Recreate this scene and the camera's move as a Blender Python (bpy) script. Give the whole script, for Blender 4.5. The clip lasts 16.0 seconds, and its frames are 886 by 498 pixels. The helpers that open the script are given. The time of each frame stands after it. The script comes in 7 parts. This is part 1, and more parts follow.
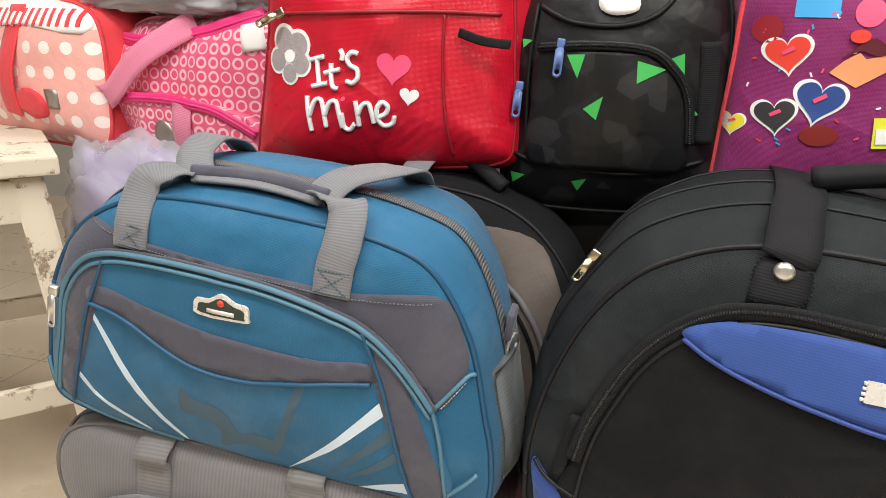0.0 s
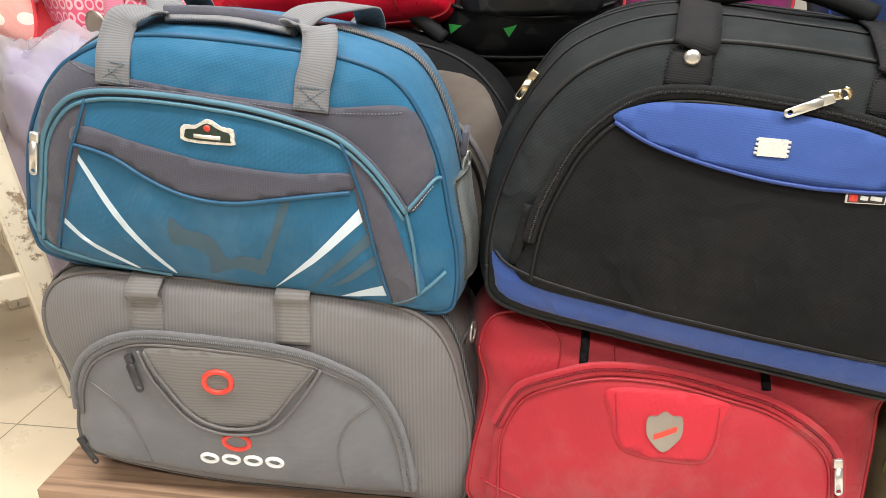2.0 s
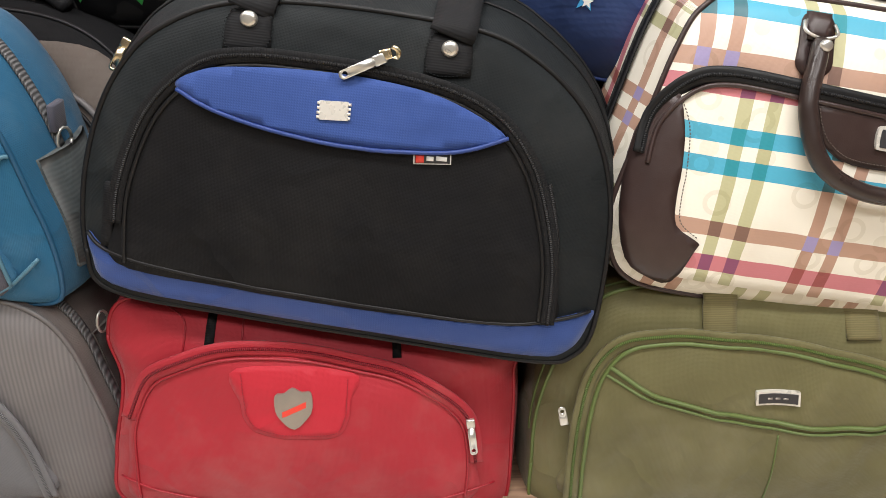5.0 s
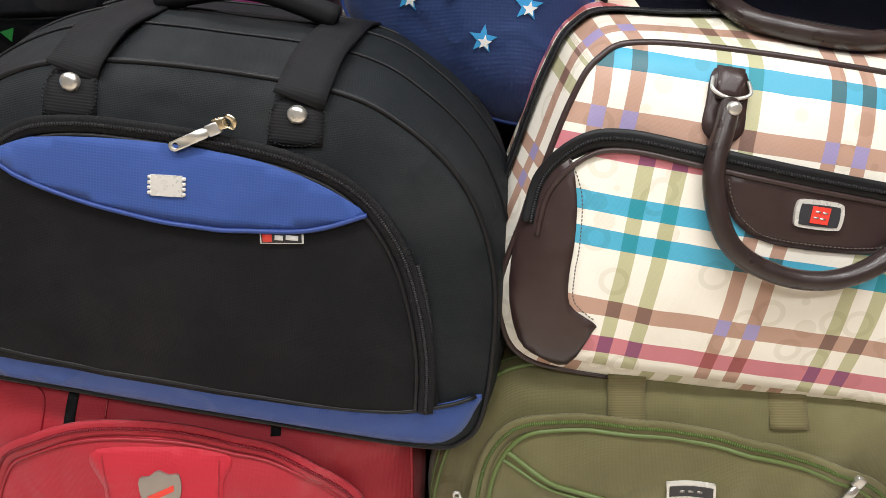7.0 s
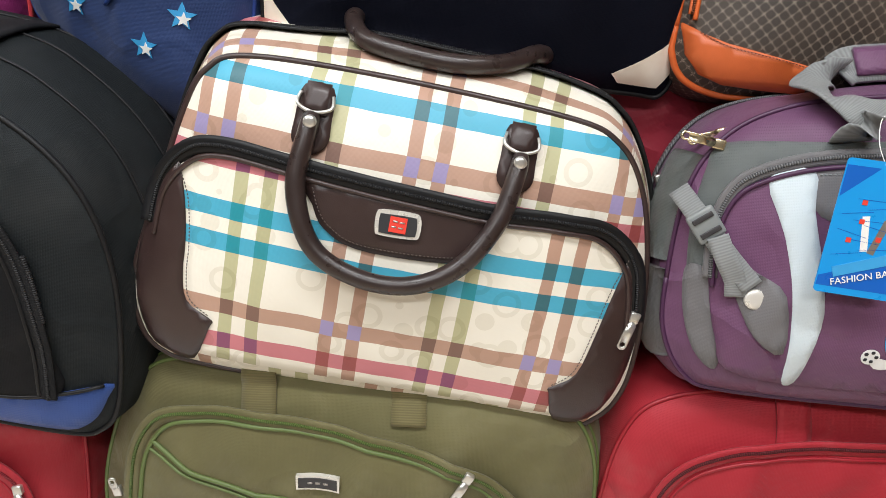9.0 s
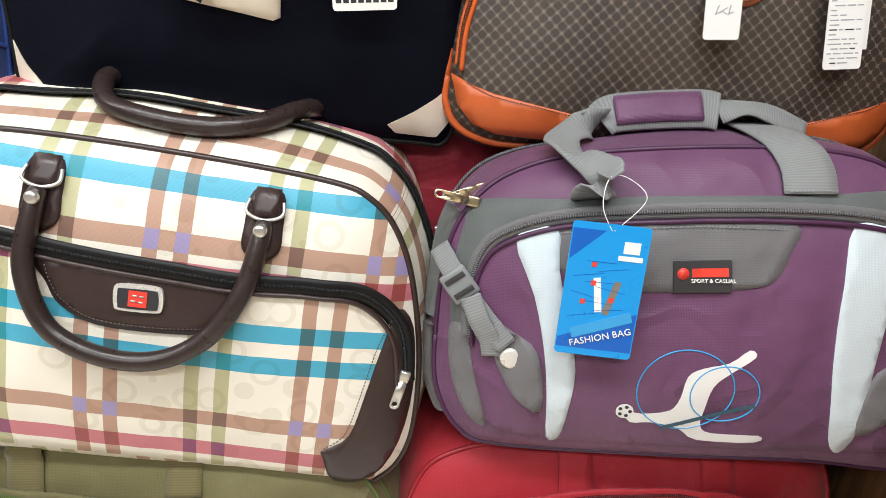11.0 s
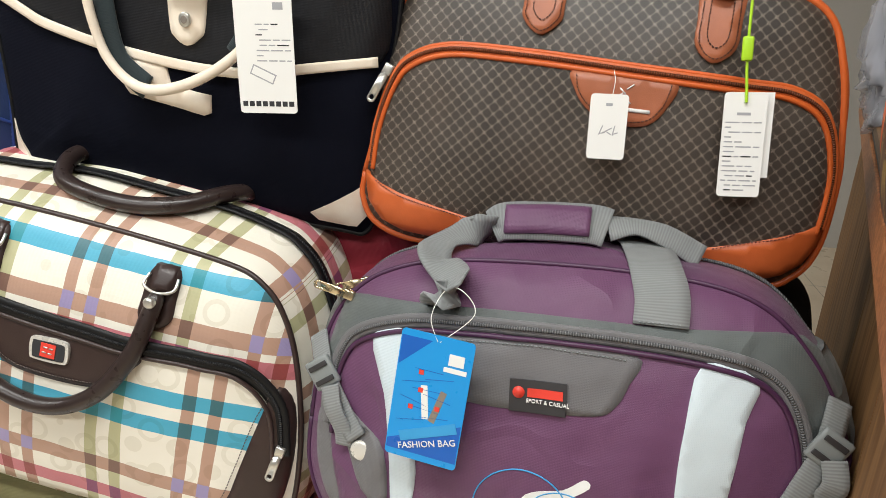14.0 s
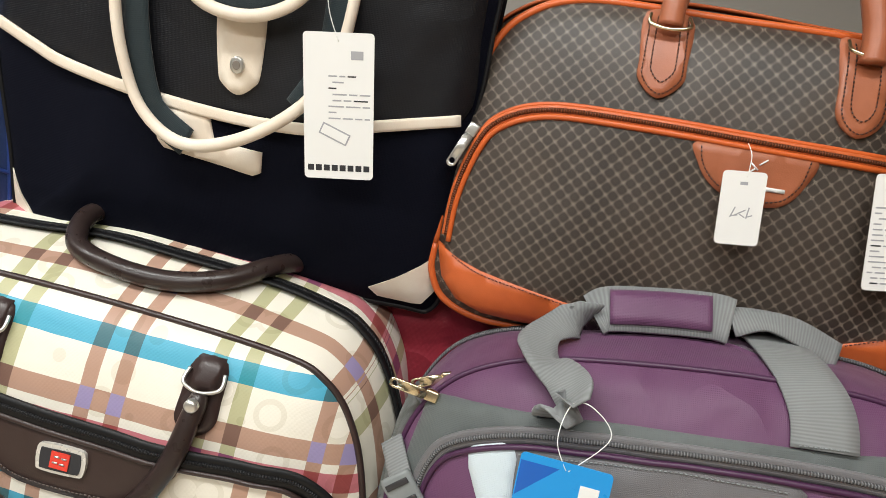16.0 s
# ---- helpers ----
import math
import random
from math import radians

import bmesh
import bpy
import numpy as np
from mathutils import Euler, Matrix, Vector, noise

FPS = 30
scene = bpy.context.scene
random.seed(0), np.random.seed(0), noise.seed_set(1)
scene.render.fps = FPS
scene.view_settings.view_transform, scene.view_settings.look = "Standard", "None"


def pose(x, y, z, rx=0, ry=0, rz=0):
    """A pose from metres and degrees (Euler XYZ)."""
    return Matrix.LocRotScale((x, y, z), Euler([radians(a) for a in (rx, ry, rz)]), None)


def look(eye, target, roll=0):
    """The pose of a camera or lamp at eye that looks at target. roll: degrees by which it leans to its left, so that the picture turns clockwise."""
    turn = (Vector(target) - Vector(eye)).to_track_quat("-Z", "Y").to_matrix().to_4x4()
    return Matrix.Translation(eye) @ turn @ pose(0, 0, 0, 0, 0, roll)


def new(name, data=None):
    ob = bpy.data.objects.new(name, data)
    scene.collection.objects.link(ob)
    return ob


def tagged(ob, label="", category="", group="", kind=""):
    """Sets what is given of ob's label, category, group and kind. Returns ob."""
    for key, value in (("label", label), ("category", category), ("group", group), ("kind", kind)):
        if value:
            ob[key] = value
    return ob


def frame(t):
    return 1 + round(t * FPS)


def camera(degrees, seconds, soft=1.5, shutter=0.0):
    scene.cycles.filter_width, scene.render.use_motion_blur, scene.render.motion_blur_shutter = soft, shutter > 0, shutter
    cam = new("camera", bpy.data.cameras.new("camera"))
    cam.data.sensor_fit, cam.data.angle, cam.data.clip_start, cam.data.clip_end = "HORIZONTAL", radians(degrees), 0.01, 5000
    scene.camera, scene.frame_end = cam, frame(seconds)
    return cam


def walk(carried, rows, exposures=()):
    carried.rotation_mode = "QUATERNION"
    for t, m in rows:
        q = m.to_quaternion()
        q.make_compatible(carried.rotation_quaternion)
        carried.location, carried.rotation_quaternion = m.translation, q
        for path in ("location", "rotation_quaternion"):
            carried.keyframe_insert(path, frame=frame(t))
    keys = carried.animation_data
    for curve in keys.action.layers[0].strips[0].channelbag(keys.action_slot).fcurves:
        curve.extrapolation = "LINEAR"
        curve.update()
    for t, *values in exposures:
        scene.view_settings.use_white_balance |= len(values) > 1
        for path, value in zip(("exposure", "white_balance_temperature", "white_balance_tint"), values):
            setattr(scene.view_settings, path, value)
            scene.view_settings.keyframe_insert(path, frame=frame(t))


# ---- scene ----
cam = camera(64.0, 16.0, soft=0.5)
PATH = [
    (0, (-0.019, -0.006, 0.979), (-0.525, 1.831, 0.373), 1.2),
    (0.5, (-0.013, -0.077, 0.938), (-0.482, 1.747, 0.266), -0.6),
    (1, (-0.057, -0.141, 0.882), (-0.444, 1.676, 0.141), -1.5),
    (1.5, (-0.082, -0.185, 0.852), (-0.369, 1.647, 0.104), 0.3),
    (2, (-0.056, -0.184, 0.854), (-0.292, 1.664, 0.125), -0.2),
    (2.5, (-0.026, -0.174, 0.837), (-0.244, 1.648, 0.041), 0.5),
    (3, (0.006, -0.168, 0.839), (-0.178, 1.657, 0.041), 1.3),
    (3.5, (0.038, -0.179, 0.819), (-0.123, 1.64, 0.003), 0.6),
    (4, (0.106, -0.173, 0.82), (-0.029, 1.663, 0.037), -1.2),
    (4.5, (0.203, -0.156, 0.827), (0.138, 1.705, 0.097), -1.1),
    (5, (0.314, -0.137, 0.827), (0.374, 1.707, 0.056), -0.2),
    (5.2, (0.344, -0.138, 0.831), (0.431, 1.701, 0.051), -0.3),
    (7.3, (0.536, 0.002, 0.903), (0.496, 1.815, 0.061), -0.4),
    (7.5, (0.574, -0.012, 0.904), (0.514, 1.802, 0.064), 0.1),
    (8, (0.718, -0.052, 0.907), (0.684, 1.764, 0.07), 1.5),
    (8.5, (0.825, -0.073, 0.905), (0.829, 1.75, 0.082), 2.5),
    (9, (0.901, -0.053, 0.915), (0.955, 1.771, 0.097), 2.3),
    (9.5, (0.979, -0.014, 0.92), (1.104, 1.806, 0.1), 2.7),
    (9.7, (1.009, 0.011, 0.927), (1.152, 1.835, 0.119), 3.4),
    (11.8, (1.25, -0.029, 1.001), (1.364, 1.783, 0.16), -2.1),
    (12, (1.295, -0.017, 0.993), (1.399, 1.803, 0.169), -3.1),
    (12.5, (1.384, 0.07, 1.028), (1.596, 1.887, 0.219), -2.9),
    (13, (1.407, 0.074, 1.052), (1.539, 1.927, 0.309), -1.3),
    (13.5, (1.421, 0.019, 1.059), (1.306, 1.899, 0.386), 2.4),
    (14, (1.437, -0.018, 1.055), (1.185, 1.836, 0.349), 2.3),
    (14.5, (1.416, -0.028, 1.062), (1.078, 1.817, 0.366), 3.1),
    (15, (1.362, -0.003, 1.055), (1.048, 1.862, 0.405), 4.9),
    (15.5, (1.294, 0.051, 1.061), (1.042, 1.928, 0.42), 5.5),
    (16, (1.268, 0.1, 1.073), (1.145, 1.989, 0.427), 4.6),
]
walk(cam, [(t, look(eye, target, roll)) for t, eye, target, roll in PATH],
     [(0.0, -0.06, 6500, 8), (1.0, 0.14, 6500, 8), (2.5, 0.42, 6550, 5), (3.5, 0.72, 6600, 4), (4.0, 0.5, 6550, 5), (4.5, 0.06, 6500, 8), (5.0, -0.2, 6450, 10), (7.5, -0.28, 6200, 10), (8.5, -0.34, 6150, 9),
      (9.5, -0.28, 6150, 8), (12.0, -0.2, 6200, 6), (13.0, -0.24, 6200, 4), (14.5, -0.42, 6350, 6), (16.0, -0.42, 6350, 6)])

# ---- world and lamps: a shop lit by ceiling panels ----
world = bpy.data.worlds.new("shop_air")
scene.world = world
world.use_nodes = True
world.node_tree.nodes["Background"].inputs[0].default_value = (0.9, 0.93, 1.0, 1)
world.node_tree.nodes["Background"].inputs[1].default_value = 0.05
for lx, ly, watts in ((-1.1, 0.0, 34), (0.3, 0.0, 34), (1.5, -0.2, 34), (-0.3, -1.6, 40), (1.3, -1.6, 40), (-0.9, 1.7, 18), (0.7, 1.7, 18)):
    lamp = bpy.data.lights.new("ceiling_tube", "AREA")
    lamp.shape, lamp.size, lamp.size_y, lamp.energy, lamp.color = "RECTANGLE", 1.1, 0.28, watts, (1.0, 0.98, 0.955)
    new("ceiling_tube", lamp).matrix_world = pose(lx, ly, 2.62)
scene.view_settings.exposure = 0.0


# ---- materials ----
import mathutils


def lin(r, g, b):
    return tuple((c / 255 / 12.92) if c <= 10 else ((c / 255 + 0.055) / 1.055) ** 2.4 for c in (r, g, b)) + (1,)


class Mat:
    """A small node builder round one Principled material."""

    def __init__(self, name):
        self.m = bpy.data.materials.new(name)
        self.m.use_nodes = True
        self.t = self.m.node_tree
        self.b = self.t.nodes["Principled BSDF"]
        self._uv = None

    def node(self, kind, **props):
        n = self.t.nodes.new(kind)
        if "data_type" in props:
            n.data_type = props["data_type"]
        if "blend_type" in props:
            n.blend_type = props["blend_type"]
        if "operation" in props:
            n.operation = props["operation"]
        if "feature" in props:
            n.feature = props["feature"]
        if "noise_dimensions" in props:
            n.noise_dimensions = props["noise_dimensions"]
        return n

    def put(self, socket, value):
        if isinstance(value, bpy.types.NodeSocket):
            self.t.links.new(value, socket)
        else:
            socket.default_value = value

    def uv(self):
        if self._uv is None:
            self._uv = self.node("ShaderNodeUVMap").outputs[0]
        return self._uv

    def obj(self):
        return self.node("ShaderNodeTexCoord").outputs["Object"]

    def math(self, op, a, b=0.0, c=0.0):
        n = self.node("ShaderNodeMath", operation=op)
        for i, v in enumerate((a, b, c)):
            self.put(n.inputs[i], v)
        return n.outputs[0]

    def split(self, vec):
        n = self.node("ShaderNodeSeparateXYZ")
        self.put(n.inputs[0], vec)
        return n.outputs

    def mix(self, fac, a, b, blend="MIX"):
        n = self.node("ShaderNodeMix", data_type="RGBA", blend_type=blend)
        self.put(n.inputs[0], fac), self.put(n.inputs[6], a), self.put(n.inputs[7], b)
        return n.outputs[2]

    def noise(self, scale, detail=3.0, vec=None, rough=0.55):
        n = self.node("ShaderNodeTexNoise")
        self.put(n.inputs["Vector"], vec if vec is not None else self.obj())
        n.inputs["Scale"].default_value, n.inputs["Detail"].default_value, n.inputs["Roughness"].default_value = scale, detail, rough
        return n.outputs["Fac"]

    def ramp(self, v, lo, hi):
        n = self.node("ShaderNodeMapRange")
        self.put(n.inputs[0], v)
        n.inputs[1].default_value, n.inputs[2].default_value = lo, hi
        return n.outputs[0]

    def rib(self, coord, period):
        """A ridge every period metres along a coordinate, 0 to 1."""
        return self.math("MULTIPLY_ADD", self.math("SINE", self.math("MULTIPLY", coord, 2 * math.pi / period)), 0.5, 0.5)

    def bump(self, height, strength, distance, after=None):
        n = self.node("ShaderNodeBump")
        n.inputs["Strength"].default_value, n.inputs["Distance"].default_value = strength, distance
        self.put(n.inputs["Height"], height)
        if after is not None:
            self.put(n.inputs["Normal"], after)
        return n.outputs[0]

    def done(self, color, rough, normal=None, metal=0.0, sheen=0.0, spec=0.5):
        self.put(self.b.inputs["Base Color"], color), self.put(self.b.inputs["Roughness"], rough)
        self.b.inputs["Metallic"].default_value, self.b.inputs["Specular IOR Level"].default_value = metal, spec
        if sheen:
            self.b.inputs["Sheen Weight"].default_value, self.b.inputs["Sheen Roughness"].default_value = sheen, 0.5
        if normal is not None:
            self.put(self.b.inputs["Normal"], normal)
        return self.m


def cloth(name, rgb, rough=0.75, weave=0.0016, wear=0.25, ribs=None, crease=0.5, sheen=0.15, dust=0.12, spec=0.35, folds=13):
    """Woven synthetic cloth: weave relief, soft creases, faded and dusty patches. ribs: (axis, metres) for a corded cloth."""
    k = Mat(name)
    c = lin(*rgb)
    light = tuple(min(1, v * 1.35 + 0.01) for v in c[:3]) + (1,)
    dark = tuple(v * 0.72 for v in c[:3]) + (1,)
    col = k.mix(k.math("MULTIPLY", k.ramp(k.noise(9, 4), 0.35, 0.7), wear * 2), dark, light)
    col = k.mix(wear, c, col) if wear < 0.5 else col
    col = k.mix(k.math("MULTIPLY", k.ramp(k.noise(4.3, 5, rough=0.7), 0.5, 0.8), dust), col, lin(176, 168, 156))
    x, y, _ = k.split(k.uv())
    if ribs:
        thread = k.rib((x, y)[ribs[0]], ribs[1])
        col = k.mix(thread, k.mix(0.8, col, dark), col)
    else:
        thread = k.math("MULTIPLY", k.rib(x, weave), k.rib(y, weave))
    fine = k.bump(thread, 0.35, 0.0006)
    fold = k.math("ABSOLUTE", k.math("SUBTRACT", k.noise(folds * 0.55, 2, rough=0.55), 0.5))
    fold = k.math("MULTIPLY", k.math("SUBTRACT", 1.0, k.ramp(fold, 0.0, 0.07)), k.ramp(k.noise(folds * 0.3, 2), 0.42, 0.62))
    fine = k.bump(fold, min(1.0, crease * 1.1), 0.0045, fine)
    normal = k.bump(k.noise(folds, 2, rough=0.5), crease, 0.012, fine)
    return k.done(col, k.math("MULTIPLY_ADD", k.noise(40, 2), 0.16, rough - 0.08), normal, sheen=sheen, spec=spec)


def leather(name, rgb, rough=0.42, grain=420, wear=0.3):
    k = Mat(name)
    c = lin(*rgb)
    col = k.mix(k.math("MULTIPLY", k.ramp(k.noise(30, 5), 0.4, 0.75), wear), c, tuple(min(1, v * 1.6 + 0.01) for v in c[:3]) + (1,))
    v = k.node("ShaderNodeTexVoronoi", feature="DISTANCE_TO_EDGE")
    k.put(v.inputs["Vector"], k.obj())
    v.inputs["Scale"].default_value = grain
    normal = k.bump(k.noise(18, 3), 0.35, 0.005, k.bump(v.outputs["Distance"], 0.25, 0.0006))
    return k.done(col, k.math("MULTIPLY_ADD", k.noise(60, 2), 0.2, rough - 0.1), normal)


def plain(name, rgb, rough=0.5, metal=0.0, vary=0.12, bump=0.0, scale=30, spec=0.5):
    k = Mat(name)
    c = lin(*rgb)
    col = k.mix(k.math("MULTIPLY", k.noise(scale, 4), vary * 2), c, tuple(v * 0.55 for v in c[:3]) + (1,))
    return k.done(col, k.math("MULTIPLY_ADD", k.noise(scale * 3, 3), 0.14, rough - 0.07), k.bump(k.noise(scale * 4, 3), bump, 0.002) if bump else None, metal=metal, spec=spec)


def stripe_mask(k, coord, centre, width, period=None):
    """1 inside a band of that width round centre, repeated by period."""
    d = k.math("SUBTRACT", coord, centre)
    if period:
        d = k.math("SUBTRACT", k.math("FLOORED_MODULO", k.math("ADD", d, period / 2), period), period / 2)
    return k.math("LESS_THAN", k.math("ABSOLUTE", d), width / 2)


def plaid(name, brown_u, green_u, rows_v):
    """Coated canvas with a woven-look plaid: pairs of upright bands, single level bands, and faint printed rings."""
    k = Mat(name)
    x, y, _ = k.split(k.uv())
    wob = k.math("MULTIPLY_ADD", k.noise(14, 2), 0.004, -0.002)
    x, y = k.math("ADD", x, wob), k.math("ADD", y, wob)
    ring = k.node("ShaderNodeTexVoronoi", feature="F1")
    k.put(ring.inputs["Vector"], k.uv())
    ring.inputs["Scale"].default_value = 25
    ringed = stripe_mask(k, ring.outputs["Distance"], 0.34, 0.13)
    col = k.mix(k.math("MULTIPLY", ringed, 0.42), lin(236, 230, 216), lin(208, 200, 180))
    col = k.mix(k.math("MULTIPLY", k.ramp(k.noise(7, 5), 0.45, 0.8), 0.25), col, lin(206, 194, 172))
    tone = {"brown": lin(196, 162, 150), "green": lin(200, 202, 170), "cyan": lin(84, 184, 230), "pink": lin(214, 134, 152)}
    for centre, t in ((brown_u, "brown"), (green_u, "green")):
        for side in (-0.0155, 0.0155):
            col = k.mix(stripe_mask(k, x, centre + side, 0.0148, 0.2265), col, tone[t], "MULTIPLY")
    for centre, width, t in rows_v:
        band = stripe_mask(k, y, centre, width)
        col = k.mix(band, col, tone[t], "MULTIPLY")
        if t == "brown":
            for side in (-0.0155, 0.0155):
                cross = k.math("MULTIPLY", band, stripe_mask(k, x, brown_u + side, 0.0148, 0.2265))
                col = k.mix(cross, col, lin(152, 140, 180))
    dark = {"cyan": lin(40, 138, 152), "brown": lin(122, 92, 80), "pink": lin(134, 72, 104)}
    for centre, width, t in rows_v:
        for side in (-0.0155, 0.0155):
            cross = k.math("MULTIPLY", stripe_mask(k, y, centre, width), stripe_mask(k, x, green_u + side, 0.0148, 0.2265))
            col = k.mix(cross, col, dark[t])
    normal = k.bump(k.noise(16, 3), 0.4, 0.006, k.bump(k.math("MULTIPLY", k.rib(x, 0.0012), k.rib(y, 0.0012)), 0.2, 0.0004))
    return k.done(col, k.math("MULTIPLY_ADD", k.noise(30, 3), 0.15, 0.38), normal)


def lattice(name):
    """Dark brown coated canvas with a fine diagonal lattice and small crosses on its knots."""
    k = Mat(name)
    x, y, _ = k.split(k.uv())
    p = 0.0148
    a, b = k.math("ADD", x, y), k.math("SUBTRACT", x, y)
    la, lb = stripe_mask(k, a, 0, 0.0021, p), stripe_mask(k, b, 0, 0.0021, p)
    ga, gb = stripe_mask(k, a, 0, 0.0008, p), stripe_mask(k, b, 0, 0.0008, p)
    line = k.math("SUBTRACT", k.math("MAXIMUM", la, lb), k.math("MAXIMUM", ga, gb))
    near = k.math("MULTIPLY", stripe_mask(k, a, 0, 0.0078, p), stripe_mask(k, b, 0, 0.0078, p))
    line = k.math("MULTIPLY", k.ramp(line, 0, 1), k.math("MULTIPLY_ADD", near, 0.68, 0.32))
    base = k.mix(k.ramp(k.noise(11, 4), 0.35, 0.7), lin(52, 45, 40), lin(70, 61, 54))
    col = k.mix(line, base, lin(154, 142, 128))
    normal = k.bump(k.noise(14, 3), 0.35, 0.006, k.bump(k.noise(900, 2), 0.3, 0.0005))
    return k.done(col, k.math("MULTIPLY_ADD", k.noise(25, 3), 0.16, 0.40), normal)


def dots(name, ground, rings, cell, hole=None):
    """Printed cloth: discs, or rings with coloured holes, on a square raster."""
    k = Mat(name)
    x, y, _ = k.split(k.uv())
    fx = k.math("SUBTRACT", k.math("FLOORED_MODULO", x, cell), cell / 2)
    fy = k.math("SUBTRACT", k.math("FLOORED_MODULO", y, cell), cell / 2)
    d = k.math("SQRT", k.math("ADD", k.math("MULTIPLY", fx, fx), k.math("MULTIPLY", fy, fy)))
    wn = k.node("ShaderNodeTexWhiteNoise", noise_dimensions="2D")
    cv = k.node("ShaderNodeCombineXYZ")
    k.put(cv.inputs[0], k.math("FLOOR", k.math("DIVIDE", x, cell))), k.put(cv.inputs[1], k.math("FLOOR", k.math("DIVIDE", y, cell)))
    k.put(wn.inputs["Vector"], cv.outputs[0])
    rnd = wn.outputs["Value"]
    outer = k.math("LESS_THAN", d, cell * 0.43 if hole else cell * 0.26)
    col = k.mix(outer, lin(*ground), lin(*rings))
    if hole:
        inner = k.math("LESS_THAN", d, k.math("MULTIPLY_ADD", rnd, cell * 0.12, cell * 0.2))
        col = k.mix(inner, col, k.mix(rnd, lin(*hole), lin(*ground)))
    col = k.mix(k.math("MULTIPLY", k.noise(8, 4), 0.3), col, lin(214, 150, 160))
    return k.done(col, 0.35 if hole else 0.7, k.bump(k.noise(20, 3), 0.6, 0.008))


def starry(name):
    """Monogram canvas: rows of small ochre flowers and discs on brown."""
    k = Mat(name)
    x, y, _ = k.split(k.uv())
    cell = 0.045
    row = k.math("FLOOR", k.math("DIVIDE", y, cell))
    xs = k.math("ADD", x, k.math("MULTIPLY", k.math("FLOORED_MODULO", row, 2), cell / 2))
    fx = k.math("SUBTRACT", k.math("FLOORED_MODULO", xs, cell), cell / 2)
    fy = k.math("SUBTRACT", k.math("FLOORED_MODULO", y, cell), cell / 2)
    d = k.math("SQRT", k.math("ADD", k.math("MULTIPLY", fx, fx), k.math("MULTIPLY", fy, fy)))
    ang = k.math("ARCTAN2", fy, fx)
    n = k.math("MULTIPLY_ADD", k.math("FLOORED_MODULO", row, 3), 1.0, 4.0)
    edge = k.math("MULTIPLY_ADD", k.math("COSINE", k.math("MULTIPLY", ang, n)), cell * 0.1, cell * 0.26)
    flower = k.math("MULTIPLY", k.math("LESS_THAN", d, edge), k.math("GREATER_THAN", d, cell * 0.06))
    col = k.mix(flower, k.mix(k.noise(10), lin(80, 58, 50), lin(98, 74, 62)), lin(146, 120, 64))
    return k.done(col, 0.4, k.bump(k.noise(600, 2), 0.3, 0.0005))


def wood(name, light, dark, along="Z", rough=0.45, rings=9.0, gloss=0.5):
    k = Mat(name)
    mp = k.node("ShaderNodeMapping")
    k.put(mp.inputs["Vector"], k.obj())
    mp.inputs["Scale"].default_value = {"Z": (rings, rings, rings * 0.07), "X": (rings * 0.07, rings, rings)}[along]
    big = k.noise(1.0, 5, mp.outputs[0], 0.6)
    fine = k.noise(9.0, 4, mp.outputs[0], 0.7)
    line = k.ramp(k.math("ADD", k.rib(big, 0.11), k.math("MULTIPLY", fine, 0.5)), 0.2, 1.3)
    col = k.mix(line, lin(*dark), lin(*light))
    return k.done(col, k.math("MULTIPLY_ADD", fine, 0.2, rough - 0.1), k.bump(fine, 0.2, 0.001), spec=gloss)


def worn_paint(name):
    """Off-white paint rubbed through to grey wood."""
    k = Mat(name)
    chip = k.ramp(k.noise(16, 6, rough=0.75), 0.56, 0.62)
    col = k.mix(k.noise(6, 4), lin(205, 192, 170), lin(226, 216, 198))
    col = k.mix(chip, col, k.mix(k.noise(60, 3), lin(120, 98, 78), lin(160, 140, 118)))
    return k.done(col, 0.6, k.bump(k.math("SUBTRACT", 1.0, chip), 0.5, 0.002))


def tiles(name, base, vein):
    """Polished floor tiles with thin joints and cloudy tone."""
    k = Mat(name)
    x, y, _ = k.split(k.obj())
    joint = k.math("MAXIMUM", stripe_mask(k, x, 0.13, 0.003, 0.6), stripe_mask(k, y, 0.31, 0.003, 0.6))
    col = k.mix(k.ramp(k.noise(3.0, 6), 0.35, 0.7), lin(*base), lin(*vein))
    col = k.mix(k.math("MULTIPLY", k.ramp(k.noise(45, 4, rough=0.7), 0.62, 0.75), 0.35), col, lin(150, 130, 110))
    col = k.mix(k.math("MULTIPLY", joint, 0.8), col, lin(120, 108, 92))
    return k.done(col, k.math("MULTIPLY_ADD", k.noise(12), 0.2, 0.2), k.bump(k.math("SUBTRACT", 1.0, joint), 0.3, 0.002))


def film(name, rgb, alpha=0.55):
    """Crumpled thin plastic film, glossy and half clear."""
    k = Mat(name)
    k.b.inputs["Alpha"].default_value = alpha
    return k.done(k.mix(k.noise(12, 4), lin(*rgb), lin(236, 232, 240)), 0.1, k.bump(k.noise(9, 2, rough=0.5), 0.7, 0.03))


def teeth(name, rgb, metal=0.0):
    k = Mat(name)
    x, y, _ = k.split(k.uv())
    tooth = k.rib(x, 0.0026)
    c = lin(*rgb)
    return k.done(k.mix(tooth, tuple(v * 0.35 for v in c[:3]) + (1,), c), 0.55, k.bump(tooth, 0.8, 0.001), metal=metal, spec=0.3)


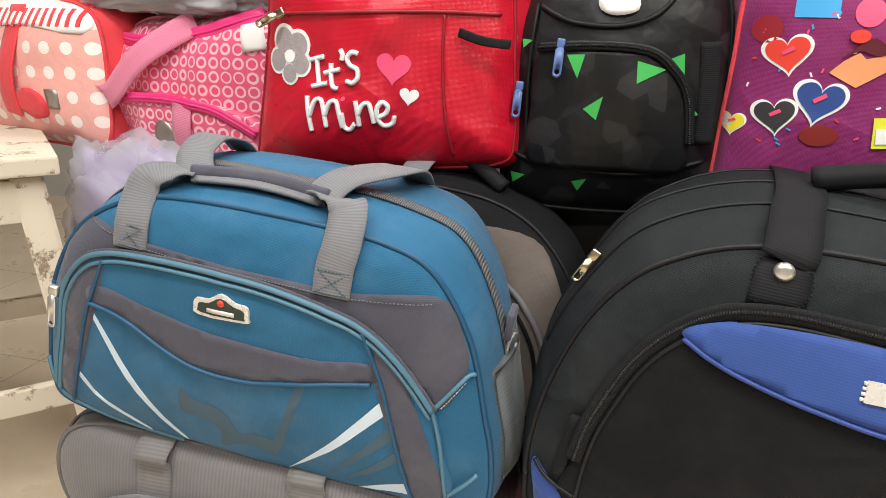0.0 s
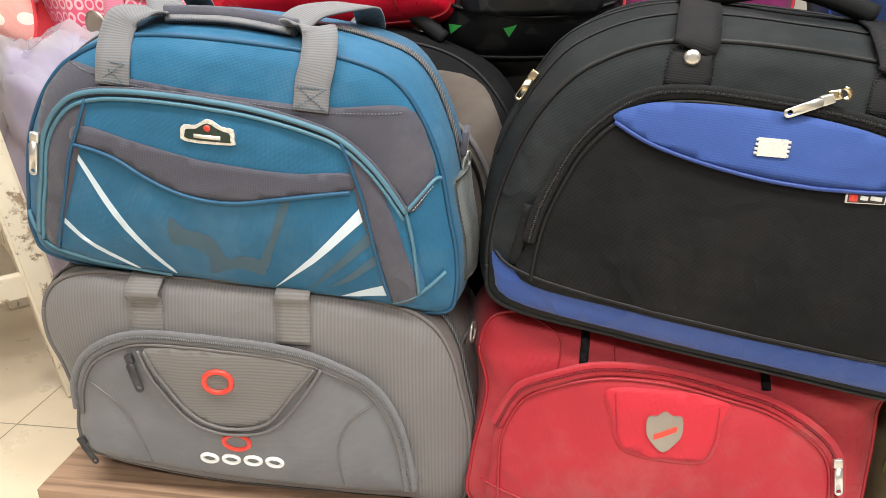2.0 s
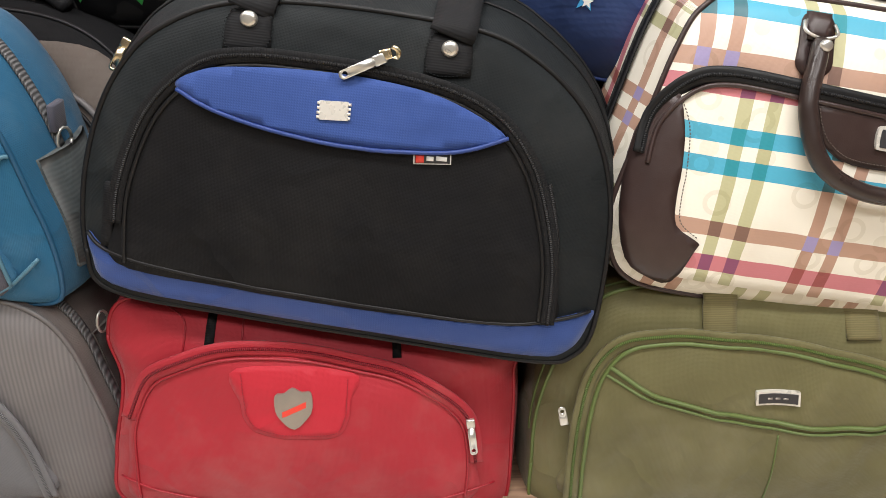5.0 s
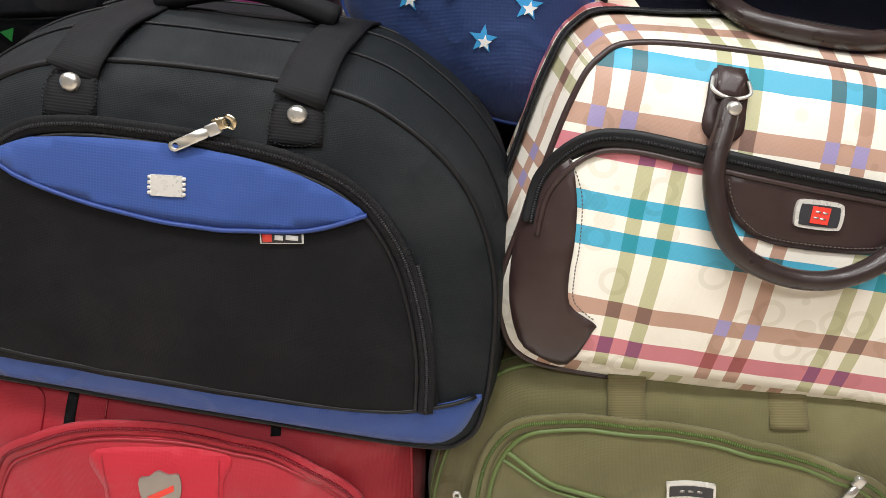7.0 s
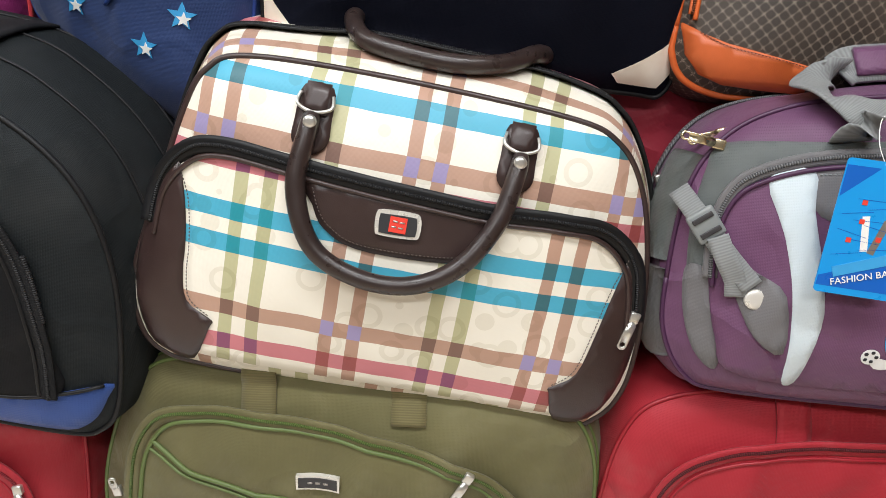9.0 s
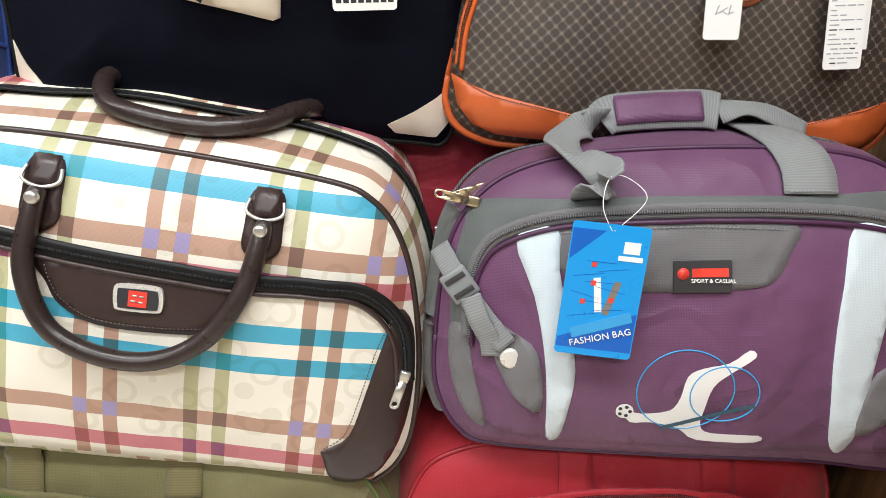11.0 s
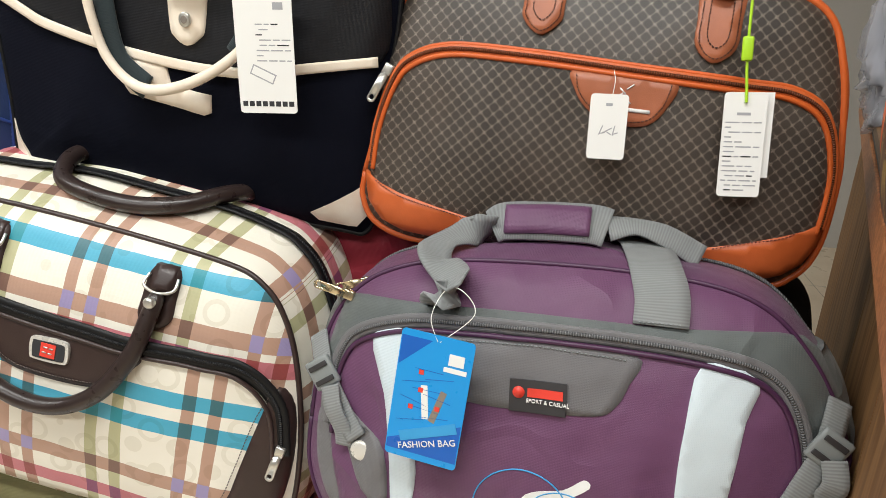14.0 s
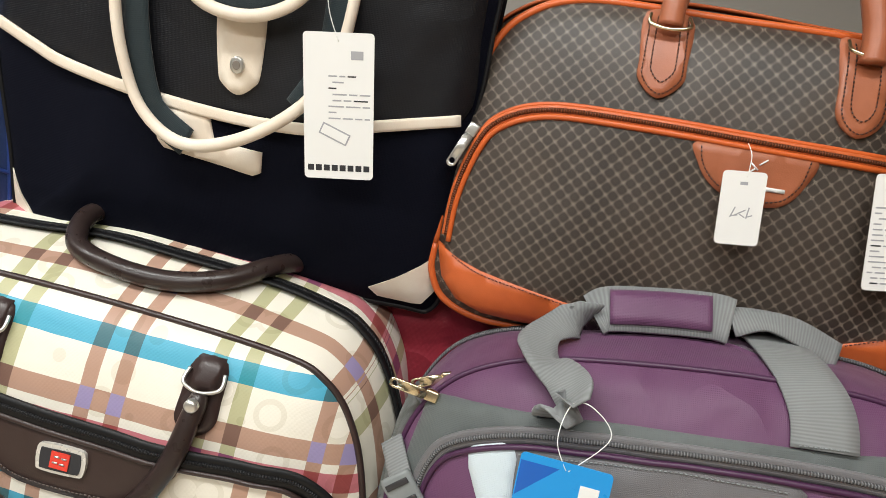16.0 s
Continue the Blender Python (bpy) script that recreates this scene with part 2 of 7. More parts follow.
M_BLUE = cloth("blue_polyester", (30, 94, 130), wear=0.4, sheen=0.1)
M_SLATE = cloth("slate_twill", (72, 72, 84), weave=0.0022)
M_PIPE_BLUE = plain("blue_piping", (24, 78, 112), 0.55)
M_PIPE_TEAL = plain("teal_piping", (78, 120, 140), 0.5)
M_WEB_GREY = cloth("grey_webbing", (118, 118, 122), ribs=(1, 0.0034), crease=0.3)
M_NET = cloth("grey_net", (84, 92, 94), ribs=(1, 0.006), crease=0.6)
M_PRINT_WHITE = plain("white_print", (206, 220, 232), 0.45)
M_PRINT_GREY = plain("grey_print", (62, 92, 110), 0.6, vary=0.3)
M_GREY_CORD = cloth("grey_corded_cloth", (116, 112, 112), ribs=(0, 0.0052), crease=0.4)
M_GREY_CORD_LEVEL = cloth("grey_level_corded_cloth", (118, 114, 112), ribs=(1, 0.0052), crease=0.3)
M_GREY = cloth("grey_cloth", (110, 110, 114), crease=0.4)
# grey side cloth, browner and darker: shade on the bag's end put into colour
M_GREY_SHADED = cloth("shaded_grey_side_cloth", (94, 87, 84), crease=0.7, rough=0.6)
M_GREY_PIPE = plain("grey_piping", (104, 100, 100), 0.5)
M_RED_PRINT = plain("red_print", (226, 66, 52), 0.45)
M_WHITE = plain("white_enamel", (240, 240, 238), 0.4)
M_BLACKGREEN = cloth("black_green_cloth", (25, 29, 31), rough=0.72, wear=0.4, sheen=0.0, dust=0.03, spec=0.2)
M_BLACK = cloth("black_cloth", (20, 20, 22), rough=0.8, wear=0.25, sheen=0.0, dust=0.02, spec=0.16)
M_BLACKWEB = cloth("black_webbing", (26, 26, 28), ribs=(1, 0.003), crease=0.2, dust=0.02, sheen=0, spec=0.2)
M_ROYAL = cloth("royal_blue_oxford", (46, 74, 140), weave=0.003, wear=0.2, dust=0.05)
M_PIPE_ROYAL = plain("royal_piping", (36, 62, 130), 0.5)
M_PIPE_BLACK = plain("black_piping", (20, 20, 22), 0.5, spec=0.3)
M_TEETH_BLACK = teeth("black_zip_teeth", (34, 34, 36))
M_TEETH_GREY = teeth("grey_zip_teeth", (120, 120, 122))
M_STEEL = plain("nickel", (214, 212, 206), 0.3, 0.8, 0.1)
M_PALE = plain("bright_plate", (222, 218, 210), 0.28, 0.3, 0.06)
M_GOLD = plain("pale_gold", (222, 208, 176), 0.25, 1.0, 0.1)
M_PEWTER = plain("pewter", (172, 164, 156), 0.4, 0.7, 0.25)
M_MESH = plain("eyelet_mesh_metal", (122, 118, 112), 0.45, 0.6, 0.3, 0.6, 220)
M_RED = cloth("red_polyester", (164, 33, 46), rough=0.6, wear=0.3, sheen=0.1, dust=0.14, crease=0.6)
M_RED_BRIGHT = cloth("bright_red_polyester", (184, 31, 48), rough=0.6, wear=0.2, dust=0.02)
M_RED_PIPE = plain("red_piping", (150, 24, 38), 0.45)
M_CREAM = leather("cream_leatherette", (232, 217, 198), 0.5)
M_DARKBROWN = leather("dark_brown_leatherette", (52, 38, 36), 0.36)
M_HANDLE = leather("black_brown_handle_leather", (46, 36, 34), 0.3, wear=0.5)
M_PLAID_TOP = plaid("plaid_upper", 0.015, -0.098, ((0.152, 0.021, "cyan"), (0.092, 0.021, "brown"), (0.062, 0.02, "pink"), (0.215, 0.02, "brown")))
M_PLAID_LOW = plaid("plaid_pocket", -0.044, -0.157, ((0.007, 0.02, "cyan"), (-0.03, 0.02, "cyan"), (-0.106, 0.019, "brown"), (-0.15, 0.021, "pink"), (0.062, 0.02, "pink")))
M_PLAID_SIDE = plaid("plaid_gusset", 0.015, -0.098, ((0.036, 0.018, "brown"), (0.126, 0.024, "pink"), (0.2, 0.018, "brown")))
M_OLIVE = cloth("olive_cloth", (100, 95, 60), rough=0.65, wear=0.45, sheen=0.12)
M_OLIVE_PIPE = plain("olive_green_piping", (92, 108, 56), 0.5)
M_OLIVE_WEB = cloth("olive_webbing", (110, 102, 66), ribs=(1, 0.003), crease=0.3)
M_PURPLE = cloth("purple_nylon", (102, 64, 96), rough=0.45, wear=0.35, sheen=0.1, crease=0.8, dust=0.04)
M_PURPLE_PIPE = plain("purple_piping", (70, 36, 68), 0.45)
M_CHAR = cloth("charcoal_nylon", (108, 106, 108), rough=0.5, crease=0.6, dust=0.05)
M_YOKE = cloth("dark_grey_green_nylon", (92, 97, 96), rough=0.5, crease=0.8, dust=0.03)
M_SILVER_CLOTH = cloth("silver_grey_reflective_cloth", (205, 216, 222), rough=0.5, wear=0.15, crease=0.4, dust=0.05)
M_WEB_PALE = cloth("pale_grey_webbing", (136, 138, 138), ribs=(1, 0.0032), crease=0.3)
M_PLASTIC_GREY = plain("grey_buckle_plastic", (132, 136, 136), 0.4)
M_RUBBER = plain("dark_rubber", (52, 50, 52), 0.5)
M_TAG_BLUE = plain("blue_card", (36, 150, 224), 0.3, vary=0.05)
M_TAG_DEEP = plain("deep_blue_card", (26, 96, 190), 0.3, vary=0.05)
M_CARD = plain("white_card", (238, 237, 234), 0.45, vary=0.04)
M_INK = plain("grey_ink", (168, 168, 172), 0.6)
M_INK_BLACK = plain("black_ink", (44, 44, 48), 0.6)
M_LATTICE = lattice("lattice_canvas")
M_TAN = leather("orange_tan_leatherette", (190, 92, 44), 0.42)
M_TAN_BROWN = leather("tan_leather", (158, 92, 62), 0.42)
M_TAN_PIPE = plain("orange_piping", (206, 96, 40), 0.4)
M_LIME = plain("lime_cord", (176, 222, 40), 0.5)
M_NAVYBLACK = cloth("blue_black_suedecloth", (10, 12, 24), rough=0.9, wear=0.2, sheen=0.0, dust=0.0, crease=0.3, spec=0.1)
M_SATIN = cloth("black_satin_nylon", (20, 21, 26), rough=0.42, wear=0.3, sheen=0.0, dust=0.0, crease=0.45)
M_GREENBLACK_WEB = cloth("dark_green_webbing", (30, 42, 46), crease=0.3, dust=0.0)
M_NAVY = cloth("navy_polyester", (31, 53, 100), rough=0.6, wear=0.3, dust=0.03)
M_STAR_BLUE = plain("sky_blue_print", (64, 160, 220), 0.5)
M_SATIN_RED = cloth("glossy_red_satin", (196, 18, 44), rough=0.3, wear=0.35, sheen=0.0, crease=0.9, dust=0.0, folds=9, spec=0.5)
M_SEQUIN = plain("pale_sequins", (206, 194, 196), 0.3, 0.4, 0.4, 0.5, 120)
M_HOTPINK = plain("pink_print", (236, 84, 124), 0.4)
def facets(name):
    """Glossy black cloth printed with faint grey shards."""
    k = Mat(name)
    v = k.node("ShaderNodeTexVoronoi", feature="F1")
    k.put(v.inputs["Vector"], k.uv())
    v.inputs["Scale"].default_value = 30
    tone, _, _ = k.split(v.outputs["Color"])
    col = k.mix(k.math("MULTIPLY", k.ramp(tone, 0.6, 1.0), 0.7), lin(18, 18, 20), lin(50, 49, 49))
    return k.done(col, 0.42, k.bump(k.noise(14, 3), 0.5, 0.008), spec=0.4)


M_CAMO = facets("black_shard_print")
M_RIPSTOP = cloth("black_ripstop", (24, 24, 26), rough=0.45, wear=0.8, sheen=0.0, dust=0.05)
M_GREEN_PRINT = plain("green_print", (66, 176, 84), 0.5)
M_MAGENTA = cloth("plum_canvas", (128, 28, 94), rough=0.6, wear=0.2, dust=0.02)
M_RINGS = dots("ringed_pink_vinyl", (226, 76, 122), (244, 196, 208), 0.026, (224, 50, 104))
M_DOTS = dots("dotted_pink_canvas", (240, 176, 164), (252, 244, 236), 0.05)
M_PINK_WEB = cloth("pink_webbing", (238, 138, 170), ribs=(1, 0.0032), crease=0.3)
M_PINK_ZIP = plain("hot_pink_tape", (236, 60, 134), 0.45)
M_CORAL = cloth("coral_red_canvas", (226, 66, 76), crease=0.5)
M_MAROON = cloth("maroon_cloth", (138, 28, 46), rough=0.55, crease=0.8, dust=0.05)
M_TAUPE = cloth("taupe_cloth", (92, 82, 76), crease=0.5)
M_STARRY = starry("monogram_canvas")
M_PEACH_PIPE = plain("peach_piping", (232, 134, 100), 0.4)
M_PANEL = wood("walnut_laminate", (134, 100, 64), (108, 77, 48), rough=0.62, rings=7.0, gloss=0.2)
M_TRIM = wood("brown_trim_wood", (178, 118, 74), (148, 94, 56), along="X", rings=14.0)
M_BENCH = wood("worn_plywood", (158, 128, 104), (118, 92, 74), along="X", rough=0.6)
M_BENCH_RAW = wood("raw_pine", (196, 160, 118), (150, 112, 78), along="X", rough=0.7)
M_SHELFTOP = wood("yellow_pine_shelf", (214, 166, 92), (186, 132, 62), along="X")
M_STRIP = plain("brown_edge_strip", (122, 92, 62), 0.45)
M_PAINT = worn_paint("worn_cream_paint")
M_FLOOR = tiles("cream_floor_tiles", (222, 206, 182), (204, 186, 160))
M_MARBLE = plain("white_marble", (236, 232, 226), 0.2, vary=0.08, scale=5)
M_CRACK = plain("black_vein", (30, 28, 28), 0.4)
M_FILM = film("clear_film", (214, 214, 220), 0.4)
M_WALL = plain("wall_paint", (188, 184, 178), 0.8, vary=0.05)
# near-black on purpose: the shade between the bags is put into this colour
M_SHELF_SHADE = wood("gap_shade_board", (28, 24, 22), (18, 15, 14), along="X")


# ---- building helpers ----
def spline(pts, steps=7, closed=False):
    """Catmull-Rom curve through control points of two or three coordinates."""
    p = [Vector(q) for q in pts]
    n = len(p)
    out = []
    for i in range(n if closed else n - 1):
        if closed:
            a, b, c, d = p[(i - 1) % n], p[i], p[(i + 1) % n], p[(i + 2) % n]
        else:
            a, b, c, d = p[max(i - 1, 0)], p[i], p[i + 1], p[min(i + 2, n - 1)]
        for j in range(steps):
            t = j / steps
            out.append(0.5 * ((2 * b) + (c - a) * t + (2 * a - 5 * b + 4 * c - d) * t * t + (3 * b - a - 3 * c + d) * t * t * t))
    if not closed:
        out.append(p[-1])
    return out


def cm(pts):
    return [tuple(v / 100 for v in p) for p in pts]


def mesh_object(name, verts, faces, material, uvs=None, smooth=True):
    me = bpy.data.meshes.new(name)
    me.from_pydata([tuple(v) for v in verts], [], faces)
    if smooth:
        me.polygons.foreach_set("use_smooth", [True] * len(me.polygons))
    layer = me.uv_layers.new(name="UVMap")
    src = uvs if uvs else [(v[0], v[2]) for v in verts]
    idx = np.zeros(len(me.loops), dtype=np.int32)
    me.loops.foreach_get("vertex_index", idx)
    layer.data.foreach_set("uv", np.array([tuple(q) for q in src], dtype=np.float32)[idx].ravel())
    me.materials.append(material)
    me.update()
    return new(name, me)


class Thing:
    """A thing built in its own frame (x along, y away from the viewer, z up): an Empty at its base that parents its parts."""

    def __init__(self, name, m, base, label, category, group="", kind=""):
        self.begin(name, m, base, label, category, group, kind)

    def begin(self, name, m, base, label, category, group="", kind=""):
        self.base = Vector(base)
        self.empty = new(name)
        self.empty.empty_display_size = 0.05
        self.empty.matrix_world = m @ Matrix.Translation(self.base)
        tagged(self.empty, label, category, group, kind)

    def part(self, name, verts, faces, material, uvs=None, label="", under=None, smooth=True):
        ob = mesh_object(name, verts, faces, material, uvs, smooth)
        ob.parent = under or self.empty
        if under is None:
            ob.location = -self.base
        return tagged(ob, label)


def tube_mesh(path, radius, sides=7, squash=1.0, capped=True):
    path = [Vector(p) for p in path]
    verts, faces, uvs = [], [], []
    up = Vector((0.13, -1, 0.07)).normalized()
    run = 0.0
    for i, p in enumerate(path):
        t = (path[min(i + 1, len(path) - 1)] - path[max(i - 1, 0)])
        t = t.normalized() if t.length > 1e-9 else Vector((1, 0, 0))
        side = t.cross(up)
        side = side.normalized() if side.length > 1e-6 else Vector((1, 0, 0))
        nrm = side.cross(t)
        run += (p - path[i - 1]).length if i else 0
        r = radius(i / max(1, len(path) - 1)) if callable(radius) else radius
        for j in range(sides):
            a = 2 * math.pi * j / sides
            verts.append(p + side * (r * math.cos(a)) + nrm * (r * squash * math.sin(a)))
            uvs.append((run, j / sides * 0.02))
    for i in range(len(path) - 1):
        for j in range(sides):
            faces.append((i * sides + j, i * sides + (j + 1) % sides, (i + 1) * sides + (j + 1) % sides, (i + 1) * sides + j))
    if capped:
        faces.append(tuple(range(sides))[::-1])
        faces.append(tuple((len(path) - 1) * sides + j for j in range(sides)))
    return verts, faces, uvs


def ribbon_mesh(path, wides, width, thick=0.0022):
    """A strap: path points, the direction of its width at each (or one for all), a width and a thickness."""
    path = [Vector(p) for p in path]
    if not isinstance(wides, list):
        wides = [Vector(wides)] * len(path)
    verts, faces, uvs = [], [], []
    run = 0.0
    for i, p in enumerate(path):
        t = (path[min(i + 1, len(path) - 1)] - path[max(i - 1, 0)]).normalized()
        w = wides[i] if len(wides) == len(path) else wides[0]
        w = (w - t * w.dot(t)).normalized()
        n = t.cross(w)
        run += (p - path[i - 1]).length if i else 0
        h, k = width / 2, thick / 2
        for a, b in ((-h, -k), (-h * 0.5, -k * 1.3), (h * 0.5, -k * 1.3), (h, -k), (h, k), (h * 0.5, k * 1.3), (-h * 0.5, k * 1.3), (-h, k)):
            verts.append(p + w * a + n * b)
            uvs.append((a, run))
    for i in range(len(path) - 1):
        for j in range(8):
            faces.append((i * 8 + j, (i + 1) * 8 + j, (i + 1) * 8 + (j + 1) % 8, i * 8 + (j + 1) % 8))
    faces.append(tuple(range(8)))
    faces.append(tuple((len(path) - 1) * 8 + j for j in range(7, -1, -1)))
    return verts, faces, uvs


def box_mesh(lo, hi, bevel=0.004, turn=None):
    bm = bmesh.new()
    bmesh.ops.create_cube(bm, size=1.0)
    lo, hi = Vector(lo), Vector(hi)
    for v in bm.verts:
        v.co = Vector(((lo[i] + hi[i]) / 2 + v.co[i] * (hi[i] - lo[i])) for i in range(3))
    if bevel:
        bmesh.ops.bevel(bm, geom=bm.edges[:], offset=bevel, segments=2, profile=0.6, affect="EDGES")
    if turn:
        bmesh.ops.transform(bm, matrix=turn, verts=bm.verts[:])
    verts, faces = [v.co.copy() for v in bm.verts], [tuple(v.index for v in f.verts) for f in bm.faces]
    bm.free()
    return verts, faces


def box(name, lo, hi, material, bevel=0.004, turn=None):
    v, f = box_mesh(lo, hi, bevel, turn)
    return mesh_object(name, v, f, material, smooth=False)


class Bag(Thing):
    """A soft bag: a bulged front inside an outline, a gusset round it, and a back. Everything sewn on follows the front."""

    def __init__(self, name, m, outline, depth, label, front, gusset, bulge=0.03, puff=0.02, wrinkle=0.003, seed=0.0, pipe=None, pipe_r=0.0032,
                 category="bag", sink=0.0, back_lift=0.0, steps=9):
        self.line = spline(cm(outline), steps, closed=True)
        us, vs = [p[0] for p in self.line], [p[1] for p in self.line]
        self.c = Vector(((min(us) + max(us)) / 2, (min(vs) + max(vs)) / 2))
        # the edge lies behind the middle by the bulge: widen and drop it a little
        self.line = [self.c + (p - self.c) * (1 + 0.9 * bulge) - Vector((0, 0.3 * bulge)) for p in self.line]
        ang = [math.atan2(p[1] - self.c[1], p[0] - self.c[0]) for p in self.line]
        rad = [(p - self.c).length for p in self.line]
        order = np.argsort(ang)
        self.ang, self.rad = np.array(ang)[order], np.array(rad)[order]
        self.bulge, self.wrinkle, self.seed, self.depth = bulge, wrinkle, seed, depth
        self.begin(name, m, (self.c[0], depth / 2, min(vs)), label, category)
        # front panel
        rings = tuple(k / 20 for k in range(18)) + (0.89, 0.92, 0.945, 0.965, 0.985, 1.0)
        n = len(self.line)
        verts, faces = [self.at(*self.c)], []
        for s in rings[1:]:
            verts += [self.at(*(self.c + (p - self.c) * s)) for p in self.line]
        for j in range(n):
            faces.append((0, 1 + j, 1 + (j + 1) % n))
        for i in range(len(rings) - 2):
            a, b = 1 + i * n, 1 + (i + 1) * n
            for j in range(n):
                faces.append((a + j, b + j, b + (j + 1) % n, a + (j + 1) % n))
        self.front = self.part("front_panel", verts, faces, front)
        # gusset and back
        verts, faces, uvs, k = [], [], [], 0
        levels = (0.0, 0.06, 0.15, 0.28, 0.42, 0.56, 0.7, 0.82, 0.92, 1.0)
        runs = np.cumsum([0] + [(self.line[j] - self.line[j - 1]).length for j in range(1, n)])
        for t in levels:
            for j, p in enumerate(self.line):
                e = self.at(*p)
                d = p - self.c
                w = noise.noise(Vector((p[0] * 9 + seed, t * depth * 11, p[1] * 9))) * wrinkle * 2.2 * math.sin(math.pi * min(1, t * 1.1))
                g = 1 + (puff * 4 * t * (1 - t) + w) / max(0.05, d.length)
                q = self.c + d * g
                tall = max(0.0, p[1] - self.c[1])
                verts.append(Vector((q[0], e[1] + 0.001 + t * depth, q[1] + back_lift * t - sink * t * tall)))
                uvs.append((p[0] if abs(d[1]) > abs(d[0]) * 0.6 else p[1], t * depth))
        for i in range(len(levels) - 1):
            for j in range(n):
                faces.append((i * n + j, (i + 1) * n + j, (i + 1) * n + (j + 1) % n, i * n + (j + 1) % n)[::-1])
        last = (len(levels) - 1) * n
        for s in (0.9, 0.6):
            start = len(verts)
            for j, p in enumerate(self.line):
                o = verts[(len(levels) - 1) * n + j]
                verts.append(Vector((self.c[0] + (o[0] - self.c[0]) * s, o[1] + 0.012, self.c[1] + (o[2] - self.c[1]) * s)))
                uvs.append((o[0], o[2]))
            for j in range(n):
                faces.append((last + j, last + (j + 1) % n, start + (j + 1) % n, start + j))
            last = start
        faces.append(tuple(last + j for j in range(n)))
        self.gusset_obj = self.part("gusset", verts, faces, gusset, uvs)
        self.levels, self.n, self.gverts = levels, n, verts
        if pipe:
            self.seam([tuple(p) for p in self.line] + [tuple(self.line[0])], pipe, pipe_r, name="edge_piping", raw=True)

    def at(self, u, v, off=0.0):
        d = Vector((u, v)) - self.c
        r = d.length
        s = 0.0
        if r > 1e-6:
            a = math.atan2(d[1], d[0])
            s = r / float(np.interp(a, self.ang, self.rad, period=2 * math.pi))
        s = min(s, 1.06)
        y = self.bulge * (s ** 2.6 - 0.05) + (0.012 * ((s - 0.88) / 0.12) ** 2 if s > 0.88 else 0.0)
        q = Vector((u + 0.02 * noise.noise(Vector((u * 5, v * 5, self.seed))), v, 0))
        w = self.wrinkle * (noise.noise(Vector((u * 8 + self.seed, v * 8, self.seed))) + 0.5 * noise.noise(Vector((u * 22, v * 17 + self.seed, 3.1))))
        fold = 1 - abs(noise.noise(Vector((q[0] * 7 + self.seed * 3, q[1] * 4 - q[0] * 5, self.seed + 7))))
        w -= self.wrinkle * 0.9 * max(0.0, fold - 0.72) / 0.28
        return Vector((u, y - off + w * (1 - s ** 4) if s < 1 else y - off, v))

    def top(self, u, t, lift=0.0):
        """A point on the upper gusset: at u along the bag, t of its depth."""
        best = min((j for j in range(self.n) if self.line[j][1] > self.c[1]), key=lambda j: abs(self.line[j][0] - u))
        i = min(range(len(self.levels) - 1), key=lambda i: abs((self.levels[i] + self.levels[i + 1]) / 2 - t))
        f = (t - self.levels[i]) / (self.levels[i + 1] - self.levels[i])
        p = self.gverts[i * self.n + best].lerp(self.gverts[(i + 1) * self.n + best], f)
        return Vector((u, p[1], p[2] + lift))

    def round_path(self, t, lift=0.0, lo=-9.0, upper=True):
        """The line round the gusset at t of its depth."""
        i = min(range(len(self.levels) - 1), key=lambda i: abs((self.levels[i] + self.levels[i + 1]) / 2 - t))
        f = (t - self.levels[i]) / (self.levels[i + 1] - self.levels[i])
        out = []
        for j in range(self.n):
            p = self.gverts[i * self.n + j].lerp(self.gverts[(i + 1) * self.n + j], f)
            d = Vector((p[0] - self.c[0], 0, p[2] - self.c[1])).normalized()
            if p[2] > lo:
                out.append((math.atan2(p[2] - self.c[1], p[0] - self.c[0]), p + d * lift, d))
        out.sort(key=lambda q: -((q[0] + math.pi / 2) % (2 * math.pi)))
        return [q[1] for q in out], [q[2] for q in out]

    def side_panel(self, name, material, zlo, zhi, t0, t1, right=True, lift=0.004, label=""):
        """A pocket laid over the gusset's end, between two heights and two depths."""
        js = [j for j in range(self.n) if zlo <= self.line[j][1] <= zhi and (self.line[j][0] > self.c[0]) == right]
        js.sort(key=lambda j: self.line[j][1])
        ls = [i for i, t in enumerate(self.levels) if t0 <= t <= t1]
        verts, faces, uvs = [], [], []
        for layer in (lift, -0.002):
            for i in ls:
                for j in js:
                    p = self.gverts[i * self.n + j]
                    out = Vector((p[0] - self.c[0], 0, p[2] - self.c[1])).normalized()
                    puffed = layer + (0.006 * math.sin(math.pi * ls.index(i) / max(1, len(ls) - 1)) if layer > 0 else 0)
                    verts.append(p + out * puffed)
                    uvs.append((p[1], p[2]))
        w, h = len(js), len(ls)
        for a in range(h - 1):
            for b in range(w - 1):
                q = (a * w + b, a * w + b + 1, (a + 1) * w + b + 1, (a + 1) * w + b)
                faces += [q, tuple(k + w * h for k in q[::-1])]
        ring = [b for b in range(w)] + [a * w + w - 1 for a in range(1, h)] + [(h - 1) * w + b for b in range(w - 2, -1, -1)] + [a * w for a in range(h - 2, 0, -1)]
        for a, b in zip(ring, ring[1:] + ring[:1]):
            faces.append((a, b, b + w * h, a + w * h))
        return self.part(name, verts, faces, material, uvs, label)

    def patch(self, name, poly, material, off=0.0022, label="", steps=5, curved=True, under=None, grid=0.011, thick=None, raw=False):
        """A sewn-on panel inside a closed outline, with its own thickness."""
        ctrl = poly if raw else cm(poly)
        line = spline(ctrl, steps, closed=True) if curved else []
        if not curved:
            for a, b in zip(ctrl, ctrl[1:] + ctrl[:1]):
                a, b = Vector(a), Vector(b)
                cnt = max(1, int((b - a).length / grid))
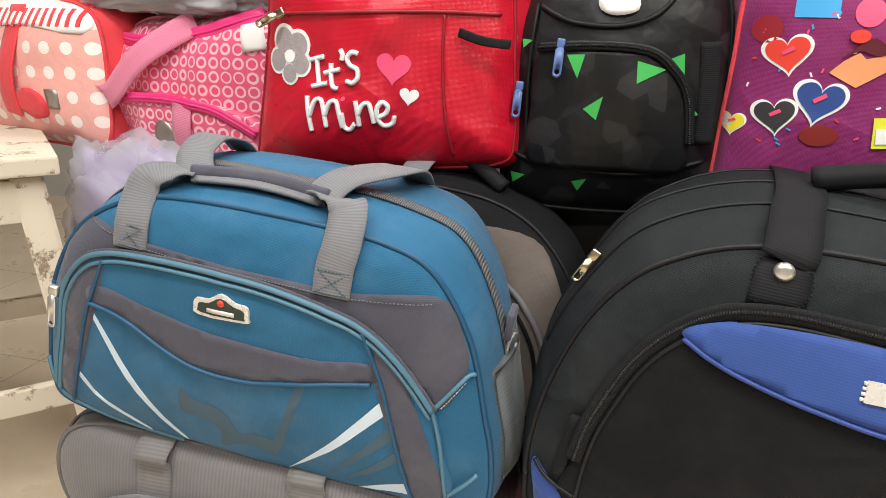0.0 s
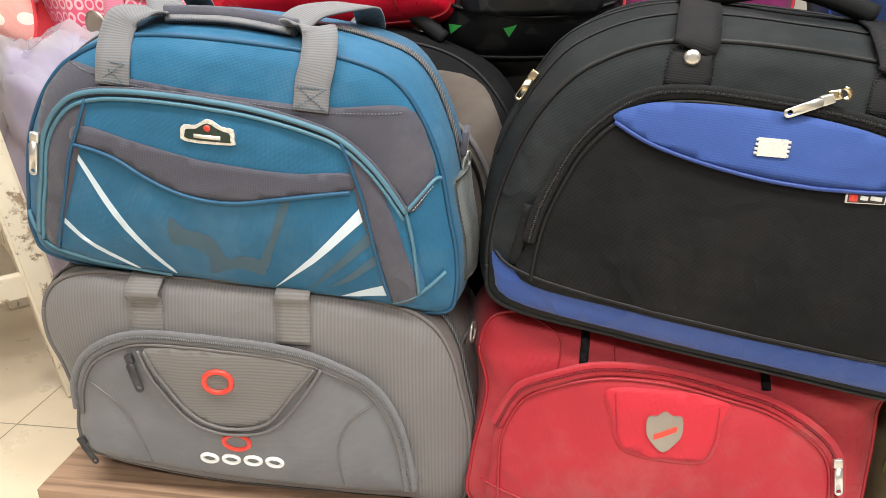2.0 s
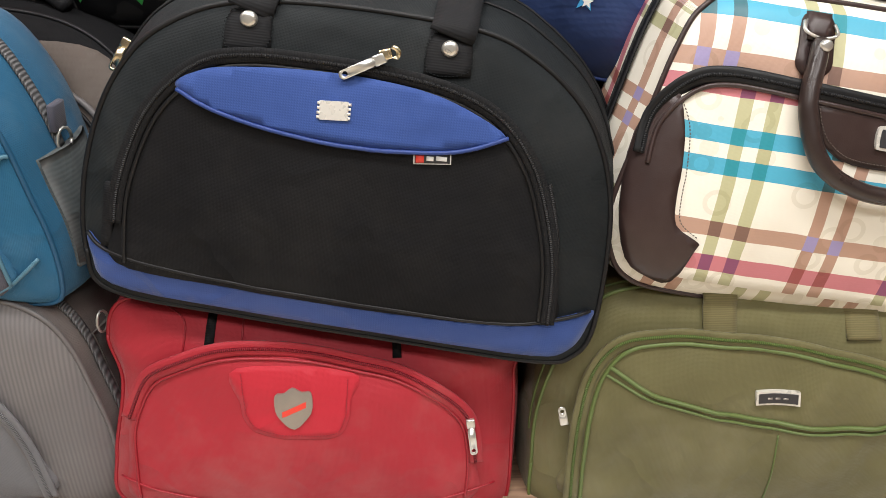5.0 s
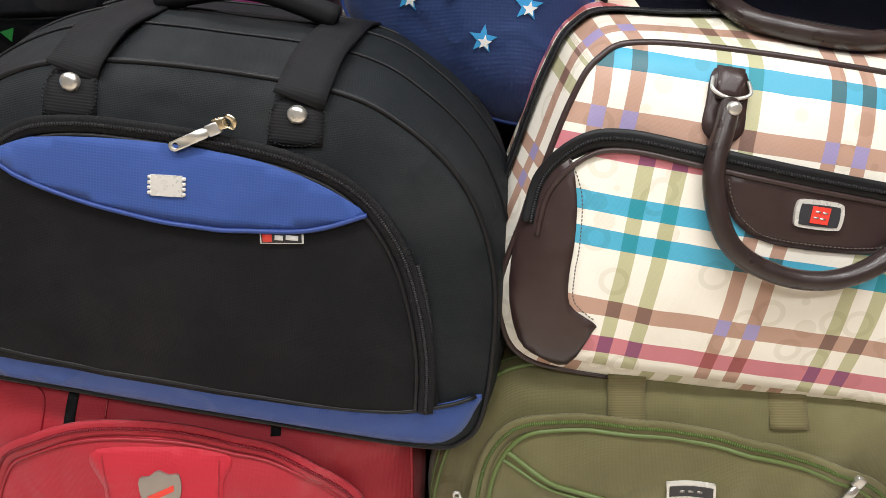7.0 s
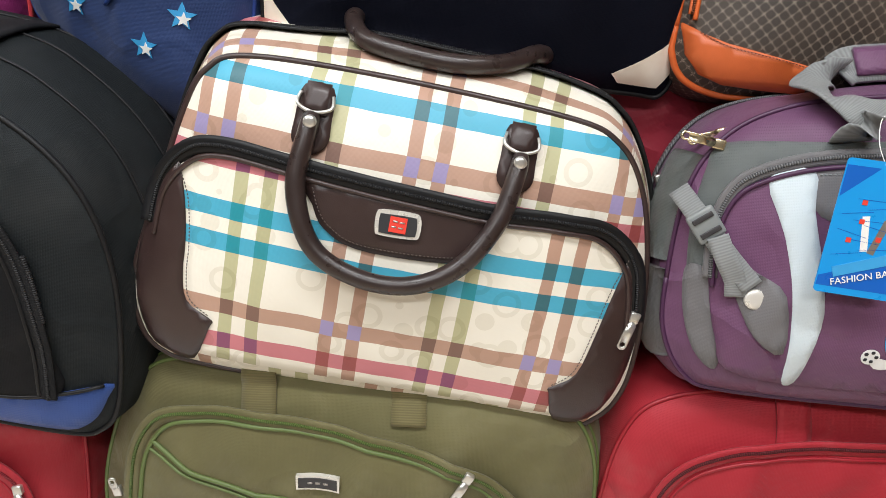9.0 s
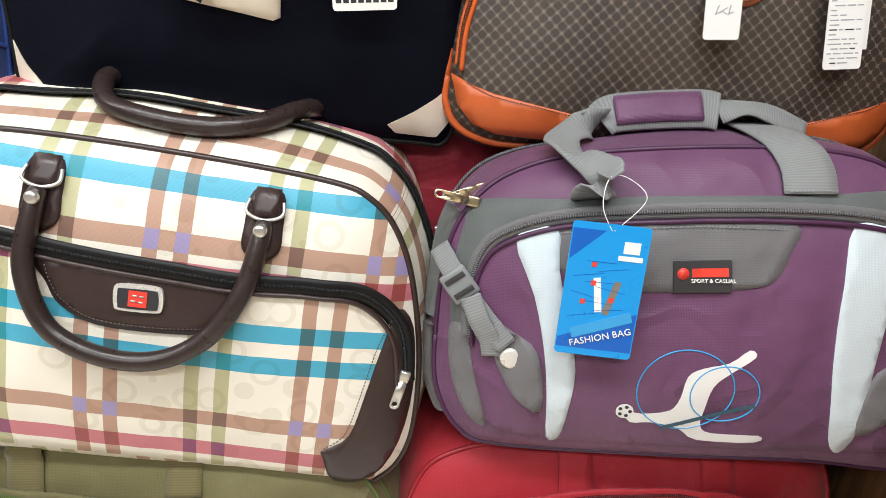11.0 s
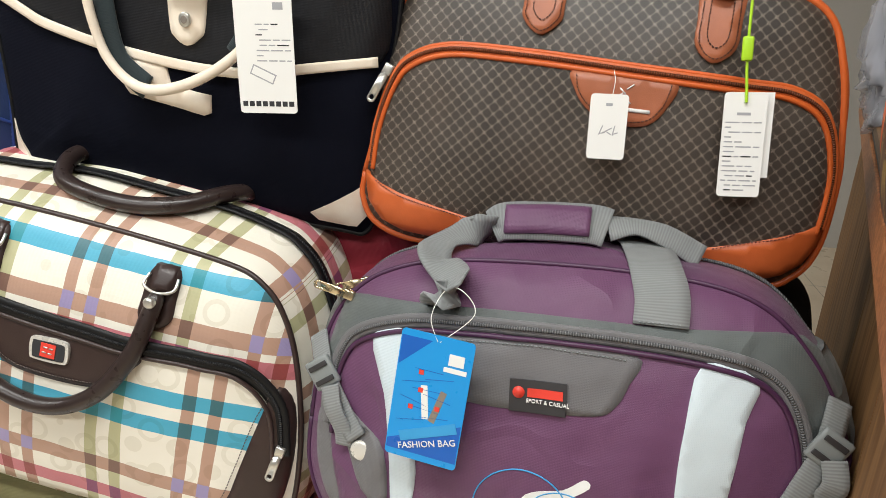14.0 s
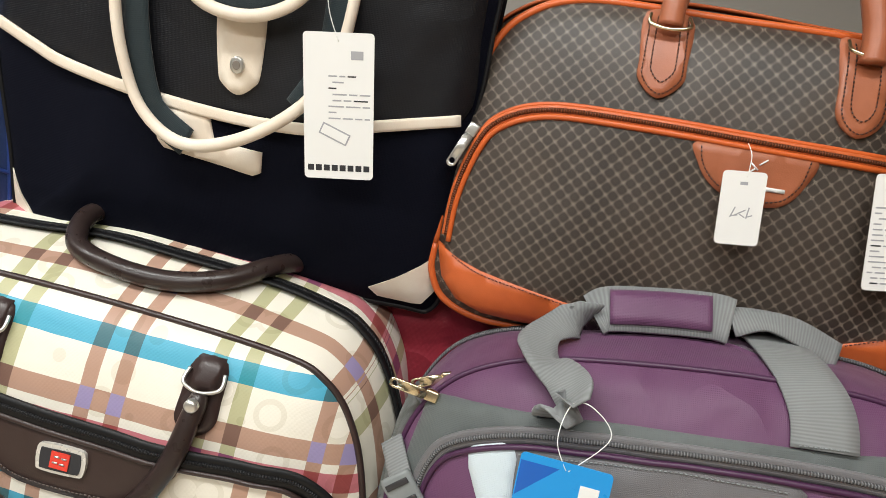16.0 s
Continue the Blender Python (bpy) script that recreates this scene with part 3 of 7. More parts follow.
                line += [a.lerp(b, k / cnt) for k in range(cnt)]
        n = len(line)
        lo = Vector((min(p[0] for p in line), min(p[1] for p in line)))
        hi = Vector((max(p[0] for p in line), max(p[1] for p in line)))
        pts = [Vector((p[0], p[1])) for p in line]
        nx, ny = int((hi[0] - lo[0]) / grid), int((hi[1] - lo[1]) / grid)
        ln = np.array([(p[0], p[1]) for p in line])
        for i in range(1, nx + 1):
            for j in range(1, ny + 1):
                q = Vector((lo[0] + i * grid - (grid / 2 if j % 2 else 0), lo[1] + j * grid))
                if inside(q, ln) and np.min(np.hypot(ln[:, 0] - q[0], ln[:, 1] - q[1])) > grid * 0.45:
                    pts.append(q)
        res = mathutils.geometry.delaunay_2d_cdt(pts, [], [list(range(n))], 1, 1e-6)
        flat, faces = res[0], [tuple(f) for f in res[2]]
        verts = [self.at(p[0], p[1], off) for p in flat]
        uvs = [(p[0], p[1]) for p in flat]
        count = {}
        for f in faces:
            for a, b in zip(f, f[1:] + f[:1]):
                count[(a, b)] = 1
        rim = [(a, b) for (a, b) in count if (b, a) not in count]
        sharp = thick is not None or grid < 0.0095
        low, high = {}, {}
        for a, b in rim:
            for q in (a, b):
                if q not in low:
                    high[q] = q
                    if sharp:
                        high[q] = len(verts)
                        verts.append(verts[q].copy())
                        uvs.append(uvs[q])
                    low[q] = len(verts)
                    verts.append(self.at(flat[q][0], flat[q][1], -0.003 if thick is None else off - thick))
                    uvs.append((flat[q][0], flat[q][1]))
        for a, b in rim:
            faces.append((high[b], high[a], low[a], low[b]))
        return self.part(name, verts, faces, material, uvs, label, under)

    def seam(self, pts, material, r=0.0025, off=0.0015, name="piping", raw=False, label="", under=None, steps=8):
        line = [Vector(p) for p in pts] if raw else spline(cm(pts), steps)
        v, f, uv = tube_mesh([self.at(p[0], p[1], off) for p in line], r)
        return self.part(name, v, f, material, uv, label, under)

    def stitches(self, pts, material, off=0.002, pitch=0.0042, closed=False, steps=8, under=None, raw=False):
        """A row of single stitches along a line."""
        line = spline(pts if raw else cm(pts), steps, closed)
        if closed:
            line.append(line[0])
        verts, faces, left = [], [], 0.0
        for a, b in zip(line, line[1:]):
            d = b - a
            if d.length < 1e-6:
                continue
            t, pos = d.normalized(), left
            n = Vector((-t[1], t[0]))
            while pos < d.length:
                k = len(verts)
                for along in (-0.3, 0.3):
                    for side in (-1, 1):
                        q = a + t * (pos + along * pitch) + n * side * 0.00055
                        verts.append(self.at(q[0], q[1], off))
                        verts.append(self.at(q[0], q[1], off + 0.0007))
                faces += [(k + 1, k + 3, k + 7, k + 5), (k, k + 1, k + 5, k + 4), (k + 2, k + 6, k + 7, k + 3), (k, k + 2, k + 3, k + 1), (k + 4, k + 5, k + 7, k + 6)]
                pos += pitch
            left = pos - d.length
        return self.part("stitching", verts, faces, material, under=under)

    def zipper(self, pts, tape, teeth_mat, width=0.016, off=0.003, steps=8, label=""):
        line = spline(cm(pts), steps)
        path = [self.at(p[0], p[1], off) for p in line]
        wides = []
        for i in range(len(line)):
            t = line[min(i + 1, len(line) - 1)] - line[max(i - 1, 0)]
            wides.append(Vector((-t[1], 0, t[0])).normalized())
        v, f, uv = ribbon_mesh(path, wides, width, 0.003)
        ob = self.part("zip_tape", v, f, tape, uv, label)
        v, f, uv = tube_mesh([p + Vector((0, -0.002, 0)) for p in path], 0.0024, 6)
        self.part("zip_teeth", v, f, teeth_mat, uv, under=ob)
        return ob

    def puller(self, u, v, angle=-90, length=0.04, metal=None, off=0.008, at=None, wide=0.011):
        """A zip slider with a hanging tab; angle in the face's plane."""
        metal = metal or M_STEEL
        p = at if at is not None else self.at(u, v, off)
        m = Matrix.Translation(p) @ pose(0, 0, 0, 0, -angle, 0)
        v1, f1 = box_mesh((-0.008, -0.004, -0.006), (0.006, 0.004, 0.006), 0.002, m)
        ob = self.part("zip_slider", v1, f1, metal)
        v2, f2 = plate_mesh(length, wide, 0.0022, wide * 0.28)
        v2 = [m @ (q + Vector((0.004, -0.004, 0))) for q in v2]
        self.part("pull_tab", v2, f2, metal, under=ob)
        return ob

    def strap(self, name, path, wides, width, material, thick=0.0024, label="", under=None, steps=6):
        line = spline(path, steps)
        if isinstance(wides, list):
            wides = [w.normalized() for w in spline(wides, steps)]
        v, f, uv = ribbon_mesh(line, wides, width, thick)
        return self.part(name, v, f, material, uv, label, under)

    def rope(self, name, path, radius, material, label="", under=None, squash=1.0, steps=8, sides=10):
        v, f, uv = tube_mesh(spline(path, steps), radius, sides, squash)
        return self.part(name, v, f, material, uv, label, under)

    def stud(self, u, v, r, material, off=0.004, name="stud", under=None, dome=0.35, at=None):
        p = at if at is not None else self.at(u, v, off)
        verts, faces, seg = [], [], 18
        for rr, y in ((r, 0.004), (r, -0.0005), (r * 0.82, -r * dome), (r * 0.45, -r * dome * 1.25)):
            verts += [p + Vector((rr * math.cos(2 * math.pi * j / seg), y, rr * math.sin(2 * math.pi * j / seg))) for j in range(seg)]
        for i in range(3):
            for j in range(seg):
                faces.append((i * seg + j, i * seg + (j + 1) % seg, (i + 1) * seg + (j + 1) % seg, (i + 1) * seg + j))
        faces.append(tuple(3 * seg + j for j in range(seg)))
        return self.part(name, verts, faces, material, under=under)

    def words(self, text, u, v, size, material, off=0.003, name="lettering", turn=0.0, under=None, spacing=1.0, bold=0.0):
        """Raised printed letters that follow the front."""
        cu = bpy.data.curves.new("lettering", "FONT")
        cu.body, cu.size, cu.extrude, cu.resolution_u, cu.space_character, cu.offset = text, size, 0.0008, 6, spacing, bold
        tmp = new("lettering_curve", cu)
        me = bpy.data.meshes.new_from_object(tmp)
        bpy.data.objects.remove(tmp)
        c, s = math.cos(radians(turn)), math.sin(radians(turn))
        verts = []
        for q in me.vertices:
            a, b = u + q.co[0] * c - q.co[1] * s, v + q.co[0] * s + q.co[1] * c
            verts.append(self.at(a, b, off + q.co[2]))
        return self.part(name, verts, [tuple(f.vertices) for f in me.polygons], material, under=under, smooth=False)


def inside(q, ln):
    x, y = ln[:, 0], ln[:, 1]
    x2, y2 = np.roll(x, -1), np.roll(y, -1)
    cross = (y > q[1]) != (y2 > q[1])
    with np.errstate(divide="ignore", invalid="ignore"):
        xi = (x2 - x) * (q[1] - y) / (y2 - y) + x
    return int(np.sum(cross & (q[0] < xi))) % 2 == 1


def plate_mesh(length, width, thick, hole):
    """A flat tab along x with rounded ends and a hole near its far end."""
    seg = 16
    outer, inner = [], []
    for j in range(seg):
        a = 2 * math.pi * j / seg
        cx = length - width / 2 if math.cos(a) >= 0 else width / 2
        outer.append((cx + width / 2 * math.cos(a), width / 2 * math.sin(a)))
        inner.append((length - width * 0.62 + hole * math.cos(a), hole * math.sin(a)))
    verts = [Vector((x, y, z)) for y in (-thick / 2, thick / 2) for ring in (outer, inner) for x, z in ring]
    faces = []
    for j in range(seg):
        k = (j + 1) % seg
        faces += [(j, k, seg + k, seg + j), (2 * seg + k, 2 * seg + j, 3 * seg + j, 3 * seg + k), (j, 2 * seg + j, 2 * seg + k, k), (seg + k, 3 * seg + k, 3 * seg + j, seg + j)]
    return verts, faces


def disc_pts(u, v, r, n=14, squash=1.0):
    return [(u + r * math.cos(2 * math.pi * j / n), v + r * squash * math.sin(2 * math.pi * j / n)) for j in range(n)]


def star_pts(u, v, r, turn=90, n=5, inner=0.42):
    return [(u + (r if j % 2 == 0 else r * inner) * math.cos(radians(turn + 180 * j / n)), v + (r if j % 2 == 0 else r * inner) * math.sin(radians(turn + 180 * j / n))) for j in range(2 * n)]


def heart_pts(u, v, r, turn=0):
    out = []
    for j in range(24):
        a = 2 * math.pi * j / 24
        x, y = 16 * math.sin(a) ** 3, 13 * math.cos(a) - 5 * math.cos(2 * a) - 2 * math.cos(3 * a) - math.cos(4 * a)
        c, s = math.cos(radians(turn)), math.sin(radians(turn))
        out.append((u + r * (x * c - y * s) / 16, v + r * (x * s + y * c) / 16))
    return out


def rect_pts(u, v, w, h, turn=0):
    c, s = math.cos(radians(turn)), math.sin(radians(turn))
    return [(u + x * c - y * s, v + x * s + y * c) for x, y in ((-w / 2, -h / 2), (w / 2, -h / 2), (w / 2, h / 2), (-w / 2, h / 2))]


def face_pose(x, y, z, yaw=0.0, lean=0.0, roll=0.0, wide=1.0, tall=1.0):
    """Where a bag's face stands: turned, leaned back, rolled, and its pattern let out in width and height."""
    return pose(x, y, z, 0, 0, yaw) @ pose(0, 0, 0, -lean, 0, 0) @ pose(0, 0, 0, 0, roll, 0) @ Matrix.Diagonal((wide, 1, tall, 1))


# ---- the room ----
def structure(ob, label, category):
    return tagged(ob, label, category, kind="structure")


structure(box("floor", (-6, -5, -0.1), (6, 5, 0.0), M_FLOOR, 0), "cream polished tile floor with thin joints", "floor")
structure(box("ceiling", (-6, -5, 2.8), (6, 5, 2.9), M_WALL, 0), "plain white shop ceiling", "ceiling")
structure(box("wall_north", (-6, 3.2, 0), (6, 3.35, 2.8), M_WALL, 0), "plain pale shop wall", "wall")
structure(box("wall_south", (-6, -5, 0), (6, -4.85, 2.8), M_WALL, 0), "plain pale shop wall", "wall")
structure(box("wall_west", (-6, -4.85, 0), (-5.85, 3.2, 2.8), M_WALL, 0), "plain pale shop wall", "wall")
structure(box("wall_east", (5.85, -4.85, 0), (6, 3.2, 2.8), M_WALL, 0), "plain pale shop wall", "wall")

X1 = Vector((1, 0, 0))

# low display bench on two battens
bench = Thing("display_bench", Matrix.Identity(4), (0.6, 0.9, 0), "low worn plywood display bench standing on the floor", "bench")
v, f = box_mesh((-0.83, 0.655, 0.052), (2.2, 1.15, 0.074), 0.003)
bench.part("bench_top", v, f, M_BENCH, smooth=False)
for bx in (-0.79, 0.03, 0.85, 1.7):
    v, f = box_mesh((bx, 0.668, 0.0), (bx + 0.07, 1.12, 0.0515), 0.003)
    bench.part("bearer", v, f, M_BENCH_RAW, smooth=False)

# marble slab set into the floor before the bench, with dark veins
slab = structure(box("floor_slab", (-0.86, 0.2, -0.02), (2.2, 0.75, 0.004), M_MARBLE, 0.002), "white marble floor slab with black veins", "floor")
vein_rng = random.Random(5)
for vx, vy, heading, count in ((-0.60, 0.66, -20, 7), (-0.45, 0.64, -100, 8), (-0.80, 0.60, -70, 7), (-0.1, 0.62, -60, 9), (0.3, 0.6, -130, 9), (-0.72, 0.5, 10, 9)):
    pts, a = [(vx, vy)], radians(heading)
    for _ in range(count):
        a += vein_rng.uniform(-0.7, 0.7)
        pts.append((pts[-1][0] + 0.011 * math.cos(a), pts[-1][1] + 0.011 * math.sin(a)))
    tv, tf, tu = tube_mesh([Vector((x, y, 0.0042)) for x, y in pts], 0.0011, 5, 0.4)
    ob = mesh_object("vein", tv, tf, M_CRACK, tu)
    ob.parent = slab

# ---- lower row ----
gray = Bag("duffel_bag", face_pose(-0.409, 0.662, 0.248, 1.2, -2.3, 0, 0.983),
           [(-35.6, 14.7), (-36.1, 9.7), (-34.8, 4.8), (-34, -1.6), (-35, -7.3), (-33, -11.5), (-15.6, -15), (3, -16), (20, -16.4), (26.5, -16), (27.6, -5.1), (26.1, 4.8), (24.7, 10.4),
            (22, 14.7), (16.6, 17.4), (5.7, 19.4), (-6.4, 20), (-18.9, 20.4), (-27.5, 20.6), (-33, 18.6)],
           0.26, "grey corded travel duffel with red ring print, lying on the bench", M_GREY_CORD, M_GREY_SHADED, 0.03, 0.015, 0.004, 1.3, M_GREY_PIPE, 0.0035)
arc = [(-34, -10), (-33.6, -3), (-31.9, 2.9), (-28.3, 8.4), (-22.6, 11.7), (-15.3, 12.5), (-5, 11.9), (4.9, 10.5), (13, 6.9), (16.9, 1.9), (18.8, -5), (19.6, -13.2)]
gray.patch("front_pocket", arc + [(3, -14), (-15, -12.5), (-30, -10.5)], M_GREY, 0.006)
gray.zipper(arc[1:], M_GREY, M_TEETH_GREY, 0.02, 0.009)
gray.seam([(p[0] * 0.965 - 0.2, p[1] * 0.93 - 0.4) for p in arc[1:]], M_GREY_PIPE, 0.0024, 0.008)
gray.patch("small_pocket", [(-18.9, 10.4), (-16.7, 4.4), (-12.1, -0.8), (-6.8, -2.4), (-1.3, -0.7), (3.6, 4.5), (6.4, 9), (-5, 10.6)], M_GREY_CORD_LEVEL, 0.009)
for k in (0.0, 1.0):
    gray.seam([(-19.9 + k, 10.2), (-17.4 + k, 3.8 + k), (-12.5 + k * 0.6, -1.7 + k), (-6.8, -3.5 + k), (-0.6 - k * 0.6, -1.7 + k), (4.4 - k, 4.0 + k), (7.4 - k, 8.6)], M_GREY_PIPE, 0.0028, 0.011)
gray.seam([(-30.5, 4.1), (-25.8, 0.4), (-23.1, -4.8), (-22.2, -11.3)], M_GREY_PIPE, 0.0016, 0.0065)
gray.seam([(9, -12.8), (8.9, -5.3), (10.9, -0.3), (14.4, 2.6), (16, 3)], M_GREY_PIPE, 0.0016, 0.0065)
for cu, cv, sq in ((-8.1, 5.9, 0.9), (-7, -5.3, 0.72)):
    gray.seam([(cu + 2.0 * math.cos(a * 0.5236), cv + 2.0 * sq * math.sin(a * 0.5236)) for a in range(13)], M_RED_PRINT, 0.0042, 0.0092 if cv > 0 else 0.0052, "ring_print", label="red ring print")
for k in range(4):
    gray.seam([(-12.0 + k * 3.5 + 1.25 * math.cos(a * 0.5236), -9.0 + 0.85 * math.sin(a * 0.5236)) for a in range(13)], M_WHITE, 0.0032, 0.0066, "white_print")
gray.puller(-0.212, 0.088, -80, 0.05, M_RUBBER, 0.013, wide=0.013)
gray.puller(-0.338, -0.085, -65, 0.04, M_RUBBER, 0.012)
for hu in (-18.4, 3.4):
    gray.strap("handle_loop", [gray.at(hu / 100, 0.12, 0.003), gray.at(hu / 100, 0.17, 0.004), gray.at(hu / 100, 0.19, 0.02), gray.top(hu / 100, 0.1, 0.012), gray.top(hu / 100, 0.3, 0.004)], X1, 0.05, M_GREY_CORD_LEVEL, 0.003)
p, d = gray.round_path(0.12, 0.002, -0.08)
gray.part("top_zip", *ribbon_mesh(p, [Vector((0, 1, 0))] * len(p), 0.016, 0.003)[:2], M_TEETH_GREY)

red = Bag("duffel_bag", face_pose(0.140, 0.669, 0.243, 1.5, 10, 0.6, 1.0, 0.975),
          [(-24.8, 12), (-23.5, 5.2), (-25.4, -5.9), (-24.6, -13), (-11.9, -16.2), (0.6, -17.2), (23.1, -17), (28.3, -15.5), (29.3, -3.7), (29.4, 5), (28.8, 9.6), (13.8, 13), (-11.2, 16.5), (-22, 17)],
          0.26, "red polyester duffel bag with metal shield badge, on the bench", M_RED, M_RED, 0.045, 0.02, 0.004, 4.1, M_RED_PIPE, 0.003)
arc = [(-23.3, -12.5), (-23.4, -6), (-22.9, -0.1), (-19.6, 6.3), (-14.1, 9.2), (-8.7, 10.5), (-1, 10.3), (6.7, 8.7), (14.4, 6.6), (20.1, 3.1), (23.7, -1.4), (24.6, -8), (24.2, -13.8)]
red.patch("front_pocket", arc + [(12, -15.4), (0.5, -15), (-12, -13.8)], M_RED, 0.010)
red.zipper(arc[2:-1], M_RED, teeth("red_zip_teeth", (140, 26, 40)), 0.022, 0.013)
red.seam([(p[0] * 0.955, p[1] * 0.93 - 0.6) for p in arc], M_RED_PIPE, 0.0022, 0.0115)
red.patch("badge_patch", [(-7.4, 8), (-7, 3), (-6.7, 0.9), (-5, -1.2), (-0.2, -2.2), (5.3, -2.3), (7.1, 0.1), (7.5, 3), (7.7, 7)], M_RED_BRIGHT, 0.0112)
badge = red.patch("shield_badge", [(-2.4, 4.3), (-1.2, 4.6), (-0.1, 5.3), (1.1, 4.6), (2.3, 4.4), (2.4, 2), (1.6, 0.6), (0, -0.7), (-1.6, 0.6), (-2.4, 2)], M_PEWTER, 0.0142, "pewter shield badge", steps=3, grid=0.006)
red.patch("badge_bar", [(-1.5, 1.2), (1.6, 2.4), (1.6, 3.2), (-1.5, 2)], M_RED_PRINT, 0.0152, curved=False, under=None, grid=0.006)
for a, b in (((-10.8, 16), (-11.2, 10.6)), ((13.7, 13), (13.8, 8.2))):
    red.patch("black_tab", [(a[0] - 0.6, a[1]), (b[0] - 0.6, b[1]), (b[0] + 0.6, b[1]), (a[0] + 0.6, a[1])], M_BLACKWEB, 0.0035, curved=False)
red.puller(0.238, -0.016, -84, 0.042, M_STEEL, 0.018)
red.seam([(-25, -9.2), (-12, -12.5), (0.5, -14.6), (14, -14), (27.5, -12)], M_RED_PIPE, 0.0018, 0.011)
red.seam([(-19, 16.4), (-14.6, 14), (-14.8, 9.4)], M_RED_PIPE, 0.0012, 0.001)
red.seam([(-6.7, 15.8), (-6.9, 11)], M_RED_PIPE, 0.0012, 0.001)

olive = Bag("duffel_bag", face_pose(0.7535, 0.646, 0.288, -4.5, 4, -2, 0.98),
            [(-28.6, -13), (-27.8, -4.3), (-24.6, 4.9), (-20.6, 11.2), (-15.6, 13.6), (-6, 14.2), (5, 13), (16, 12), (25, 10.9), (33, 8.2), (36.6, 2), (37.2, -8), (36.6, -19), (34, -22), (3, -22.4), (-26.4, -21.5), (-28.8, -19)],
            0.26, "olive green duffel bag with green piping, on the bench", M_OLIVE, M_OLIVE, 0.04, 0.02, 0.008, 7.7, M_OLIVE_PIPE, 0.0028)
arc = [(-24.4, -18), (-24, -11), (-23.3, -4.4), (-21.6, 2.3), (-17.8, 6.8), (-11.5, 7.9), (-5, 7.6), (1.5, 6.9), (11.7, 4.8), (20.1, 1.9), (26, -2.3), (29.5, -8), (30.4, -18)]
olive.patch("front_pocket", arc + [(3, -20)], M_OLIVE, 0.008)
olive.zipper(arc, M_OLIVE, teeth("green_zip_teeth", (96, 116, 56)), 0.02, 0.011)
olive.seam([(p[0] * 0.95 + 0.2, p[1] * 0.95 - 0.7) for p in arc], M_OLIVE_PIPE, 0.003, 0.0095)
olive.seam([(-19.3, 3.2), (-15, 0.6), (-10.9, -1), (0.7, -3.7), (9, -4.7), (17.3, -4.8), (25, -4)], M_OLIVE_PIPE, 0.0032, 0.0095)
olive.seam([(-20, 2.2), (-15, -0.4), (-10.9, -1.9), (0.7, -4.7), (9, -5.6), (17.3, -5.7), (25, -5)], M_OLIVE_PIPE, 0.0022, 0.0095)
olive.seam([(3.3, -6), (2.9, -12), (2.5, -19)], M_OLIVE_PIPE, 0.0012, 0.009)
plate = olive.patch("name_plate", rect_pts(0.026, -0.004, 0.056, 0.019), M_PALE, 0.0135, "small steel plate", curved=False, raw=True, grid=0.008)
olive.patch("plate_inlay", rect_pts(0.026, -0.004, 0.050, 0.013), M_RUBBER, 0.0147, curved=False, raw=True, grid=0.008)
for k in range(3):
    olive.patch("plate_mark", rect_pts(0.016 + k * 0.010, -0.004, 0.006, 0.0024), M_PEWTER, 0.0152, curved=False, raw=True, grid=0.01)
for hu in (-5.0, 13.9):
    olive.strap("handle_loop", [olive.at(hu / 100, 0.068, 0.003), olive.at(hu / 100, 0.11, 0.004), olive.at(hu / 100, 0.13, 0.016), olive.top(hu / 100, 0.1, 0.01), olive.top(hu / 100, 0.4, 0.004)], X1, 0.044, M_OLIVE_WEB, 0.003)
olive.strap("top_fold", [olive.top(-0.17, 0.12, 0.004), olive.top(-0.08, 0.14, 0.010), olive.top(0.03, 0.12, 0.006), olive.top(0.12, 0.15, 0.010), olive.top(0.24, 0.12, 0.004)], Vector((0, 1, 0.5)), 0.03, M_OLIVE, 0.004)
p, d = olive.round_path(0.06, 0.001, -0.1)
olive.part("edge_seam", *tube_mesh(p, 0.0022, 5)[:2], M_OLIVE_PIPE)
olive.puller(0.215, 0.012, -120, 0.04, M_STEEL, 0.016)
olive.puller(-0.255, -0.05, 100, 0.018, M_STEEL, 0.014)

red2 = Bag("duffel_bag", face_pose(1.44, 0.62, 0.255, 0, 4),
           [(-29, -17), (-29, -4), (-27, 9), (-22, 14.6), (-8, 16.6), (8, 16.4), (20, 15), (26, 9), (28, -4), (28, -17), (0, -18)],
           0.26, "red nylon duffel bag under the purple one", M_RED, M_RED, 0.04, 0.02, 0.006, 9.9, M_RED_PIPE, 0.003)
arc = [(-25, -16), (-25, -4), (-22, 5), (-16, 9), (-6, 10.4), (6, 10), (16, 7.4), (21, 2), (22.6, -8), (22.6, -16)]
red2.patch("front_pocket", arc + [(0, -16.6)], M_RED, 0.009)
red2.zipper(arc, M_RED, teeth("dark_red_zip_teeth", (96, 30, 36)), 0.018, 0.012)
red2.seam([(p[0] * 0.95, p[1] * 0.93 - 0.6) for p in arc], M_RED_PIPE, 0.0022, 0.0105)
for hu in (-8, 10):
    red2.strap("handle_loop", [red2.at(hu / 100, 0.08, 0.003), red2.at(hu / 100, 0.13, 0.004), red2.at(hu / 100, 0.16, 0.006), red2.top(hu / 100, 0.2, 0.004)], X1, 0.042, M_RED, 0.003)

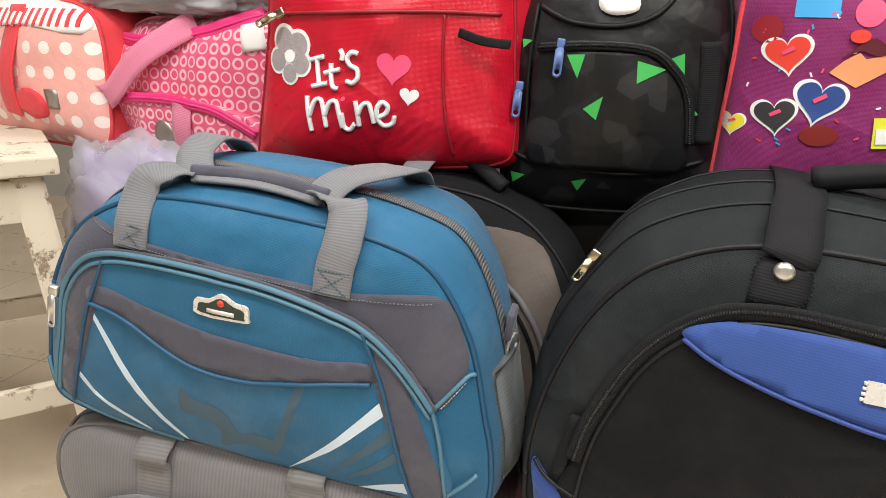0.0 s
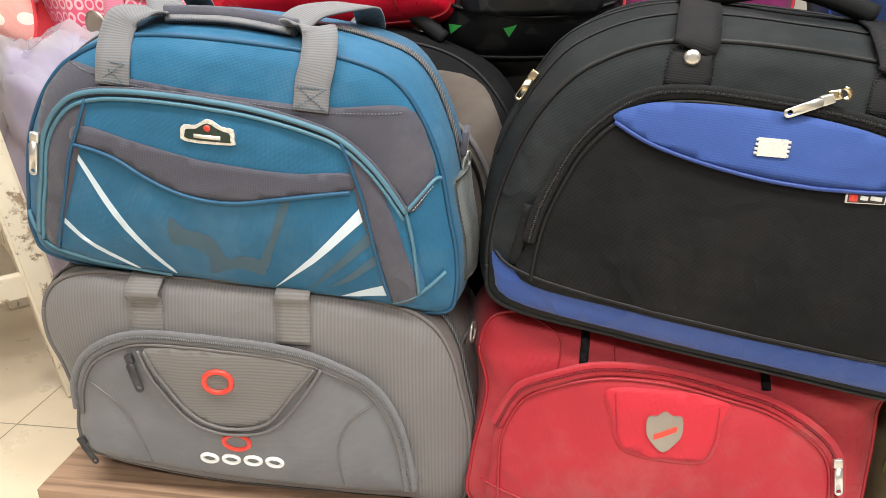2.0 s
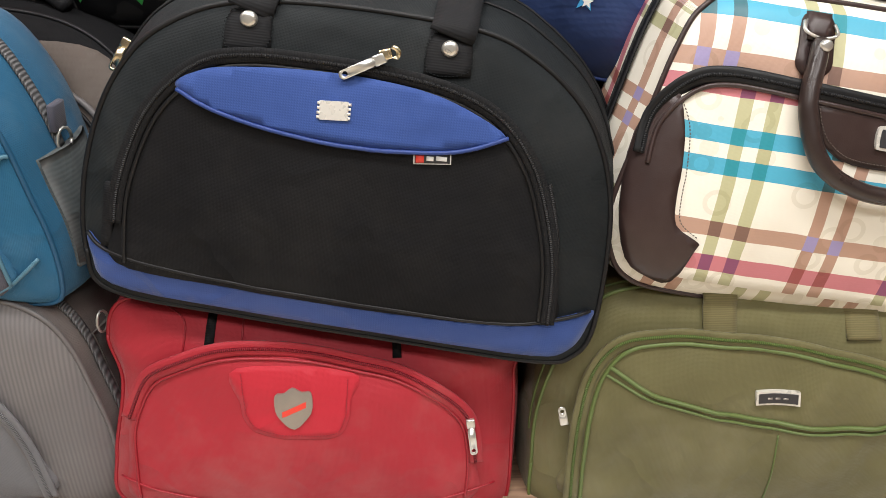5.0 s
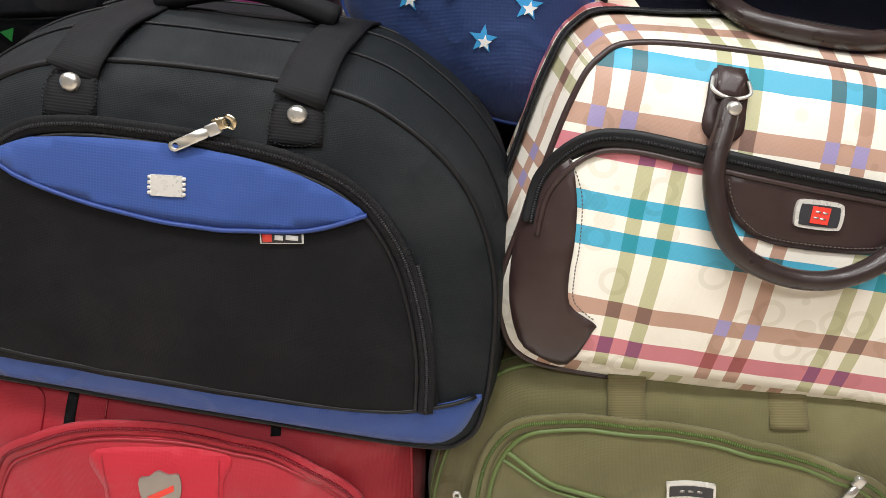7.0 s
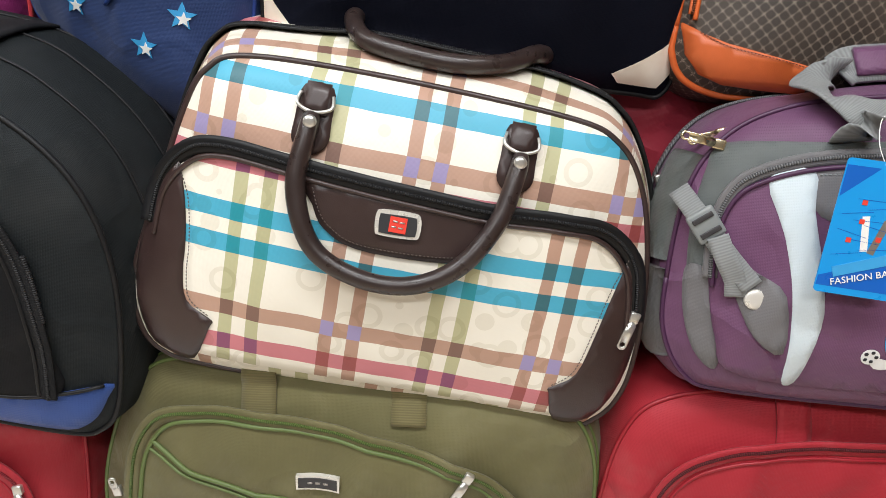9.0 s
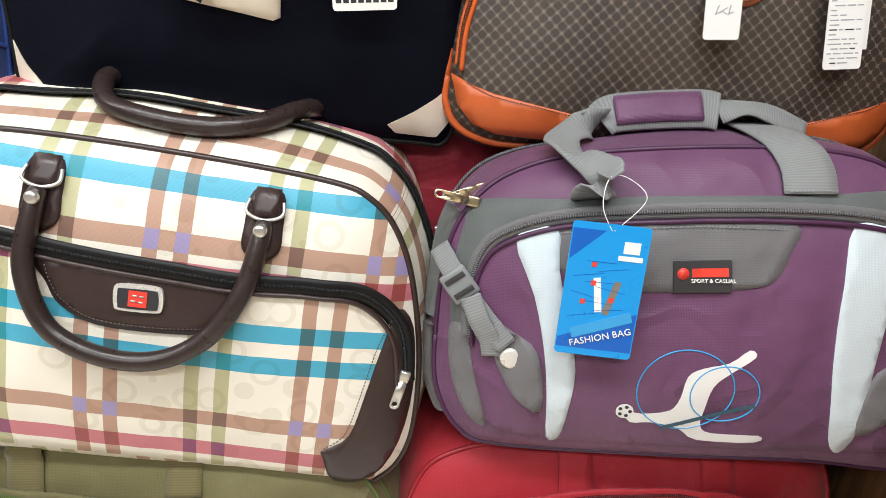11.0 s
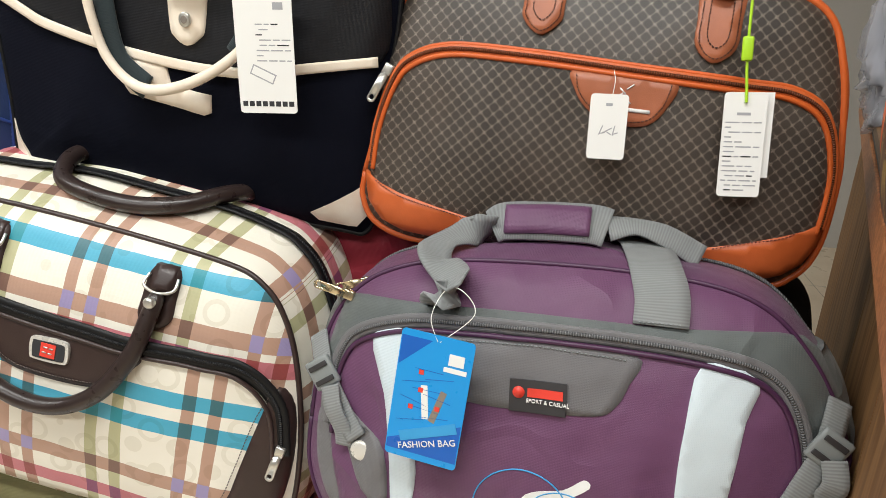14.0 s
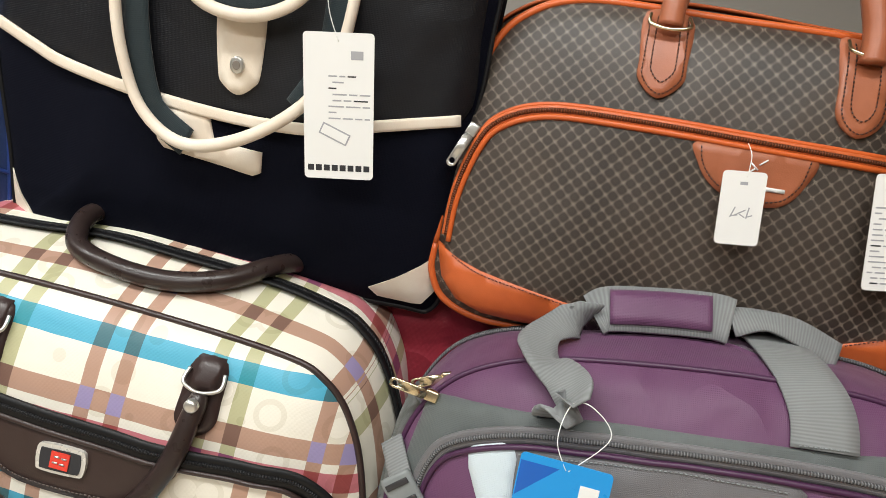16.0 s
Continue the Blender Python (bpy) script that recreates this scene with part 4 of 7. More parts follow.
# ---- upper row of the front stack ----
blue = Bag("duffel_bag", face_pose(-0.417, 0.653, 0.593, 0.5, -5.7, 6.26, 0.997, 0.97),
           [(-30.4, 3.7), (-32.6, -7), (-32.8, -12), (-30.5, -15.4), (-18.8, -16.6), (3.1, -16.4), (19.4, -16.2), (26.2, -15.6), (27.4, -12), (26.8, -6), (25.5, -1), (22.8, 8.3), (18.3, 15.5), (12.9, 18), (3, 18.8), (-11.4, 18.5), (-18.7, 16.8), (-25.5, 12.2)],
           0.19, "blue and slate duffel with webbing handles on the grey one", M_BLUE, M_BLUE, 0.03, 0.015, 0.003, 2.2, M_PIPE_BLUE, 0.0035, back_lift=0.004)
blue.patch("slate_yoke", [(-28.5, 7.5), (-24.6, 13.2), (-15.1, 12.8), (-4.4, 12.3), (9.6, 12.3), (19.4, 13), (23, 7.6), (23.6, 3.8), (21.1, -0.6), (16, 5), (10, 9), (0, 11), (-12, 11), (-22, 9), (-26, 5), (-28, -1), (-29.6, -1)], M_SLATE, 0.003)
arc = [(-30.8, -11.6), (-29.9, -7), (-28.8, -2.3), (-27.3, 3.7), (-24.6, 7.9), (-21.1, 10.2), (-14.6, 11.4), (-4.4, 11.6), (4, 10.9), (11, 9.3), (16.1, 5.5), (20.7, -0.5)]
blue.patch("front_pocket", arc + [(22.4, -7), (23.2, -13.6), (10, -15.2), (-10, -15.2), (-26, -14)], M_BLUE, 0.007, "blue front pocket")
for k, r, mt in ((0.0, 0.0036, M_PIPE_TEAL), (1.1, 0.0026, M_PIPE_TEAL)):
    blue.seam([(p[0] * (1 - k * 0.012) + 0.1 * k, p[1] - k * 0.85) for p in arc], mt, r, 0.009)
blue.zipper([(p[0], p[1] - 0.1) for p in arc[1:]], M_SLATE, M_TEETH_GREY, 0.012, 0.0065)
blue.seam([(20.7, -0.5), (23.6, 3.6), (24.6, 4.0)], M_PIPE_TEAL, 0.0026, 0.005)
blue.seam([(20.7, -0.5), (22, -5), (23.4, -13)], M_PIPE_TEAL, 0.0026, 0.008)
blue.patch("slate_band", [(-20.7, 9.4), (-21.4, 5.6), (-23, 0), (-26, -8), (-27.9, -13.2), (-29.8, -11.3), (-28.4, -5), (-26.6, 3), (-24, 7.4)], M_SLATE, 0.0085)
blue.patch("slate_band", [(12.6, 8.4), (16.2, 4.6), (18.6, 0), (20.8, -5.4), (23.2, -12.9), (19.6, -14.5), (16.9, -6.4), (14.4, 0.9)], M_SLATE, 0.0085)
blue.seam([(-20.6, 9.6), (-22, 5.6), (-23.5, 1.8), (-25.8, -6), (-27.9, -13.4)], M_PIPE_BLUE, 0.0024, 0.0098)
blue.seam([(12.2, 8.4), (15, 1.5), (17.2, -6.4), (19.6, -14.4)], M_PIPE_BLUE, 0.0024, 0.0098)
blue.patch("slate_wave", [(-21.9, 6), (-13.3, 4.8), (-4.4, 3.7), (5.3, 3.5), (13.3, 4.3), (13.6, 1.9), (6.7, 0.5), (-1, -1.5), (-6.4, -1.5), (-12.4, 0.1), (-17.5, 2.5), (-23, 3.5)], M_SLATE, 0.0088, steps=4)
blue.seam([(-23, 3.3), (-17.5, 2.4), (-12.4, 0), (-6.4, -1.6), (-1, -1.6), (6.7, 0.4), (13.6, 1.8)], M_PIPE_BLUE, 0.0028, 0.0098)
blue.patch("badge", [(-7.9, 7.2), (-7.6, 8.2), (-6, 8.4), (-4.4, 9.4), (-2.7, 8.6), (-1.2, 8.4), (-1.0, 7), (-1.4, 6.4), (-7.3, 6.2)], M_PALE, 0.0102, "metal badge with dark centre", steps=3, grid=0.008)
blue.patch("badge_inlay", [(-7.3, 7.2), (-7.1, 7.8), (-5.9, 8), (-4.4, 8.9), (-2.8, 8.2), (-1.6, 7.9), (-1.5, 7), (-1.8, 6.7), (-6.9, 6.6)], plain("dark_green_enamel", (38, 52, 46), 0.3), 0.0109, steps=3, grid=0.008)
blue.patch("badge_mark", disc_pts(-0.0435, 0.083, 0.0042, 10), M_RED_PRINT, 0.0116, raw=True, steps=2)
blue.patch("badge_mark", rect_pts(-0.044, 0.0715, 0.034, 0.005, 1), M_PALE, 0.0116, raw=True, curved=False)
for pts, mt in (([(-23.4, 2.7), (-19.8, -4.2), (-15.6, -10), (-11.6, -14.6), (-11.2, -14.3), (-15, -9.4), (-18.9, -3.8), (-22.8, 2.5)], M_PRINT_WHITE), ([(-26.9, -8.6), (-22, -12.2), (-17, -14.9), (-16.6, -14.6), (-22, -11.4), (-26.5, -8)], M_PRINT_WHITE),
                ([(14.8, -0.4), (15.6, -1.9), (9, -9.5), (3, -15.3), (8.6, -8.6)], M_PRINT_WHITE), ([(18.9, -11.6), (19.1, -13.5), (15, -14.6), (12.5, -15), (15, -13.6)], M_PRINT_WHITE),
                ([(16.9, -2.6), (17.4, -4.6), (12, -10.5), (8.1, -14.5), (12, -9)], M_PRINT_GREY), ([(17.8, -6.2), (18, -8), (14, -11.8), (10.5, -14), (14, -10.5)], M_PRINT_GREY), ([(4.8, -0.8), (6, -0.6), (3.6, -8), (2.5, -11.6), (0.9, -11.9), (3, -7)], M_PRINT_GREY),
                ([(-10.2, -5), (-8.4, -6.6), (-6, -7), (-4.2, -8.1), (-3.1, -10.7), (-1, -10), (1.7, -10.3), (2, -13.1), (-1, -12.2), (-3.6, -13), (-5.8, -14), (-5.6, -11), (-8, -9.4), (-10.6, -9.1)], M_PRINT_GREY)):
    blue.patch("print", pts, mt, 0.0076, curved=len(pts) > 5, thick=0.0004, steps=3)
blue.seam([(-33, -9.2), (-30.8, -12.6), (-27.9, -14), (-20, -15.1), (-11.8, -15.6)], M_PIPE_TEAL, 0.003, 0.006)
blue.seam([(19.8, -15), (23, -13.2), (26.6, -9.4)], M_PIPE_TEAL, 0.0028, 0.006)
blue.puller(-0.286, 0.031, -100, 0.05, M_STEEL, 0.014)
for hu in (-16.9, 8.3):
    u = hu / 100
    into = 0.03 if hu < 0 else -0.03
    blue.strap("front_strap", [blue.at(u, 0.118, 0.005), blue.at(u, 0.15, 0.006), blue.at(u - into * 0.1, 0.176, 0.012), blue.top(u + into * 0.1, 0.04, 0.022), blue.top(u + into * 0.8, 0.12, 0.018), blue.top(u + into * 1.6, 0.17, 0.010)],
               X1, 0.043, M_WEB_GREY, 0.0028)
    blue.strap("back_strap", [blue.top(u + into * 1.5, 0.18, 0.012), blue.top(u + into * 0.9, 0.34, 0.022), blue.top(u + 0.02, 0.58, 0.03), blue.top(u + 0.025, 0.8, 0.02), blue.top(u + 0.025, 0.96, 0.0)], X1, 0.043, M_WEB_GREY, 0.0028)
blue.rope("handle_wrap", [blue.top(-0.125, 0.16, 0.010), blue.top(-0.04, 0.2, 0.012), blue.top(0.045, 0.17, 0.009)], lambda t: 0.011 + 0.004 * abs(t - 0.5), M_SLATE, squash=0.55)
blue.strap("wrap_edge", [blue.top(-0.12, 0.12, 0.010), blue.top(-0.04, 0.15, 0.011), blue.top(0.04, 0.13, 0.009)], Vector((0, 1, 0.3)), 0.012, M_WEB_GREY, 0.004)
p, d = blue.round_path(0.42, 0.002, 0.02)
blue.part("top_zip", *ribbon_mesh(p, [Vector((0, 1, 0))] * len(p), 0.018, 0.003)[:2], M_TEETH_GREY)
blue.part("strap_ring", *tube_mesh([Vector((0.272 + 0.004 * math.cos(a / 2), 0.125 + 0.012 * math.cos(a * 0.524), 0.03 + 0.018 * math.sin(a * 0.524))) for a in range(13)], 0.0022)[:2], M_STEEL)
v, f = box_mesh((0.262, 0.108, 0.045), (0.271, 0.142, 0.082), 0.003)
blue.part("ring_tab", v, f, M_SLATE)

blue.side_panel("mesh_pocket", M_NET, -0.13, 0.03, 0.14, 0.86, label="grey net side pocket")
gray.side_panel("end_panel", M_GREY_SHADED, -0.12, 0.09, 0.14, 0.86)
gray.part("strap_ring", *tube_mesh([Vector((0.285 + 0.003 * math.cos(a / 2), 0.085 + 0.011 * math.cos(a * 0.524), 0.105 + 0.016 * math.sin(a * 0.524))) for a in range(13)], 0.002)[:2], M_STEEL)

black = Bag("duffel_bag", face_pose(0.233, 0.661, 0.593, -2.7, 5.2, 7.2, 1.035, 0.985),
            [(-30.9, -13.8), (-31, -5.4), (-29.2, 3.2), (-26.2, 9.6), (-22, 14), (-14.9, 17.4), (-3.3, 18.6), (11.7, 18), (18.8, 15.5), (24.8, 10.7), (28.5, 4.1), (30.3, -4.1), (30.6, -16), (28.8, -20.6), (24.1, -22), (6.8, -21.4), (-14.1, -20.4), (-28.2, -19)],
            0.27, "black duffel with royal blue lens panel and blue base band", M_BLACKGREEN, M_BLACKGREEN, 0.03, 0.025, 0.0035, 5.5, M_PIPE_BLACK, 0.0035, back_lift=0.055)
arc = [(-27, -15.4), (-26.9, -10), (-26.2, -4.8), (-23.8, 2.6), (-20.7, 7.3), (-16.6, 10.6), (-11.8, 11.8), (-5.3, 12), (3.3, 11.7), (10.9, 10.5), (16.4, 7.8), (20.4, 3), (23, -3.5), (24.5, -10), (25, -16.6)]
black.patch("front_pocket", arc + [(6.4, -17.6), (-14, -16.8)], M_BLACK, 0.007, "matt black front pocket")
black.zipper(arc[1:], M_BLACKWEB, M_TEETH_BLACK, 0.017, 0.0095)
black.seam([(p[0] * 0.955, p[1] * 0.95 - 0.5) for p in arc], M_PIPE_BLACK, 0.0024, 0.0085)
black.patch("lens_panel", [(-19.8, 7.4), (-17.2, 9.4), (-13.6, 10.3), (-5.2, 11), (3.4, 10.8), (10.4, 9.5), (16.8, 6.2), (13, 4.6), (8.6, 3.7), (0.4, 3.3), (-7.2, 3.8), (-14.7, 5.2)], M_ROYAL, 0.0115, "royal blue lens panel")
black.seam([(-19.6, 7.0), (-14.7, 5), (-7.2, 3.6), (0.4, 3.1), (8.6, 3.5), (13, 4.4), (17, 6.2)], M_PIPE_ROYAL, 0.0026, 0.0122)
black.patch("base_band", [(-31, -12.4), (-27.4, -14.4), (-14.2, -16.1), (6.4, -17.1), (20.6, -17.2), (30.2, -14.9), (30.4, -17), (28.6, -20.6), (24.1, -21.9), (6.8, -21.3), (-14.1, -20.3), (-28, -18.9), (-30.6, -15.6)], M_ROYAL, 0.004, "royal blue base band", steps=4)
black.seam([(-31, -12.4), (-27.4, -14.3), (-14.2, -16), (6.4, -17), (20.6, -17.1), (30.3, -14.8)], M_PIPE_BLACK, 0.0025, 0.006)
black.patch("silver_plate", rect_pts(-0.0225, 0.0695, 0.031, 0.021, 4), M_PALE, 0.0138, "pale silver plate", curved=False, raw=True, grid=0.008)
for k in range(4):
    for sx in (-1, 1):
        black.patch("plate_point", rect_pts(-0.0225 + sx * 0.0165, 0.0615 + k * 0.0052 + sx * 0.001, 0.0035, 0.003, 4), M_PALE, 0.0138, curved=False, raw=True, grid=0.01)
black.patch("woven_label", rect_pts(0.0892, 0.0285, 0.042, 0.0135, 6), M_WHITE, 0.0098, "small woven label", curved=False, raw=True, grid=0.01)
black.patch("label_ground", rect_pts(0.0892, 0.0285, 0.039, 0.0112, 6), M_INK_BLACK, 0.0106, curved=False, raw=True, grid=0.01)
black.patch("label_mark", rect_pts(0.0755, 0.0272, 0.009, 0.0095, 6), M_RED_PRINT, 0.0113, curved=False, raw=True, grid=0.01)
for lu, lw in ((0.0868, 0.008), (0.0995, 0.012)):
    black.patch("label_bar", rect_pts(lu, 0.0285 + (lu - 0.0892) * 0.1, lw, 0.005), M_WHITE, 0.0113, curved=False, raw=True, grid=0.01)
for hu in (-12.5, 9.4):
    u = hu / 100
    black.patch("strap_base", [(hu - 2.6, 11.8), (hu - 2.4, 16.8), (hu + 2.4, 17.2), (hu + 2.6, 12.4)], M_BLACKWEB, 0.003, curved=False)
    black.stud(u, 0.156 if hu < 0 else 0.152, 0.0095, M_STEEL, 0.006, "snap_button")
    black.strap("web_strap", [black.at(u, 0.165, 0.006), black.at(u + 0.003, 0.178, 0.016), black.top(u + 0.006, 0.12, 0.014), black.top(u + 0.012, 0.3, 0.008), black.top(u + 0.016, 0.6, 0.004), black.top(u + 0.02, 0.95, 0.0)], X1, 0.05, M_BLACKWEB, 0.004)
black.rope("handle_roll", [black.top(-0.1, 0.45, 0.012), black.top(0.0, 0.45, 0.035), black.top(0.1, 0.45, 0.014)], 0.014, M_BLACKWEB)
for tt in (0.25, 0.5, 0.75):
    p, d = black.round_path(tt, 0.001, -0.02)
    black.part("top_seam", *tube_mesh(p, 0.0022, 5)[:2], M_PIPE_BLACK)
black.puller(0.02, 0.131, 210, 0.042, M_STEEL, 0.016)
black.puller(0.028, 0.138, 20, 0.012, M_GOLD, 0.018, wide=0.016)
black.seam([(22.4, 1.3), (23.6, -2.4), (24.6, -6.5)], M_TEETH_BLACK, 0.003, 0.0095, "side_zip")
black.patch("velcro_tab", [(-28.2, -5.3), (-27, -5.2), (-27.6, -13.6), (-29, -13.6)], M_BLACKWEB, 0.006, curved=False)
p, d = black.round_path(0.3, 0.002, -0.05)
j = min(range(len(p)), key=lambda i: abs(p[i][2] - 0.10) + (9 if p[i][0] > 0 else 0))
black.puller(0, 0, 245, 0.035, M_GOLD, at=p[j] + d[j] * 0.006)

pl = Bag("duffel_bag", face_pose(0.8706, 0.672, 0.5886, -0.9, 8.8, 9.1, 1.044, 1.009),
         [(-28.1, -8.7), (-27.2, -14), (-24.6, -17.4), (-19, -18.5), (-3.6, -18.4), (21.4, -18), (26.4, -16.6), (28.8, -11.6), (28.6, -3), (27, 5.3), (24.6, 12), (21, 16.3), (15, 17.9), (-4.2, 18.3), (-18.5, 17.6), (-22.6, 15.4), (-24.4, 11), (-26, 3)],
         0.24, "cream plaid travel bag with dark brown trim and curved handles", M_PLAID_TOP, M_PLAID_SIDE, 0.035, 0.02, 0.0035, 3.4, M_DARKBROWN, 0.0036, sink=-0.05, back_lift=0.05)
arc = [(-27.2, -3), (-26.6, 2.1), (-23.7, 6.2), (-19.8, 7.5), (-12.2, 7.2), (-1.9, 6.6), (9.4, 6.2), (17, 6.5), (22.4, 6), (26.4, 2.4), (28, -4)]
pl.patch("front_pocket", arc + [(27.8, -11), (25.6, -16), (21, -17.2), (-3.6, -17.6), (-19, -17.6), (-24, -16.6), (-26.6, -13), (-27.2, -8.7)], M_PLAID_LOW, 0.007, "plaid front pocket")
pl.patch("corner_patch", [(-25, 5), (-23.3, 1), (-22.6, -4), (-22.5, -7.5), (-21.8, -10.9), (-19.2, -12.4), (-18.6, -12.9), (-18.9, -13.6), (-20.5, -18.4), (-23.4, -18.2), (-26.2, -16.4), (-28.2, -10), (-27.8, -0.5)], M_DARKBROWN, 0.009, "dark brown corner patch", steps=3)
pl.patch("corner_patch", [(25.9, 4.3), (24.7, -0.2), (23.6, -6.4), (22.6, -11.2), (20.4, -13.0), (19.8, -13.5), (20.1, -14.2), (21.7, -18), (26, -17.2), (28.4, -12), (29, -5), (28, 1.9)], M_DARKBROWN, 0.009, "dark brown corner patch", steps=3)
pl.zipper(arc, M_PIPE_BLACK, M_TEETH_BLACK, 0.02, 0.010)
pl.seam([(p[0] * 0.97, p[1] - 1.1) for p in arc], M_DARKBROWN, 0.003, 0.010)
pl.patch("centre_patch", [(-10.4, 6), (-9.4, 3.4), (-7.9, 1.1), (-4.2, -0.5), (3.3, -0.4), (7.6, 0.4), (9.4, 2.9), (9.9, 5.2), (0, 5.6)], M_DARKBROWN, 0.0095, "dark brown centre patch", steps=4)
pl.patch("plaque", [(-2.6, 2.2), (-2.7, 4.0), (-2.0, 4.5), (1.2, 4.6), (2.0, 4.1), (2.1, 2.3), (1.4, 1.8), (-2.0, 1.7)], M_PALE, 0.0135, "steel plaque with red enamel", steps=3, grid=0.008)
pl.patch("plaque_inlay", [(-2.2, 2.3), (-2.3, 3.9), (-1.8, 4.1), (1.1, 4.2), (1.6, 3.9), (1.7, 2.4), (1.2, 2.1), (-1.8, 2.0)], M_INK_BLACK, 0.0145, steps=3, grid=0.008)
pl.patch("plaque_enamel", rect_pts(-0.003, 0.0315, 0.018, 0.017), M_RED_PRINT, 0.0155, curved=False, raw=True, grid=0.008)
for a, b in ((-0.006, 0.035), (0.0, 0.0285), (-0.007, 0.029), (0.001, 0.0345)):
    pl.patch("plaque_mark", rect_pts(a, b, 0.005, 0.0016), M_STEEL, 0.0161, curved=False, raw=True)
for hu in (-10.9, 10.8):
    pl.patch("handle_tab", [(hu - 1.5, 15.6), (hu - 1.9, 12), (hu - 1.8, 9.6), (hu, 8.4), (hu + 1.8, 9.6), (hu + 1.9, 12), (hu + 1.5, 15.6)], M_DARKBROWN, 0.004, steps=4)
    pl.patch("tab_fold", [(hu - 1.25, 16), (hu - 1.25, 12.8), (hu + 1.25, 12.8), (hu + 1.25, 16)], M_DARKBROWN, 0.0085, curved=False)
    ring = pl.rope("handle_ring", [pl.at((hu - 1.7) / 100, 0.148, 0.006), pl.at((hu - 1.75) / 100, 0.136, 0.012), pl.at(hu / 100, 0.13, 0.013), pl.at((hu + 1.75) / 100, 0.136, 0.012), pl.at((hu + 1.7) / 100, 0.148, 0.006)], 0.0019, M_STEEL, sides=8)
    pl.stud(hu / 100, 0.1215, 0.0068, M_STEEL, 0.0255, "rivet")
pl.rope("front_handle", [pl.at(-0.109, 0.128, 0.011), pl.at(-0.111, 0.11, 0.015), pl.at(-0.113, 0.05, 0.02), pl.at(-0.086, -0.008, 0.024), pl.at(-0.034, -0.032, 0.026), pl.at(0.022, -0.029, 0.026), pl.at(0.068, 0.001, 0.024), pl.at(0.098, 0.055, 0.02), pl.at(0.108, 0.11, 0.015), pl.at(0.109, 0.128, 0.011)],
        lambda t: 0.0105 - 0.003 * (2 * abs(t - 0.5)) ** 8, M_HANDLE, "dark brown rolled leather handle", sides=12)
pl.rope("back_handle", [pl.top(-0.088, 0.56, 0.0), pl.top(-0.096, 0.5, 0.016), pl.top(-0.098, 0.34, 0.02), pl.top(-0.078, 0.17, 0.016), pl.top(-0.03, 0.1, 0.015), pl.top(0.03, 0.1, 0.015), pl.top(0.08, 0.19, 0.016), pl.top(0.116, 0.36, 0.02), pl.top(0.132, 0.5, 0.016), pl.top(0.13, 0.58, 0.0)], 0.0112, M_HANDLE, "dark brown rolled leather handle", sides=12)
p, d = pl.round_path(0.36, 0.003, -0.02)
zt = pl.part("top_zip", *ribbon_mesh(p, [Vector((0, 1, 0))] * len(p), 0.03, 0.003)[:2], M_PIPE_BLACK)
pl.part("zip_teeth", *tube_mesh([a + b * 0.002 for a, b in zip(p, d)], 0.0026, 6)[:2], M_TEETH_BLACK, under=zt)
j = min(range(len(p)), key=lambda i: abs(p[i][2] - 0.115) + (9 if p[i][0] < 0 else 0))
pl.puller(0, 0, -62, 0.05, M_STEEL, at=p[j] + d[j] * 0.014 + Vector((0, -0.004, 0)), wide=0.016)
j = min(range(len(p)), key=lambda i: abs(p[i][2] - 0.0) + (9 if p[i][0] > 0 else 0))
pl.puller(0, 0, -95, 0.03, M_GOLD, at=p[j] + d[j] * 0.008)
pl.puller(0, 0, -100, 0.036, M_STEEL, at=pl.at(0.277, -0.035, 0.012))

pu = Bag("duffel_bag", face_pose(1.437, 0.613, 0.619, -8, 13.8, -3.4, 1.0, 0.993),
         [(-24.8, -2.3), (-24.8, -8.5), (-22.4, -13.5), (-17.7, -15.4), (0.4, -16.6), (16.2, -17.2), (27, -18.1), (31, -14.5), (32.6, -7.6), (31, 2.7), (27.2, 10.8), (21, 16.1), (9.6, 17.8), (-7.2, 17.6), (-15.6, 15.9), (-20.6, 12.4), (-23.4, 6.9)],
         0.2, "purple and charcoal sports duffel with silver flashes and hang tag", M_PURPLE, M_PURPLE, 0.05, 0.02, 0.0042, 6.3, M_PURPLE_PIPE, 0.003, sink=0.05)
pu.patch("charcoal_yoke", [(-22.4, 9.6), (-20.8, 12), (-10.3, 12.2), (1, 12.4), (12.6, 12.2), (27.6, 11.8), (31, 4.5), (31.4, -2), (29, -4), (27.2, 3), (24.6, 7.6), (18.5, 9.8), (6.8, 10.4), (-4.7, 10.2), (-12.6, 9.9), (-18.3, 8.2), (-21, 5), (-22.2, -4), (-24, -5), (-24, 3)], M_YOKE, 0.003, steps=4)
pu.patch("charcoal_corner", [(-24.2, -2), (-21.6, -3), (-20.4, -9), (-20.6, -14), (-23, -12), (-24.4, -7)], M_CHAR, 0.004)
pu.patch("charcoal_corner", [(31.4, -2), (29.8, -4.6), (28.6, -9), (28, -15.6), (29.4, -16.4), (31, -13), (32, -7.6)], M_CHAR, 0.004)
arc = [(-22.1, -3), (-21.9, 2.2), (-20.7, 6.2), (-18.3, 8.6), (-12.6, 10.4), (-4.7, 10.9), (6.8, 11), (18.5, 10.2), (24.6, 8), (27.3, 3), (28, -5), (27.7, -15)]
pu.patch("front_pocket", arc + [(16, -16.4), (0, -15.8), (-18, -14.4), (-21, -10)], M_PURPLE, 0.008, "purple front pocket")
pu.zipper(arc, M_CHAR, M_TEETH_GREY, 0.016, 0.010)
pu.seam([(p[0] * 0.985 - 0.05, p[1] - 1.05) for p in arc], M_PURPLE_PIPE, 0.003, 0.010)
